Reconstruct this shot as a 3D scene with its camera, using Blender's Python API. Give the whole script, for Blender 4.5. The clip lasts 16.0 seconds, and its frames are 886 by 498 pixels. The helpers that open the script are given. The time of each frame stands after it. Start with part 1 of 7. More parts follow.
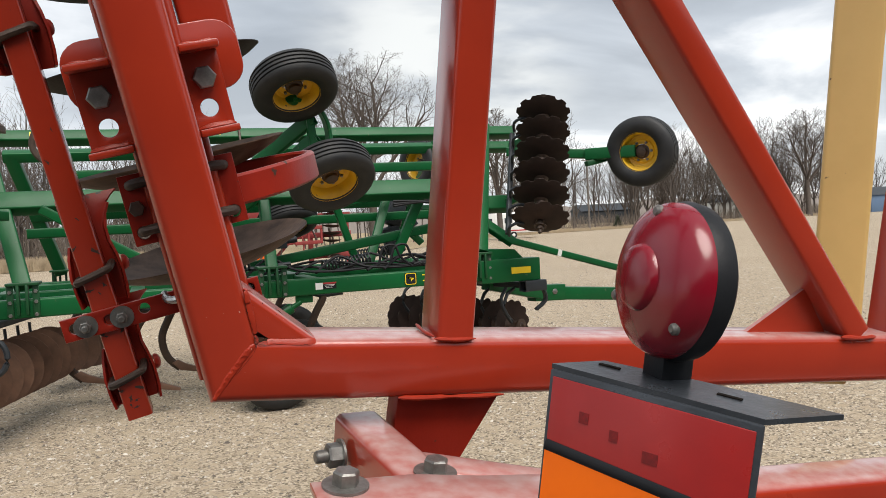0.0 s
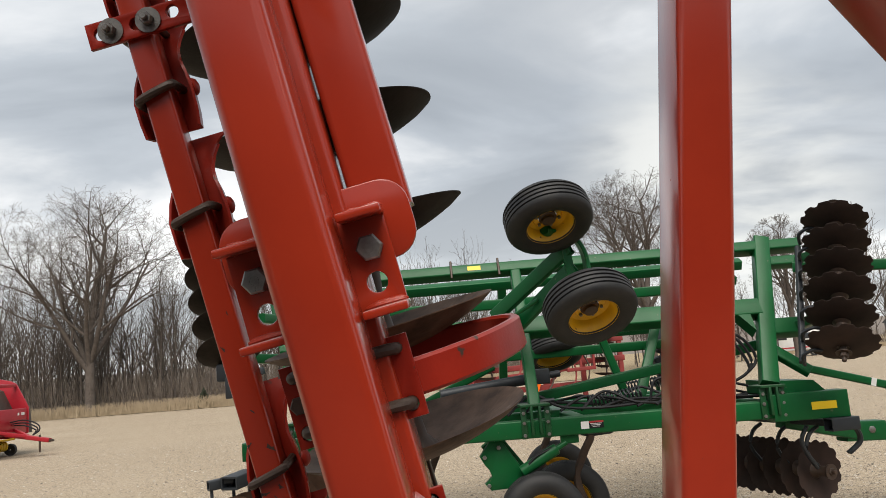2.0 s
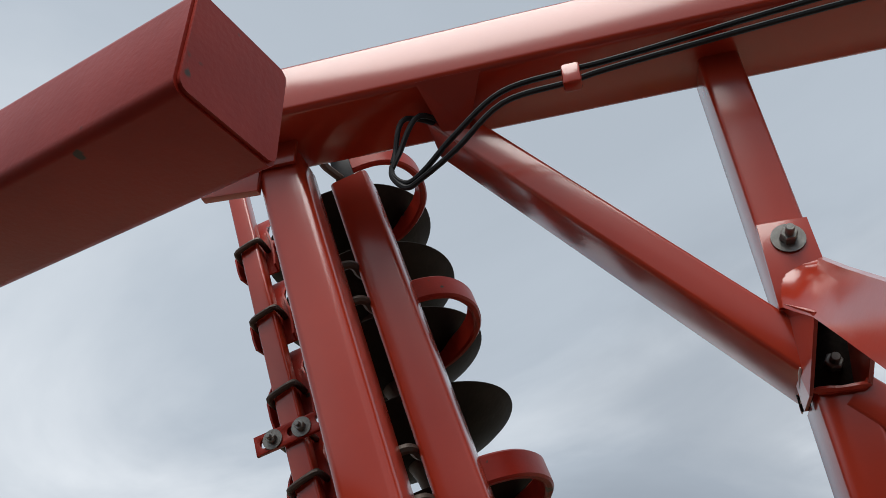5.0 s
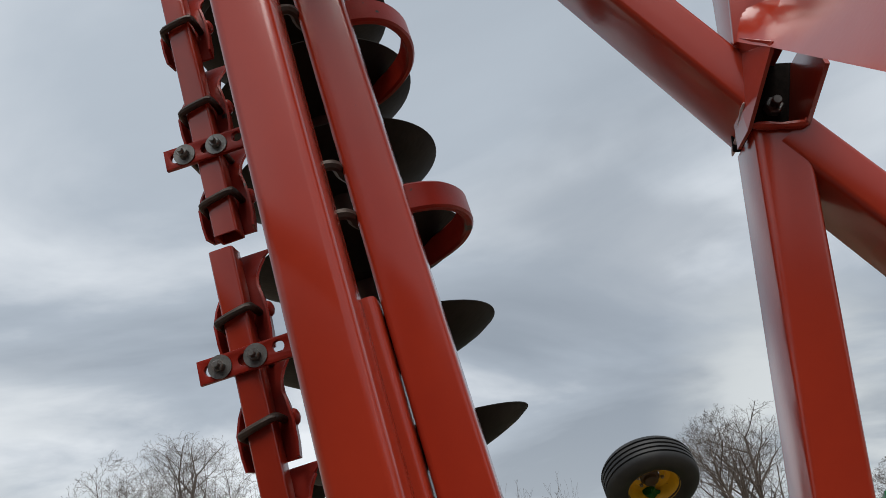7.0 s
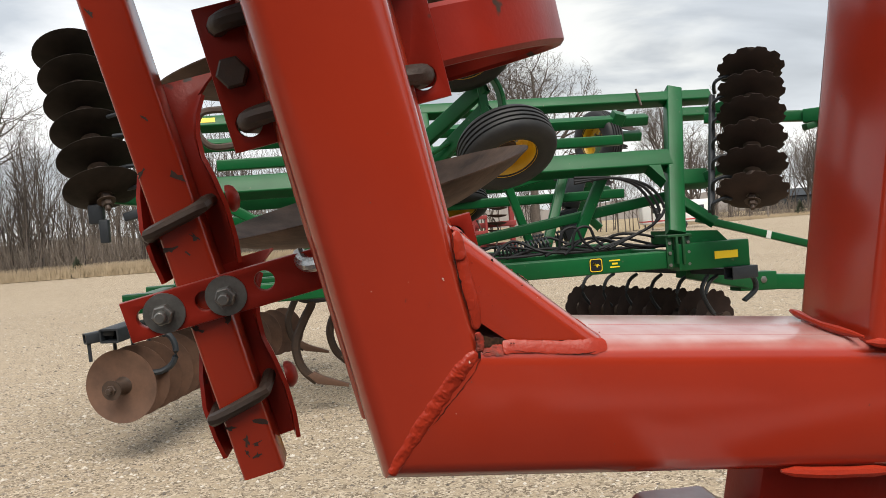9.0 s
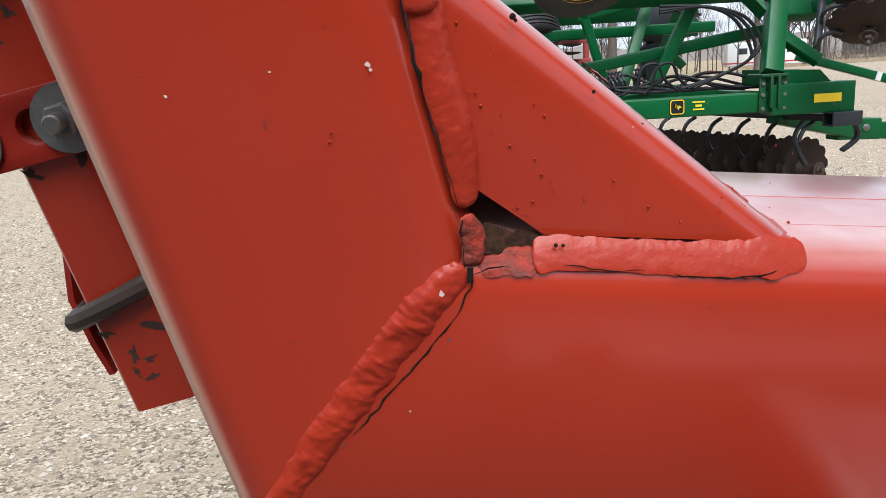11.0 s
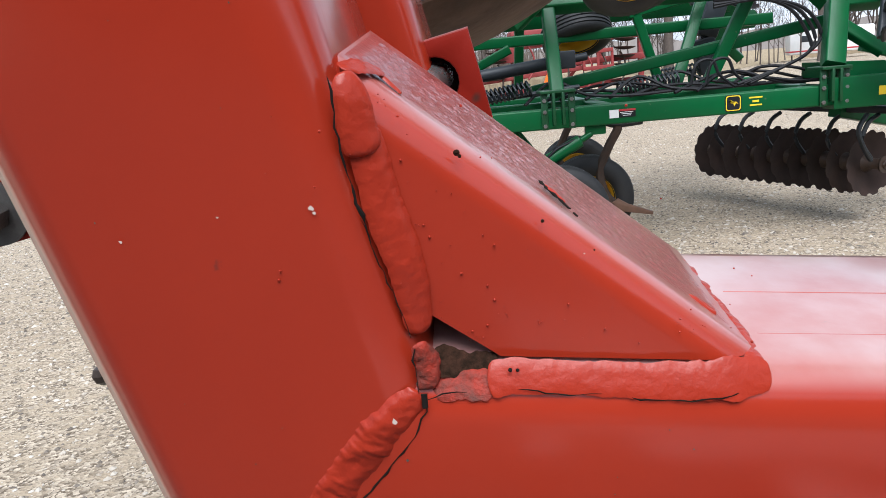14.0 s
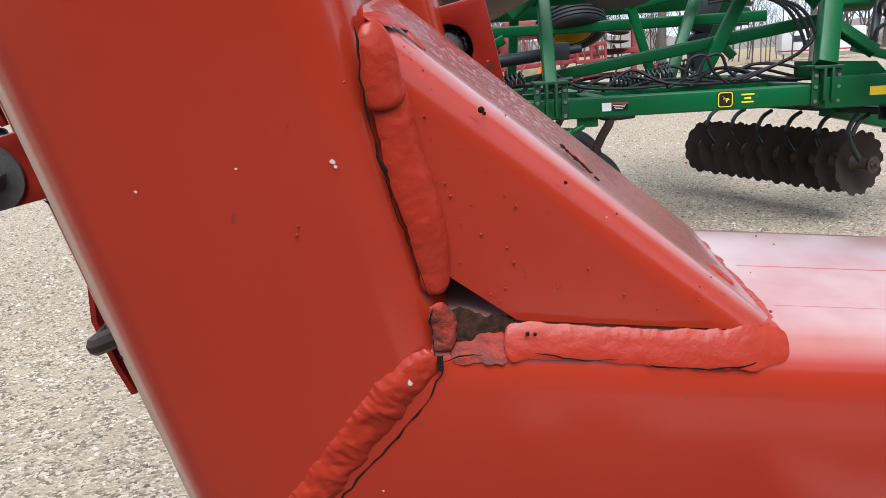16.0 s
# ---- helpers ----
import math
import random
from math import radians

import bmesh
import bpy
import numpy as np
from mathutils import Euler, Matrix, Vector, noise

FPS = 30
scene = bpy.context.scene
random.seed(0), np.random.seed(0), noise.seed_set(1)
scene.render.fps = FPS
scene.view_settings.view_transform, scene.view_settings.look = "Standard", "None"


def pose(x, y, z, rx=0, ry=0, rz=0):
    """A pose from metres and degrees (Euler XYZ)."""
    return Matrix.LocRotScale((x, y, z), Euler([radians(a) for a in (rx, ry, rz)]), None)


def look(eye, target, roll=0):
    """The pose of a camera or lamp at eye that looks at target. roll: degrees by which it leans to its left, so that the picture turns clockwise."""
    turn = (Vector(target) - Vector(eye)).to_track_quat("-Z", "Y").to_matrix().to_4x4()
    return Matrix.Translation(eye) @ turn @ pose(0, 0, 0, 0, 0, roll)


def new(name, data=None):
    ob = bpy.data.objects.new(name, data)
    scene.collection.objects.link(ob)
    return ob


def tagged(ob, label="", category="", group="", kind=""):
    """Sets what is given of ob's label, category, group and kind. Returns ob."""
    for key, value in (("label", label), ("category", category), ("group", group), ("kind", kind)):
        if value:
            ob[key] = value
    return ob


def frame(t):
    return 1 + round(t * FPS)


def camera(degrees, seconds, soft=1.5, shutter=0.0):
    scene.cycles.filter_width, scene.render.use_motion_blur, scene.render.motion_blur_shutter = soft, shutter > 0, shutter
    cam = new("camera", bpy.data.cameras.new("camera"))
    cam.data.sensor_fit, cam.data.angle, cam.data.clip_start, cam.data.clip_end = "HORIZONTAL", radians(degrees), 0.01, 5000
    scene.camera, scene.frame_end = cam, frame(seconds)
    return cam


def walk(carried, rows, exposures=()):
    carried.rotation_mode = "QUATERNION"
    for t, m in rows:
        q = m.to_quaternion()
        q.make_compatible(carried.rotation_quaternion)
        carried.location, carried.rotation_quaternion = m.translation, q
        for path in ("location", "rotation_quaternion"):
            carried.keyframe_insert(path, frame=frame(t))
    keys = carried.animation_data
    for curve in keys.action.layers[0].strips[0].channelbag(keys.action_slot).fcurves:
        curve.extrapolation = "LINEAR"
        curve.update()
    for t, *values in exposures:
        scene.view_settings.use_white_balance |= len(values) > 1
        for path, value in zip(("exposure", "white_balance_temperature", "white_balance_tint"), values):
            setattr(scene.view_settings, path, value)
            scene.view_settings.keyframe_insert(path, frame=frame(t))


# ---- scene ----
# ---------------------------------------------------------------- camera
cam = camera(60.36, 16.0, soft=0.8)
PATH = [
    (0, 0.0240, -0.0385, 1.5931, 88.24, 2.94, -19.58),
    (0.5, 0.0705, 0.1248, 1.6162, 89.66, 2.99, -15.11),
    (1, 0.1487, 0.2101, 1.6096, 91.32, 3.33, -10.25),
    (1.5, 0.1911, 0.2385, 1.6338, 93.59, 3.85, -5.19),
    (2, 0.2141, 0.2598, 1.6980, 98.65, 4.48, 0.97),
    (2.5, 0.2227, 0.2521, 1.7508, 105.54, 5.04, 6.57),
    (3, 0.2252, 0.2235, 1.8206, 113.47, 4.74, 10.51),
    (3.5, 0.2473, 0.1885, 1.8845, 120.89, 4.63, 13.56),
    (4, 0.2473, 0.1332, 1.9139, 127.12, 5.16, 14.37),
    (4.2, 0.2679, 0.1190, 1.9261, 128.91, 4.97, 15.23),
    (4.7, 0.2858, 0.1032, 1.9397, 131.60, 4.78, 16.20),
    (5.2, 0.2719, 0.1086, 1.9367, 132.38, 4.84, 15.94),
    (5.8, 0.2447, 0.1349, 1.9214, 130.54, 4.93, 14.51),
    (6.3, 0.2395, 0.1664, 1.9074, 126.50, 4.68, 12.81),
    (6.5, 0.2450, 0.1833, 1.9014, 123.89, 4.38, 11.95),
    (7, 0.2061, 0.2345, 1.8603, 116.83, 4.03, 7.58),
    (7.5, 0.1138, 0.3238, 1.7794, 109.72, 3.94, 1.88),
    (8, 0.0265, 0.4102, 1.7080, 101.67, 3.77, -3.50),
    (8.5, 0.0100, 0.5663, 1.5810, 94.47, 4.30, -6.52),
    (9, 0.0522, 0.7590, 1.4981, 88.50, 4.19, -7.57),
    (9.5, 0.0815, 0.9353, 1.4680, 83.99, 3.95, -6.77),
    (9.7, 0.0922, 0.9969, 1.4579, 82.57, 3.74, -6.18),
    (10.2, 0.1131, 1.0915, 1.4461, 79.87, 3.39, -4.74),
    (10.7, 0.1304, 1.1294, 1.4490, 77.83, 3.23, -3.21),
    (11.3, 0.1461, 1.1341, 1.4628, 76.35, 3.22, -1.75),
    (11.8, 0.1547, 1.1325, 1.4752, 75.99, 3.33, -1.24),
    (12, 0.1632, 1.1387, 1.4890, 76.07, 3.54, -1.16),
    (12.5, 0.1776, 1.1499, 1.5000, 76.42, 4.10, -0.92),
    (13, 0.1841, 1.1461, 1.4967, 76.74, 4.52, -0.32),
    (13.5, 0.1761, 1.1440, 1.4924, 76.98, 4.80, 0.57),
    (14, 0.1739, 1.1398, 1.4930, 77.06, 4.88, 1.52),
    (14.5, 0.1747, 1.1382, 1.4923, 77.03, 4.92, 2.25),
    (15, 0.1738, 1.1399, 1.4897, 76.75, 4.76, 2.44),
    (15.5, 0.1729, 1.1425, 1.4844, 76.49, 4.27, 2.11),
    (16, 0.1636, 1.1409, 1.4841, 76.27, 3.27, 0.97),
]
walk(cam, [(t, pose(x, y, z, rx, ry, rz)) for t, x, y, z, rx, ry, rz in PATH],
     exposures=[(0.0, 0.28, 6600, 10), (1.5, 0.28, 6800, 10), (2.0, 0.18, 6750, 10), (2.5, 0.02, 6650, 10), (3.0, -0.20, 6350, 9), (4.0, -0.12, 6350, 9), (6.3, -0.12, 6350, 9), (7.0, -0.20, 6350, 9),
                (7.5, -0.14, 6450, 9), (8.0, -0.03, 6550, 10), (8.8, 0.25, 6750, 10), (9.7, 0.60, 6450, 10), (11.8, 0.66, 5780, 10.5), (16.0, 0.66, 5780, 10.5)])

# ---------------------------------------------------------------- sky and sun
SUN_ELEVATION, SUN_AZIMUTH = 56.0, 176.0      # soft sun behind thin cloud, over the shoulder of the walker
world = bpy.data.worlds.new("overcast_sky")
scene.world = world
world.use_nodes = True
wn, wl = world.node_tree.nodes, world.node_tree.links
wn.clear()
w_out = wn.new("ShaderNodeOutputWorld")
w_bg = wn.new("ShaderNodeBackground")
w_bg.inputs["Strength"].default_value = 1.03
w_sky = wn.new("ShaderNodeTexSky")
w_sky.sky_type = "NISHITA"
w_sky.sun_disc = False
w_sky.sun_elevation = radians(SUN_ELEVATION)
w_sky.sun_rotation = radians(SUN_AZIMUTH)
w_skys = wn.new("ShaderNodeMixRGB")
w_skys.blend_type = "MULTIPLY"
w_skys.inputs[0].default_value = 1.0
w_skys.inputs[2].default_value = (0.09, 0.09, 0.09, 1)
wl.new(w_sky.outputs[0], w_skys.inputs[1])
w_co = wn.new("ShaderNodeTexCoord")
w_sep = wn.new("ShaderNodeSeparateXYZ")
wl.new(w_co.outputs["Generated"], w_sep.inputs[0])
# flatten the directions onto a cloud deck, so that the bands close up towards the horizon
w_add = wn.new("ShaderNodeMath")
w_add.operation = "ADD"
w_add.inputs[1].default_value = 0.16
wl.new(w_sep.outputs["Z"], w_add.inputs[0])
w_max = wn.new("ShaderNodeMath")
w_max.operation = "MAXIMUM"
w_max.inputs[1].default_value = 0.05
wl.new(w_add.outputs[0], w_max.inputs[0])
w_div = []
for axis in ("X", "Y"):
    d = wn.new("ShaderNodeMath")
    d.operation = "DIVIDE"
    wl.new(w_sep.outputs[axis], d.inputs[0])
    wl.new(w_max.outputs[0], d.inputs[1])
    w_div.append(d)
w_com = wn.new("ShaderNodeCombineXYZ")
wl.new(w_div[0].outputs[0], w_com.inputs[0])
wl.new(w_div[1].outputs[0], w_com.inputs[1])
w_map = wn.new("ShaderNodeMapping")
w_map.inputs["Rotation"].default_value = (0, 0, radians(25))
w_map.inputs["Scale"].default_value = (0.70, 0.95, 1.0)
w_map.inputs["Location"].default_value = (3.3, 1.2, 0)
wl.new(w_com.outputs[0], w_map.inputs[0])
w_n1 = wn.new("ShaderNodeTexNoise")
w_n1.inputs["Scale"].default_value = 0.95
w_n1.inputs["Detail"].default_value = 7.0
w_n1.inputs["Roughness"].default_value = 0.52
w_n1.inputs["Distortion"].default_value = 0.5
wl.new(w_map.outputs[0], w_n1.inputs["Vector"])
w_ramp = wn.new("ShaderNodeValToRGB")
cr = w_ramp.color_ramp
cr.elements[0].position, cr.elements[0].color = 0.37, (0.33, 0.37, 0.42, 1)
cr.elements[1].position, cr.elements[1].color = 0.64, (1.02, 1.04, 1.06, 1)
mid = cr.elements.new(0.50)
mid.color = (0.50, 0.55, 0.61, 1)
wl.new(w_n1.outputs["Fac"], w_ramp.inputs[0])
# paler towards the horizon
w_hz = wn.new("ShaderNodeMapRange")
w_hz.inputs["From Min"].default_value = 0.0
w_hz.inputs["From Max"].default_value = 0.30
w_hz.inputs["To Min"].default_value = 0.34
w_hz.inputs["To Max"].default_value = 0.0
wl.new(w_sep.outputs["Z"], w_hz.inputs["Value"])
w_pale = wn.new("ShaderNodeMixRGB")
w_pale.inputs[2].default_value = (0.95, 0.96, 0.96, 1)
wl.new(w_hz.outputs[0], w_pale.inputs[0])
# the deck overhead is more even
w_up = wn.new("ShaderNodeMapRange")
w_up.inputs["From Min"].default_value = 0.26
w_up.inputs["From Max"].default_value = 0.60
w_up.inputs["To Max"].default_value = 0.70
wl.new(w_sep.outputs["Z"], w_up.inputs["Value"])
w_even = wn.new("ShaderNodeMixRGB")
w_even.inputs[2].default_value = (0.61, 0.67, 0.735, 1)
wl.new(w_up.outputs[0], w_even.inputs[0])
wl.new(w_ramp.outputs[0], w_even.inputs[1])
wl.new(w_even.outputs[0], w_pale.inputs[1])
# a darker bank of cloud ahead and a bright break below it, both torn by the streaks
w_n2 = wn.new("ShaderNodeTexNoise")
w_n2.inputs["Scale"].default_value = 2.0
w_n2.inputs["Detail"].default_value = 6.0
w_n2.inputs["Distortion"].default_value = 0.35
wl.new(w_map.outputs[0], w_n2.inputs["Vector"])
w_last = w_pale.outputs[0]
for az_, el_, wide_, tone, share in ((13, 25, 20, (0.38, 0.42, 0.47, 1), 0.62), (20, 11.5, 12, (0.83, 0.85, 0.84, 1), 0.95), (-36, 6, 15, (0.90, 0.92, 0.92, 1), 0.6)):
    aim = Vector((math.sin(radians(az_)) * math.cos(radians(el_)), math.cos(radians(az_)) * math.cos(radians(el_)), math.sin(radians(el_))))
    w_dot = wn.new("ShaderNodeVectorMath")
    w_dot.operation = "DOT_PRODUCT"
    w_dot.inputs[1].default_value = aim
    wl.new(w_co.outputs["Generated"], w_dot.inputs[0])
    w_near = wn.new("ShaderNodeMapRange")
    w_near.interpolation_type = "SMOOTHSTEP"
    w_near.inputs["From Min"].default_value, w_near.inputs["From Max"].default_value = math.cos(radians(wide_)), math.cos(radians(wide_ * 0.2))
    wl.new(w_dot.outputs["Value"], w_near.inputs["Value"])
    w_torn = wn.new("ShaderNodeMapRange")
    w_torn.interpolation_type = "SMOOTHSTEP"
    w_torn.inputs["From Min"].default_value, w_torn.inputs["From Max"].default_value = 0.36, 0.62
    w_torn.inputs["To Min"].default_value, w_torn.inputs["To Max"].default_value = 0.05 * share, share
    wl.new(w_n2.outputs["Fac"], w_torn.inputs["Value"])
    w_both = wn.new("ShaderNodeMath")
    w_both.operation = "MULTIPLY"
    wl.new(w_near.outputs[0], w_both.inputs[0])
    wl.new(w_torn.outputs[0], w_both.inputs[1])
    w_lay = wn.new("ShaderNodeMixRGB")
    w_lay.inputs[2].default_value = tone
    wl.new(w_both.outputs[0], w_lay.inputs[0])
    wl.new(w_last, w_lay.inputs[1])
    w_last = w_lay.outputs[0]
w_mix = wn.new("ShaderNodeMixRGB")
w_mix.inputs[0].default_value = 0.10
wl.new(w_last, w_mix.inputs[1])
wl.new(w_skys.outputs[0], w_mix.inputs[2])
wl.new(w_mix.outputs[0], w_bg.inputs["Color"])
wl.new(w_bg.outputs[0], w_out.inputs["Surface"])

sun = new("sun", bpy.data.lights.new("sun", "SUN"))
sun.data.energy, sun.data.angle, sun.data.color = 3.3, radians(42), (1.0, 0.955, 0.89)
az, el = radians(SUN_AZIMUTH), radians(SUN_ELEVATION)
toward = Vector((math.sin(az) * math.cos(el), math.cos(az) * math.cos(el), math.sin(el)))
sun.matrix_world = look(toward * 60, (0, 0, 0))
# ---------------------------------------------------------------- materials
def material(name, base, rough=0.5, metal=0.0, tint=None, scale=6.0, amount=0.35, grain=0.0, grain_scale=200.0,
             spots=None, spot_scale=40.0, spot_size=0.10, coat=0.0, rough_vary=0.12, dust_sheen=0.0, streak=1.0, per_piece=0.0, ior=1.45, coat_rough=0.12, coat_ior=1.3):
    """Paint, rubber, rust and so on: base with a second tint in blotches, specks of a spot colour, fine relief, and
    dust with painted sky sheen on what faces up.
    """
    m = bpy.data.materials.new(name)
    m.use_nodes = True
    n, l = m.node_tree.nodes, m.node_tree.links
    b = n["Principled BSDF"]
    b.inputs["Metallic"].default_value = metal
    b.inputs["Coat Weight"].default_value = coat
    b.inputs["Coat Roughness"].default_value = coat_rough
    b.inputs["Coat IOR"].default_value = coat_ior
    b.inputs["IOR"].default_value = ior
    co = n.new("ShaderNodeTexCoord")
    mp = n.new("ShaderNodeMapping")
    mp.inputs["Scale"].default_value = (1, 1, streak)
    l.new(co.outputs["Object"], mp.inputs[0])
    n1 = n.new("ShaderNodeTexNoise")
    n1.inputs["Scale"].default_value, n1.inputs["Detail"].default_value, n1.inputs["Roughness"].default_value = scale, 8.0, 0.6
    l.new(mp.outputs[0], n1.inputs["Vector"])
    ramp = n.new("ShaderNodeValToRGB")
    ramp.color_ramp.elements[0].position, ramp.color_ramp.elements[1].position = 0.38, 0.68
    l.new(n1.outputs["Fac"], ramp.inputs[0])
    mix = n.new("ShaderNodeMixRGB")
    mix.inputs[1].default_value = (*base, 1)
    mix.inputs[2].default_value = (*(tint or [c * 0.75 for c in base]), 1)
    sc = n.new("ShaderNodeMath")
    sc.operation = "MULTIPLY"
    sc.inputs[1].default_value = amount
    l.new(ramp.outputs[0], sc.inputs[0])
    l.new(sc.outputs[0], mix.inputs[0])
    col = mix.outputs[0]
    if per_piece:
        oi = n.new("ShaderNodeObjectInfo")
        hsv = n.new("ShaderNodeHueSaturation")
        mr = n.new("ShaderNodeMapRange")
        mr.inputs["To Min"].default_value, mr.inputs["To Max"].default_value = 1 - per_piece, 1 + per_piece
        l.new(oi.outputs["Random"], mr.inputs["Value"])
        l.new(mr.outputs[0], hsv.inputs["Value"])
        l.new(col, hsv.inputs["Color"])
        col = hsv.outputs[0]
    if spots:
        vo = n.new("ShaderNodeTexNoise")
        vo.inputs["Scale"].default_value, vo.inputs["Detail"].default_value = spot_scale, 3.0
        l.new(co.outputs["Object"], vo.inputs["Vector"])
        sr = n.new("ShaderNodeValToRGB")
        sr.color_ramp.elements[0].position, sr.color_ramp.elements[1].position = 0.72 - spot_size, 0.745 - spot_size
        l.new(vo.outputs["Fac"], sr.inputs[0])
        sm = n.new("ShaderNodeMixRGB")
        sm.inputs[2].default_value = (*spots, 1)
        l.new(sr.outputs[0], sm.inputs[0])
        l.new(col, sm.inputs[1])
        col = sm.outputs[0]
    if dust_sheen:
        ge = n.new("ShaderNodeNewGeometry")
        sx = n.new("ShaderNodeSeparateXYZ")
        l.new(ge.outputs["Normal"], sx.inputs[0])
        dr = n.new("ShaderNodeMapRange")
        dr.inputs["From Min"].default_value, dr.inputs["From Max"].default_value = 0.45, 1.0
        dr.inputs["To Max"].default_value = dust_sheen
        l.new(sx.outputs["Z"], dr.inputs["Value"])
        dn = n.new("ShaderNodeTexNoise")
        dn.inputs["Scale"].default_value, dn.inputs["Detail"].default_value = 30.0, 6.0
        l.new(co.outputs["Object"], dn.inputs["Vector"])
        dm = n.new("ShaderNodeMath")
        dm.operation = "MULTIPLY"
        l.new(dr.outputs[0], dm.inputs[0])
        l.new(dn.outputs["Fac"], dm.inputs[1])
        dx = n.new("ShaderNodeMixRGB")
        dx.inputs[2].default_value = (0.52, 0.42, 0.40, 1)
        l.new(dm.outputs[0], dx.inputs[0])
        l.new(col, dx.inputs[1])
        col = dx.outputs[0]
    l.new(col, b.inputs["Base Color"])
    rr = n.new("ShaderNodeMapRange")
    rr.inputs["To Min"].default_value, rr.inputs["To Max"].default_value = max(0.04, rough - rough_vary), min(1.0, rough + rough_vary)
    l.new(n1.outputs["Fac"], rr.inputs["Value"])
    l.new(rr.outputs[0], b.inputs["Roughness"])
    if grain:
        n2 = n.new("ShaderNodeTexNoise")
        n2.inputs["Scale"].default_value, n2.inputs["Detail"].default_value = grain_scale, 4.0
        l.new(mp.outputs[0], n2.inputs["Vector"])
        bp = n.new("ShaderNodeBump")
        bp.inputs["Strength"].default_value, bp.inputs["Distance"].default_value = grain, 0.002
        l.new(n2.outputs["Fac"], bp.inputs["Height"])
        l.new(bp.outputs[0], b.inputs["Normal"])
    return m


# pale sky sheen on the rail top is painted in with the dust
RED = material("red_enamel", (0.36, 0.031, 0.0115), 0.30, rough_vary=0.07, tint=(0.30, 0.023, 0.0095), scale=5, amount=0.6, grain=0.05, grain_scale=120,
               spots=(0.20, 0.03, 0.02), spot_scale=90, spot_size=-0.03, coat=1.0, dust_sheen=1.1, ior=1.2, coat_rough=0.17, coat_ior=1.52)
RED_WORN = material("worn_red_enamel", (0.30, 0.022, 0.011), 0.34, ior=1.3, tint=(0.21, 0.014, 0.008), scale=9, amount=0.7, grain=0.15, grain_scale=160,
                    spots=(0.055, 0.038, 0.03), spot_scale=20, spot_size=0.04, coat=0.0, dust_sheen=0.2)
RED_WELD = material("painted_weld", (0.33, 0.028, 0.011), 0.36, ior=1.25, tint=(0.27, 0.021, 0.009), scale=40, amount=0.6, grain=0.3, grain_scale=260, coat=0.4, coat_rough=0.22, coat_ior=1.35)
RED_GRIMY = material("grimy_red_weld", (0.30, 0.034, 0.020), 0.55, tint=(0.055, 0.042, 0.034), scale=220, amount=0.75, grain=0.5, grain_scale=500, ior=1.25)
RED_BUMPY = material("runny_red_enamel", (0.30, 0.025, 0.013), 0.38, tint=(0.26, 0.019, 0.010), scale=30, amount=0.6, grain=0.45, grain_scale=420, coat=0.8, dust_sheen=0.3, coat_rough=0.16, coat_ior=1.5)
GREEN = material("green_enamel", (0.003, 0.088, 0.024), 0.36, ior=1.33, tint=(0.004, 0.060, 0.018), scale=3, amount=0.6, grain=0.05, coat=0.0, dust_sheen=0.05,
                 spots=(0.06, 0.10, 0.05), spot_scale=18, spot_size=0.01)
# darker copy of the green for brackets, shade put into its colour
GREEN_SHADE = material("shaded_green_castings", (0.005, 0.06, 0.018), 0.45, scale=8, amount=0.5, grain=0.2, dust_sheen=0.2, spots=(0.05, 0.05, 0.03), spot_scale=30, spot_size=0.03)
DISC = material("weathered_disc_steel", (0.130, 0.076, 0.048), 0.66, 0.0, ior=1.3, tint=(0.034, 0.020, 0.013), scale=11, amount=0.9, grain=0.35, grain_scale=90,
                spots=(0.17, 0.14, 0.115), spot_scale=7, spot_size=0.05)
# darker copy of the disc steel, with underside shade in its colour
DISC_SHADED = material("blackened_disc_steel", (0.022, 0.016, 0.012), 0.6, 0.0, ior=1.2, tint=(0.010, 0.008, 0.006), scale=7, amount=0.9, grain=0.35, grain_scale=90,
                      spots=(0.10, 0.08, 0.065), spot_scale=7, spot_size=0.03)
DISC_DARK = material("rusted_notched_disc", (0.034, 0.017, 0.012), 0.85, 0.0, tint=(0.016, 0.010, 0.008), scale=5, amount=0.9, grain=0.3, grain_scale=60, per_piece=0.18)
DISC_RUST = material("rusted_plain_disc", (0.145, 0.078, 0.050), 0.6, 0.1, tint=(0.075, 0.042, 0.029), scale=6, amount=0.8, grain=0.3, grain_scale=60)
RUBBER = material("tyre_rubber", (0.011, 0.0115, 0.013), 0.6, tint=(0.035, 0.033, 0.030), scale=9, amount=0.5, grain=0.3, grain_scale=120)
YELLOW = material("yellow_rim_paint", (0.72, 0.42, 0.015), 0.38, tint=(0.50, 0.28, 0.02), scale=9, amount=0.5, coat=0.2, dust_sheen=0.2, spots=(0.12, 0.07, 0.03), spot_scale=30, spot_size=0.02)
ZINC = material("zinc_plated_steel", (0.24, 0.235, 0.22), 0.42, 0.7, tint=(0.12, 0.11, 0.10), scale=40, amount=0.8, grain=0.25, grain_scale=300)
PLATED = material("bright_zinc_plating", (0.62, 0.62, 0.60), 0.28, 0.9, tint=(0.40, 0.39, 0.37), scale=60, amount=0.6)
IRON = material("oiled_dark_iron", (0.052, 0.037, 0.029), 0.5, 0.3, tint=(0.085, 0.050, 0.034), scale=25, amount=0.7, grain=0.3, grain_scale=200)
CAST = material("blue_grey_casting", (0.020, 0.024, 0.029), 0.5, 0.1, scale=12, amount=0.6, grain=0.3)
BLACK = material("black_plastic", (0.014, 0.015, 0.017), 0.42, scale=20, amount=0.4, tint=(0.022, 0.022, 0.024), grain=0.1, ior=1.25)
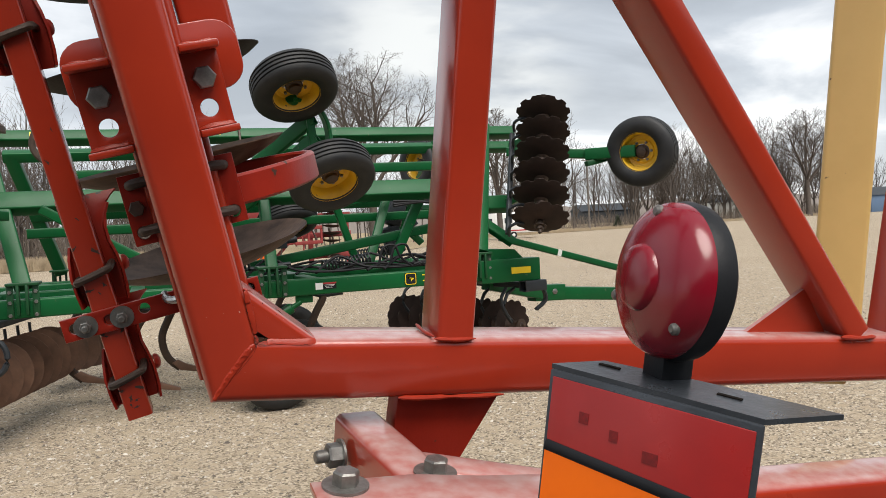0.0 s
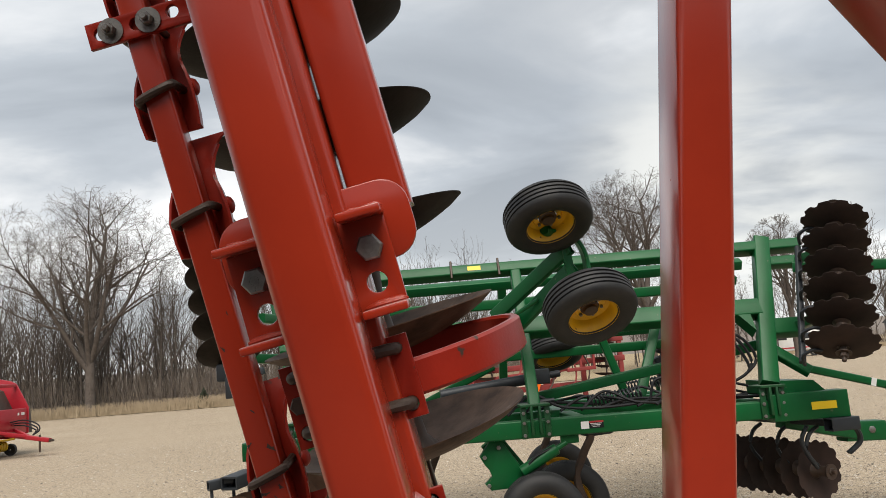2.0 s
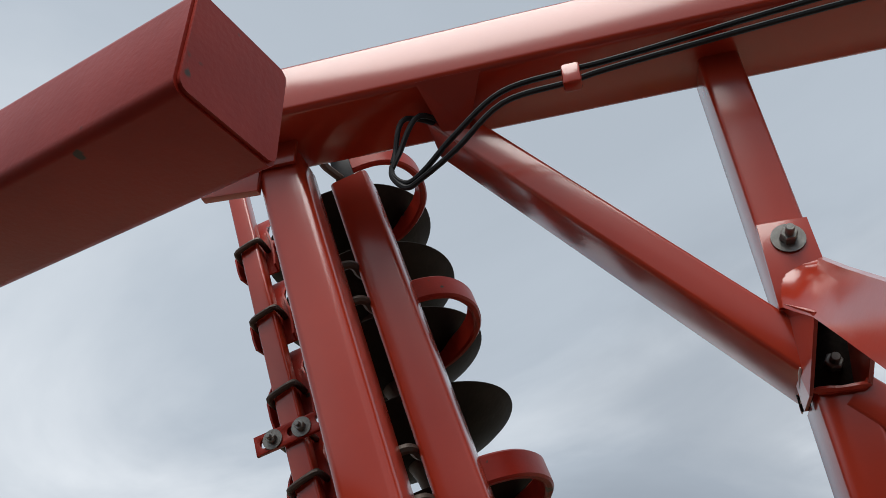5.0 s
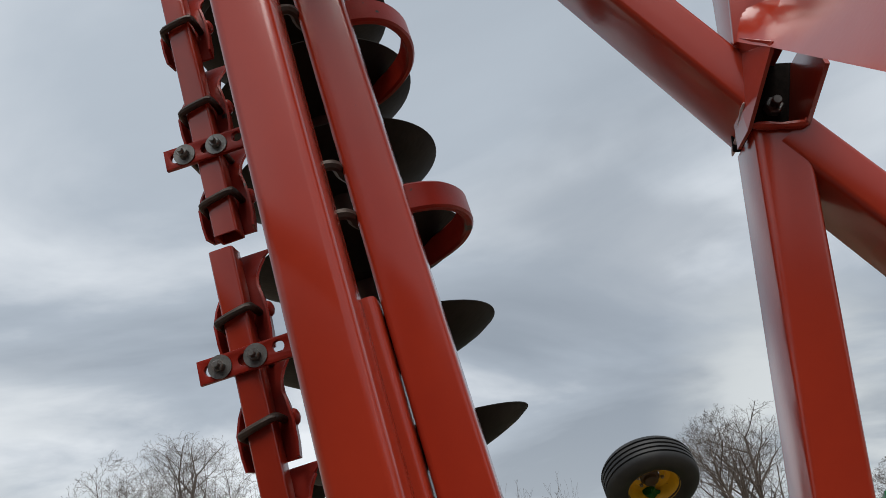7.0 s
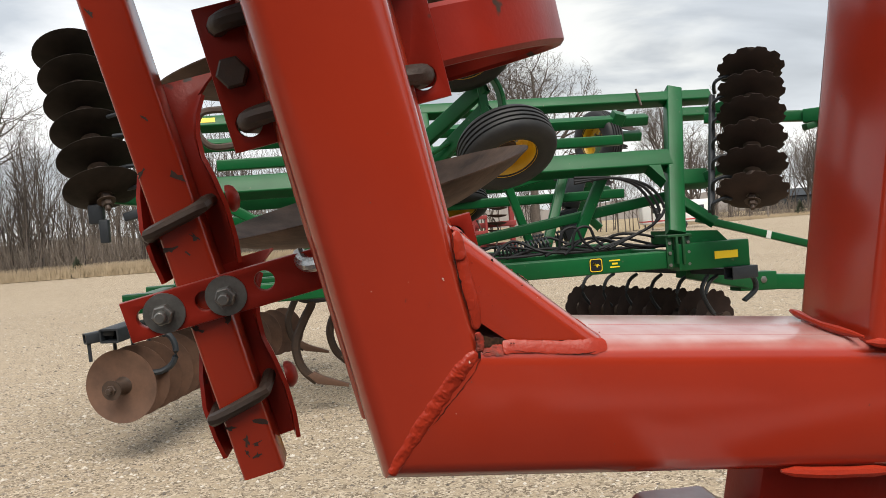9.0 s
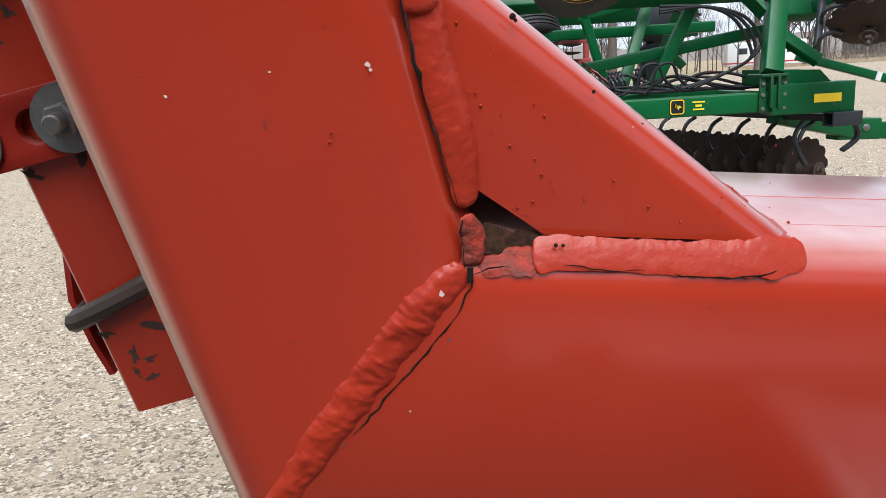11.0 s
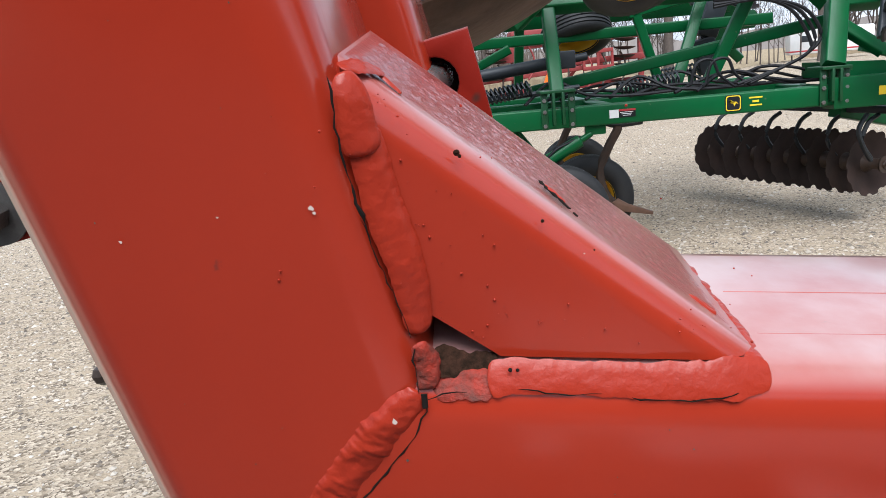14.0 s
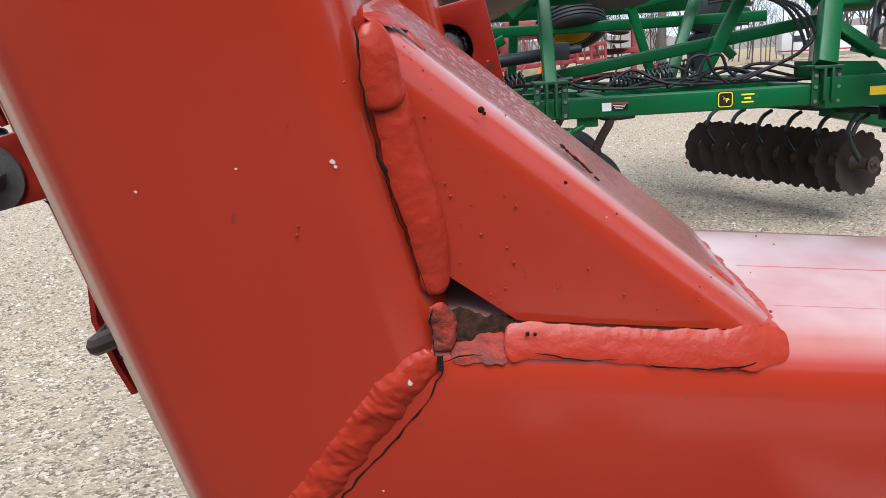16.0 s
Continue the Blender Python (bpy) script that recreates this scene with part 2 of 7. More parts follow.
HOSE = material("black_rubber_hose", (0.010, 0.010, 0.012), 0.6, ior=1.3, scale=20, amount=0.4, tint=(0.028, 0.028, 0.03))
TAN = material("tan_enamel", (0.72, 0.48, 0.18), 0.42, tint=(0.64, 0.42, 0.15), scale=5, amount=0.6, grain=0.06, spots=(0.12, 0.08, 0.04), spot_scale=30, spot_size=0.0)
ORANGE = material("fluorescent_orange_film", (1.0, 0.17, 0.004), 0.45, tint=(0.9, 0.14, 0.004), scale=30, amount=0.4)
SIGNRED = material("red_reflective_film", (0.32, 0.017, 0.016), 0.30, tint=(0.25, 0.013, 0.013), scale=25, amount=0.6, coat=0.3, grain=0.03, grain_scale=700)
# near-black for paint cracks; also stands in for shade in recesses
CRACK_SHADE = material("split_paint_crack", (0.012, 0.010, 0.009), 0.9, scale=90, amount=0.4, tint=(0.035, 0.027, 0.022), ior=1.1)
GRIME = material("grimy_steel", (0.11, 0.085, 0.068), 0.7, scale=120, amount=0.8, tint=(0.05, 0.04, 0.034), grain=0.5, grain_scale=400)
WHITE = material("white_sheet_paint", (0.74, 0.74, 0.72), 0.45, tint=(0.62, 0.61, 0.58), scale=2, amount=0.5)
DARKGLASS = material("dark_window_glass", (0.03, 0.035, 0.04), 0.12, scale=2, amount=0.2)
STICKER = material("yellow_decal_film", (0.80, 0.56, 0.02), 0.4, tint=(0.72, 0.5, 0.02), scale=20, amount=0.4)
BARK = material("grey_brown_bark", (0.115, 0.094, 0.079), 0.9, tint=(0.066, 0.053, 0.046), scale=3, amount=0.8, grain=0.6, grain_scale=30)
BARK_PALE = material("pale_grey_bark", (0.17, 0.145, 0.125), 0.85, tint=(0.10, 0.083, 0.072), scale=2, amount=0.8, grain=0.6, grain_scale=30)
FARRED = material("faded_red_enamel", (0.42, 0.03, 0.035), 0.45, tint=(0.32, 0.025, 0.03), scale=2, amount=0.6, dust_sheen=0.3)

# lamp lens: clear red plastic over a dark housing
LENS = bpy.data.materials.new("red_lamp_lens")
LENS.use_nodes = True
lb = LENS.node_tree.nodes["Principled BSDF"]
lb.inputs["Base Color"].default_value = (0.25, 0.005, 0.017, 1)
lb.inputs["Roughness"].default_value = 0.22
lb.inputs["Transmission Weight"].default_value = 0.25
lb.inputs["Coat Weight"].default_value = 0.15
ln = LENS.node_tree.nodes.new("ShaderNodeTexNoise")
ln.inputs["Scale"].default_value = 45.0
lr = LENS.node_tree.nodes.new("ShaderNodeMapRange")
lr.inputs["To Min"].default_value, lr.inputs["To Max"].default_value = 0.16, 0.30
LENS.node_tree.links.new(ln.outputs["Fac"], lr.inputs["Value"])
LENS.node_tree.links.new(lr.outputs[0], lb.inputs["Roughness"])


def ground_material(name, tones, scales=(0.25, 9.0, 70.0), bump=0.5):
    m = bpy.data.materials.new(name)
    m.use_nodes = True
    n, l = m.node_tree.nodes, m.node_tree.links
    b = n["Principled BSDF"]
    b.inputs["Roughness"].default_value = 0.95
    b.inputs["Specular IOR Level"].default_value = 0.2
    co = n.new("ShaderNodeTexCoord")
    n1 = n.new("ShaderNodeTexNoise")
    n1.inputs["Scale"].default_value, n1.inputs["Detail"].default_value = scales[0], 9.0
    vo = n.new("ShaderNodeTexVoronoi")
    vo.inputs["Scale"].default_value = scales[2]
    n2 = n.new("ShaderNodeTexNoise")
    n2.inputs["Scale"].default_value, n2.inputs["Detail"].default_value, n2.inputs["Roughness"].default_value = scales[1], 12.0, 0.7
    for t_ in (n1, vo, n2):
        l.new(co.outputs["Object"], t_.inputs["Vector"])
    r1 = n.new("ShaderNodeValToRGB")
    r1.color_ramp.elements[0].position, r1.color_ramp.elements[1].position = 0.35, 0.68
    r1.color_ramp.elements[0].color, r1.color_ramp.elements[1].color = (*tones[0], 1), (*tones[1], 1)
    l.new(n1.outputs["Fac"], r1.inputs[0])
    r2 = n.new("ShaderNodeValToRGB")
    r2.color_ramp.elements[0].position, r2.color_ramp.elements[1].position = 0.15, 0.9
    r2.color_ramp.elements[0].color, r2.color_ramp.elements[1].color = (*tones[2], 1), (*tones[3], 1)
    sep = n.new("ShaderNodeSeparateColor")
    l.new(vo.outputs["Color"], sep.inputs[0])
    l.new(sep.outputs[0], r2.inputs[0])
    mx = n.new("ShaderNodeMixRGB")
    r3 = n.new("ShaderNodeValToRGB")
    r3.color_ramp.elements[0].position, r3.color_ramp.elements[1].position = 0.40, 0.54
    l.new(n2.outputs["Fac"], r3.inputs[0])
    sc = n.new("ShaderNodeMath")
    sc.operation = "MULTIPLY"
    sc.inputs[1].default_value = 0.85
    l.new(r3.outputs[0], sc.inputs[0])
    l.new(sc.outputs[0], mx.inputs[0])
    l.new(r1.outputs[0], mx.inputs[1])
    l.new(r2.outputs[0], mx.inputs[2])
    l.new(mx.outputs[0], b.inputs["Base Color"])
    ad = n.new("ShaderNodeMath")
    l.new(n2.outputs["Fac"], ad.inputs[0])
    l.new(vo.outputs["Distance"], ad.inputs[1])
    bp = n.new("ShaderNodeBump")
    bp.inputs["Strength"].default_value, bp.inputs["Distance"].default_value = bump, 0.02
    l.new(ad.outputs[0], bp.inputs["Height"])
    l.new(bp.outputs[0], b.inputs["Normal"])
    return m


GRAVEL = ground_material("pale_crushed_gravel", [(0.34, 0.268, 0.185), (0.41, 0.332, 0.237), (0.105, 0.078, 0.054), (0.57, 0.475, 0.36)])
# dark tones for the added ground sheet that cuts bounced light
DIM_GROUND = ground_material("worn_asphalt", [(0.045, 0.043, 0.041), (0.060, 0.057, 0.053), (0.025, 0.024, 0.023), (0.11, 0.105, 0.098)], (0.5, 9.0, 90.0), 0.4)
FIELD = ground_material("dry_winter_grass", [(0.27, 0.20, 0.12), (0.36, 0.28, 0.17), (0.20, 0.15, 0.09), (0.42, 0.34, 0.22)], (0.1, 3.0, 12.0), 0.8)
STRAW = material("dry_straw_grass", (0.38, 0.30, 0.20), 0.9, tint=(0.25, 0.19, 0.12), scale=2, amount=0.8)
BRUSH = material("grey_winter_brush", (0.19, 0.155, 0.125), 0.9, tint=(0.10, 0.075, 0.06), scale=1, amount=0.8)

PEBBLE = bpy.data.materials.new("mixed_pebbles")
PEBBLE.use_nodes = True
pn, pk = PEBBLE.node_tree.nodes, PEBBLE.node_tree.links
pg = pn.new("ShaderNodeNewGeometry")
pr = pn.new("ShaderNodeValToRGB")
pr.color_ramp.elements[0].color, pr.color_ramp.elements[1].color = (0.10, 0.082, 0.068, 1), (0.56, 0.51, 0.44, 1)
pm = pr.color_ramp.elements.new(0.5)
pm.color = (0.36, 0.30, 0.23, 1)
pk.new(pg.outputs["Random Per Island"], pr.inputs[0])
pk.new(pr.outputs[0], pn["Principled BSDF"].inputs["Base Color"])
pn["Principled BSDF"].inputs["Roughness"].default_value = 0.85

SHEET = material("brown_sheet_metal", (0.060, 0.046, 0.036), 0.6, tint=(0.045, 0.034, 0.028), scale=0.7, amount=0.8, streak=0.2)
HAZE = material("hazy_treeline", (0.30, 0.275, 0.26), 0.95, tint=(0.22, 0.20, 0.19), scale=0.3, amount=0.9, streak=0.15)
STEEL = material("dark_galvanised_steel", (0.060, 0.067, 0.078), 0.30, 0.4, tint=(0.040, 0.045, 0.052), scale=30, amount=0.7, grain=0.15, grain_scale=200)
MARK = material("worn_dark_print", (0.15, 0.012, 0.012), 0.6, scale=300, amount=0.8, tint=(0.26, 0.014, 0.015))
# ---------------------------------------------------------------- mesh helpers
def thing(name, m, label, category, group="", kind=""):
    ob = new(name)
    ob.matrix_world = m
    ob.empty_display_size = 0.2
    return tagged(ob, label, category, group, kind)


def finish(bm, mat, name, smooth=35):
    bmesh.ops.recalc_face_normals(bm, faces=bm.faces)
    me = bpy.data.meshes.new(name)
    bm.to_mesh(me)
    bm.free()
    me.materials.append(mat)
    if smooth:
        me.polygons.foreach_set("use_smooth", [True] * len(me.polygons))
        me.set_sharp_from_angle(angle=radians(smooth))
    return me


def part(name, bm, mat, parent, label="", smooth=35):
    ob = new(name, finish(bm, mat, name, smooth))
    ob.parent = parent
    return tagged(ob, label)


def again(ob, m, parent=None):
    """One more piece on the same mesh, at the pose m in its thing."""
    o = new(ob.name.split(".")[0], ob.data)
    o.parent = parent or ob.parent
    o.matrix_local = m
    if ob.get("label"):
        o["label"] = ob["label"]
    return o


def frame_of(d, up=(0, 0, 1)):
    """Axes (side, up, ahead) with ahead along d."""
    d = Vector(d).normalized()
    up = Vector(up)
    h = up - d * up.dot(d)
    if h.length < 1e-5:
        h = Vector((0, 1, 0)) - d * d.y
    h.normalize()
    return d.cross(h) * -1, h, d


def mat_of(p, d, up=(0, 0, 1)):
    """A pose whose z axis runs along d and whose y axis is near up."""
    s, h, d = frame_of(d, up)
    x = h.cross(d)
    return Matrix(((x.x, h.x, d.x, p[0]), (x.y, h.y, d.y, p[1]), (x.z, h.z, d.z, p[2]), (0, 0, 0, 1)))


def section(w, h, r, n=3):
    pts = []
    r = min(r, w / 2 - 1e-4, h / 2 - 1e-4)
    for cx, cy, a0 in ((w / 2 - r, h / 2 - r, 0), (-w / 2 + r, h / 2 - r, 90), (-w / 2 + r, -h / 2 + r, 180), (w / 2 - r, -h / 2 + r, 270)):
        for i in range(n + 1):
            a = radians(a0 + 90 * i / n)
            pts.append((cx + r * math.cos(a), cy + r * math.sin(a)))
    return pts


def loop_faces(bm, loops, closed=True):
    for a, b in zip(loops, loops[1:]):
        n = len(a)
        for i in range(n if closed else n - 1):
            j = (i + 1) % n
            bm.faces.new((a[i], a[j], b[j], b[i]))


def tube(p, q, w, h, r=0.012, up=(0, 0, 1), wall=0.0, cut0=None, cut1=None, bm=None, steps=1, sag=0.0):
    """A rectangular tube from p to q, w wide and h high (h lies along up). cut0, cut1: normals of mitred ends; wall: open ends."""
    bm = bm or bmesh.new()
    p, q = Vector(p), Vector(q)
    s, hh, d = frame_of(q - p, up)
    def ring(c, ww, hgt, rr, cut):
        vs = []
        for x, y in section(ww, hgt, rr):
            v = c + s * x + hh * y
            if cut is not None:
                k = Vector(cut)
                v = v + d * ((c - v).dot(k) / d.dot(k))
            vs.append(bm.verts.new(v))
        return vs
    rings = []
    for i in range(steps + 1):
        f = i / steps
        c = p.lerp(q, f)
        rings.append(ring(c, w, h, r, cut0 if i == 0 else cut1 if i == steps else None))
    loop_faces(bm, rings)
    if wall:
        for end, c, cut, sg in ((rings[0], p, cut0, 1), (rings[-1], q, cut1, -1)):
            inner = ring(c, w - 2 * wall, h - 2 * wall, max(0.002, r - wall), cut)
            deep = ring(c + d * sg * min(0.25, (q - p).length * 0.45), w - 2 * wall, h - 2 * wall, max(0.002, r - wall), None)
            loop_faces(bm, [end, inner, deep])
            bm.faces.new(deep)
    else:
        bm.faces.new(rings[0])
        bm.faces.new(rings[-1])
    return bm


def pipe(points, r, n=8, bm=None, smooth=3, flat=1.0, up=(0, 0, 1), wob=0.0, seed=0, cap=True):
    """A rod or hose along points; flat squeezes it along up; wob makes it uneven, like a weld bead."""
    bm = bm or bmesh.new()
    pts = [Vector(p) for p in points]
    if smooth and len(pts) > 2:
        out = []
        for i in range(len(pts) - 1):
            a, b, c, d = pts[max(0, i - 1)], pts[i], pts[i + 1], pts[min(len(pts) - 1, i + 2)]
            for k in range(smooth):
                t = k / smooth
                out.append(0.5 * ((2 * b) + (c - a) * t + (2 * a - 5 * b + 4 * c - d) * t * t + (3 * b - a - 3 * c + d) * t ** 3))
        out.append(pts[-1])
        pts = out
    rnd = random.Random(seed)
    loops = []
    side = None
    for i, c in enumerate(pts):
        d = (pts[min(i + 1, len(pts) - 1)] - pts[max(i - 1, 0)]).normalized()
        h = Vector(up) - d * Vector(up).dot(d)
        if h.length < 0.15:
            h = (side.cross(d) if side is not None else d.orthogonal())
        h.normalize()
        s = d.cross(h)
        side = s
        f = 1 + wob * (rnd.random() - 0.5) * 2
        rr = r * f * (0.35 if cap and wob and i in (0, len(pts) - 1) else 1)
        loops.append([bm.verts.new(c + s * (rr * math.cos(6.28319 * k / n)) + h * (rr * flat * math.sin(6.28319 * k / n))) for k in range(n)])
    loop_faces(bm, loops)
    bm.faces.new(loops[0])
    bm.faces.new(loops[-1])
    return bm


def lathe(profile, n=32, bm=None, m=None, closed=False):
    """Revolve (radius, height) pairs about z."""
    bm = bm or bmesh.new()
    m = m or Matrix()
    loops = []
    for r, z in profile:
        loops.append([bm.verts.new(m @ Vector((r * math.cos(6.28319 * k / n), r * math.sin(6.28319 * k / n), z))) for k in range(n)])
    if closed:
        loops.append(loops[0])
    loop_faces(bm, loops)
    if not closed:
        if profile[0][0] > 1e-6:
            bm.faces.new(loops[0])
        if profile[-1][0] > 1e-6:
            bm.faces.new(loops[-1])
    return bm


def plate(outline, thick, m, holes=(), bevel=0.0, bm=None):
    """A flat plate with holes (x, y, radius), its outline in its own xy plane, centred on z, then moved by m."""
    b = bmesh.new()
    loops = [outline] + [[(x + r * math.cos(6.28319 * k / 20), y + r * math.sin(6.28319 * k / 20)) for k in range(20)] for x, y, r in holes]
    edges = []
    for lp in loops:
        vs = [b.verts.new((x, y, -thick / 2)) for x, y in lp]
        edges += [b.edges.new((vs[i], vs[(i + 1) % len(vs)])) for i in range(len(vs))]
    bmesh.ops.triangle_fill(b, edges=edges, use_beauty=True, use_dissolve=True)
    res = bmesh.ops.extrude_face_region(b, geom=list(b.faces))
    bmesh.ops.translate(b, verts=[v for v in res["geom"] if isinstance(v, bmesh.types.BMVert)], vec=(0, 0, thick))
    bmesh.ops.recalc_face_normals(b, faces=b.faces)
    if bevel:
        es = [e for e in b.edges if len(e.link_faces) == 2 and e.calc_face_angle(0) > 0.6 and abs(e.verts[0].co.z - e.verts[1].co.z) < 1e-6]
        bmesh.ops.bevel(b, geom=es, offset=bevel, segments=2, affect="EDGES", profile=0.5)
    bmesh.ops.transform(b, matrix=m, verts=b.verts)
    return join(bm, b)


def join(bm, extra):
    if bm is None:
        return extra
    me = bpy.data.meshes.new("tmp")
    extra.to_mesh(me)
    extra.free()
    bm.from_mesh(me)
    bpy.data.meshes.remove(me)
    return bm


def box(size, m=None, bevel=0.004, bm=None):
    b = bmesh.new()
    bmesh.ops.create_cube(b, size=1.0)
    bmesh.ops.scale(b, vec=size, verts=b.verts)
    if bevel:
        bmesh.ops.bevel(b, geom=list(b.edges), offset=bevel, segments=2, affect="EDGES", profile=0.5)
    if m is not None:
        bmesh.ops.transform(b, matrix=m, verts=b.verts)
    return join(bm, b)


def hex_head(r, h, m=None, washer=1.9, nib=0.0, bm=None):
    """A hexagon bolt head or nut standing on z = 0, with its washer and the thread end."""
    b = bmesh.new()
    z = 0.0
    if washer:
        lathe([(0.0001, 0), (r * washer, 0), (r * washer, r * 0.2), (0.0001, r * 0.2)], 28, b)
        z = r * 0.2
    lows = [b.verts.new((r * math.cos(k * 1.0472), r * math.sin(k * 1.0472), z)) for k in range(6)]
    ups = [b.verts.new((r * math.cos(k * 1.0472), r * math.sin(k * 1.0472), z + h * 0.86)) for k in range(6)]
    tops = [b.verts.new((r * 0.86 * math.cos(k * 1.0472), r * 0.86 * math.sin(k * 1.0472), z + h)) for k in range(6)]
    loop_faces(b, [lows, ups, tops])
    b.faces.new(tops)
    if nib:
        lathe([(r * 0.52, z + h * 0.9), (r * 0.52, z + h + nib), (r * 0.42, z + h + nib + r * 0.12), (0.0001, z + h + nib + r * 0.12)], 16, b)
    if m is not None:
        bmesh.ops.transform(b, matrix=m, verts=b.verts)
    return join(bm, b)


def dish(radius, depth, thick=0.006, n=56, rings=9, hub=0.03, notch=0.0, notches=0):
    """A concave disc, axis z, hollow side up; its rim lies at z = 0. notch: depth of the scallops cut into the rim."""
    bm = bmesh.new()
    top, bot = [], []
    for i in range(rings + 1):
        f = hub / radius + (1 - hub / radius) * i / rings
        a, b = [], []
        for k in range(n):
            an = 6.28319 * k / n
            rr = radius
            if notch:
                ph = (k * notches / n) % 1.0
                rr = radius - notch * max(0.0, math.sin(math.pi * min(1.0, max(0.0, (ph - 0.5) / 0.5)))) ** 0.7
            r = min(f * radius, rr)
            z = -depth * (1 - (r / radius) ** 2)
            a.append(bm.verts.new((r * math.cos(an), r * math.sin(an), z)))
            b.append(bm.verts.new((r * math.cos(an), r * math.sin(an), z - thick * (1.0 if i < rings else 0.35))))
        top.append(a)
        bot.append(b)
    loop_faces(bm, top)
    loop_faces(bm, bot)
    loop_faces(bm, [top[-1], bot[-1]])
    loop_faces(bm, [bot[0], top[0]])
    return bm


def sweep_strip(points, width, thick, axis, bm=None):
    """A flat bar bent along points, its width along axis."""
    bm = bm or bmesh.new()
    ax = Vector(axis).normalized()
    pts = [Vector(p) for p in points]
    out = []
    for i in range(len(pts) - 1):
        a, b, c, d = pts[max(0, i - 1)], pts[i], pts[i + 1], pts[min(len(pts) - 1, i + 2)]
        for k in range(6):
            t = k / 6
            out.append(0.5 * ((2 * b) + (c - a) * t + (2 * a - 5 * b + 4 * c - d) * t * t + (3 * b - a - 3 * c + d) * t ** 3))
    out.append(pts[-1])
    loops = []
    for i, c in enumerate(out):
        d = (out[min(i + 1, len(out) - 1)] - out[max(i - 1, 0)]).normalized()
        s = d.cross(ax).normalized()
        loops.append([bm.verts.new(c + ax * x + s * y) for x, y in section(width, thick, thick * 0.25, 1)])
    loop_faces(bm, loops)
    bm.faces.new(loops[0])
    bm.faces.new(loops[-1])
    return bm


def wheel(parent, centre, axle, radius, width, rim_r, grooves=4, label="", hub_mat=None, bolts=6):
    """Implement wheel as parts: wheel holds tyre, rim and hub; axle points to the side with the dished rim."""
    m = mat_of(centre, axle, (0, 0, 1) if abs(Vector(axle).normalized().z) < 0.9 else (0, 1, 0))
    w2 = width / 2
    prof = [(rim_r, -w2 * 0.72), (rim_r * 1.05, -w2 * 0.86), (rim_r + (radius - rim_r) * 0.45, -w2 * 1.0), (radius * 0.93, -w2 * 0.88), (radius * 0.985, -w2 * 0.66)]
    for g in range(grooves):
        z0 = -w2 * 0.62 + (g + 0.5) * w2 * 1.24 / grooves
        gw = w2 * 0.045
        crown = radius * (1.0 - 0.012 * (z0 / w2) ** 2)
        prof += [(crown, z0 - gw * 1.6), (crown - radius * 0.035, z0 - gw), (crown - radius * 0.035, z0 + gw), (crown, z0 + gw * 1.6)]
    prof += [(radius * 0.985, w2 * 0.66), (radius * 0.93, w2 * 0.88), (rim_r + (radius - rim_r) * 0.45, w2 * 1.0), (rim_r * 1.05, w2 * 0.86), (rim_r, w2 * 0.72)]
    tyre_bm = lathe(prof, 48, m=m, closed=True)
    base = part("wheel", lathe([(rim_r * 0.39, -w2 * 0.5), (rim_r * 0.39, w2 * 0.02), (rim_r * 0.30, w2 * 0.10), (rim_r * 0.28, w2 * 0.30), (rim_r * 0.2, w2 * 0.36), (0.0001, w2 * 0.36)], 20, m=m), hub_mat or IRON, parent, label)
    part("tyre", tyre_bm, RUBBER, base, "black ribbed rubber tyre", 50)
    rim = lathe([(rim_r * 1.03, w2 * 0.84), (rim_r * 1.07, w2 * 0.80), (rim_r * 0.97, w2 * 0.66), (rim_r * 0.90, w2 * 0.20), (rim_r * 0.86, -w2 * 0.10), (rim_r * 0.66, -w2 * 0.18), (rim_r * 0.60, -w2 * 0.10), (rim_r * 0.40, -w2 * 0.10),
                 (rim_r * 0.40, -w2 * 0.16), (rim_r * 0.66, -w2 * 0.26), (rim_r * 0.90, -w2 * 0.20), (rim_r * 0.97, -w2 * 0.6), (rim_r * 1.03, -w2 * 0.80), (rim_r * 1.0, -w2 * 0.80)], 40, m=m, closed=True)
    part("rim", rim, YELLOW, base, "dished yellow steel rim", 40)
    for k in range(bolts):
        a = 6.28319 * k / bolts
        part("wheel_bolt", hex_head(rim_r * 0.075, rim_r * 0.1, m @ Matrix.Translation((rim_r * 0.51 * math.cos(a), rim_r * 0.51 * math.sin(a), -w2 * 0.10)), 0), ZINC, base)
    return base
# ---------------------------------------------------------------- folded red disc harrow, close to the walker
# its own axes: x along the bottom rail, y away from the walker, z up the frame
RED_AXES = Matrix(((0.99553, 0.0, 0.09443, 0.0682), (0.01171, 0.99228, -0.12348, 1.3706), (-0.09370, 0.12403, 0.98784, 1.3068), (0, 0, 0, 1)))
harrow = thing("disc_harrow", RED_AXES, "folded red disc harrow with brown concave discs on its gang tubes", "disc harrow")
E_UP, R_SIDE, BACK = Vector((-0.2974, 0, 0.9548)), Vector((0.9548, 0, 0.2974)), Vector((0, 1, 0))


def on(s, q, c):
    """A point s up the leaning upright, q across it, c behind its face."""
    return E_UP * s + R_SIDE * q + BACK * c


def facing(s, q, c, out=-1):
    """A pose on the upright: x across it, y up it, z towards the walker (out = -1)."""
    x, y, z = R_SIDE, E_UP, BACK * out
    p = on(s, q, c)
    return Matrix(((x.x, y.x, z.x, p.x), (x.y, y.y, z.y, p.y), (x.z, y.z, z.z, p.z), (0, 0, 0, 1)))


RH, RD = 0.106, 0.125                       # rail and upright: height and depth
mitre = Vector((0.118, 0, -0.0752))
up0 = Vector((0.0414, RD / 2, 0.047))
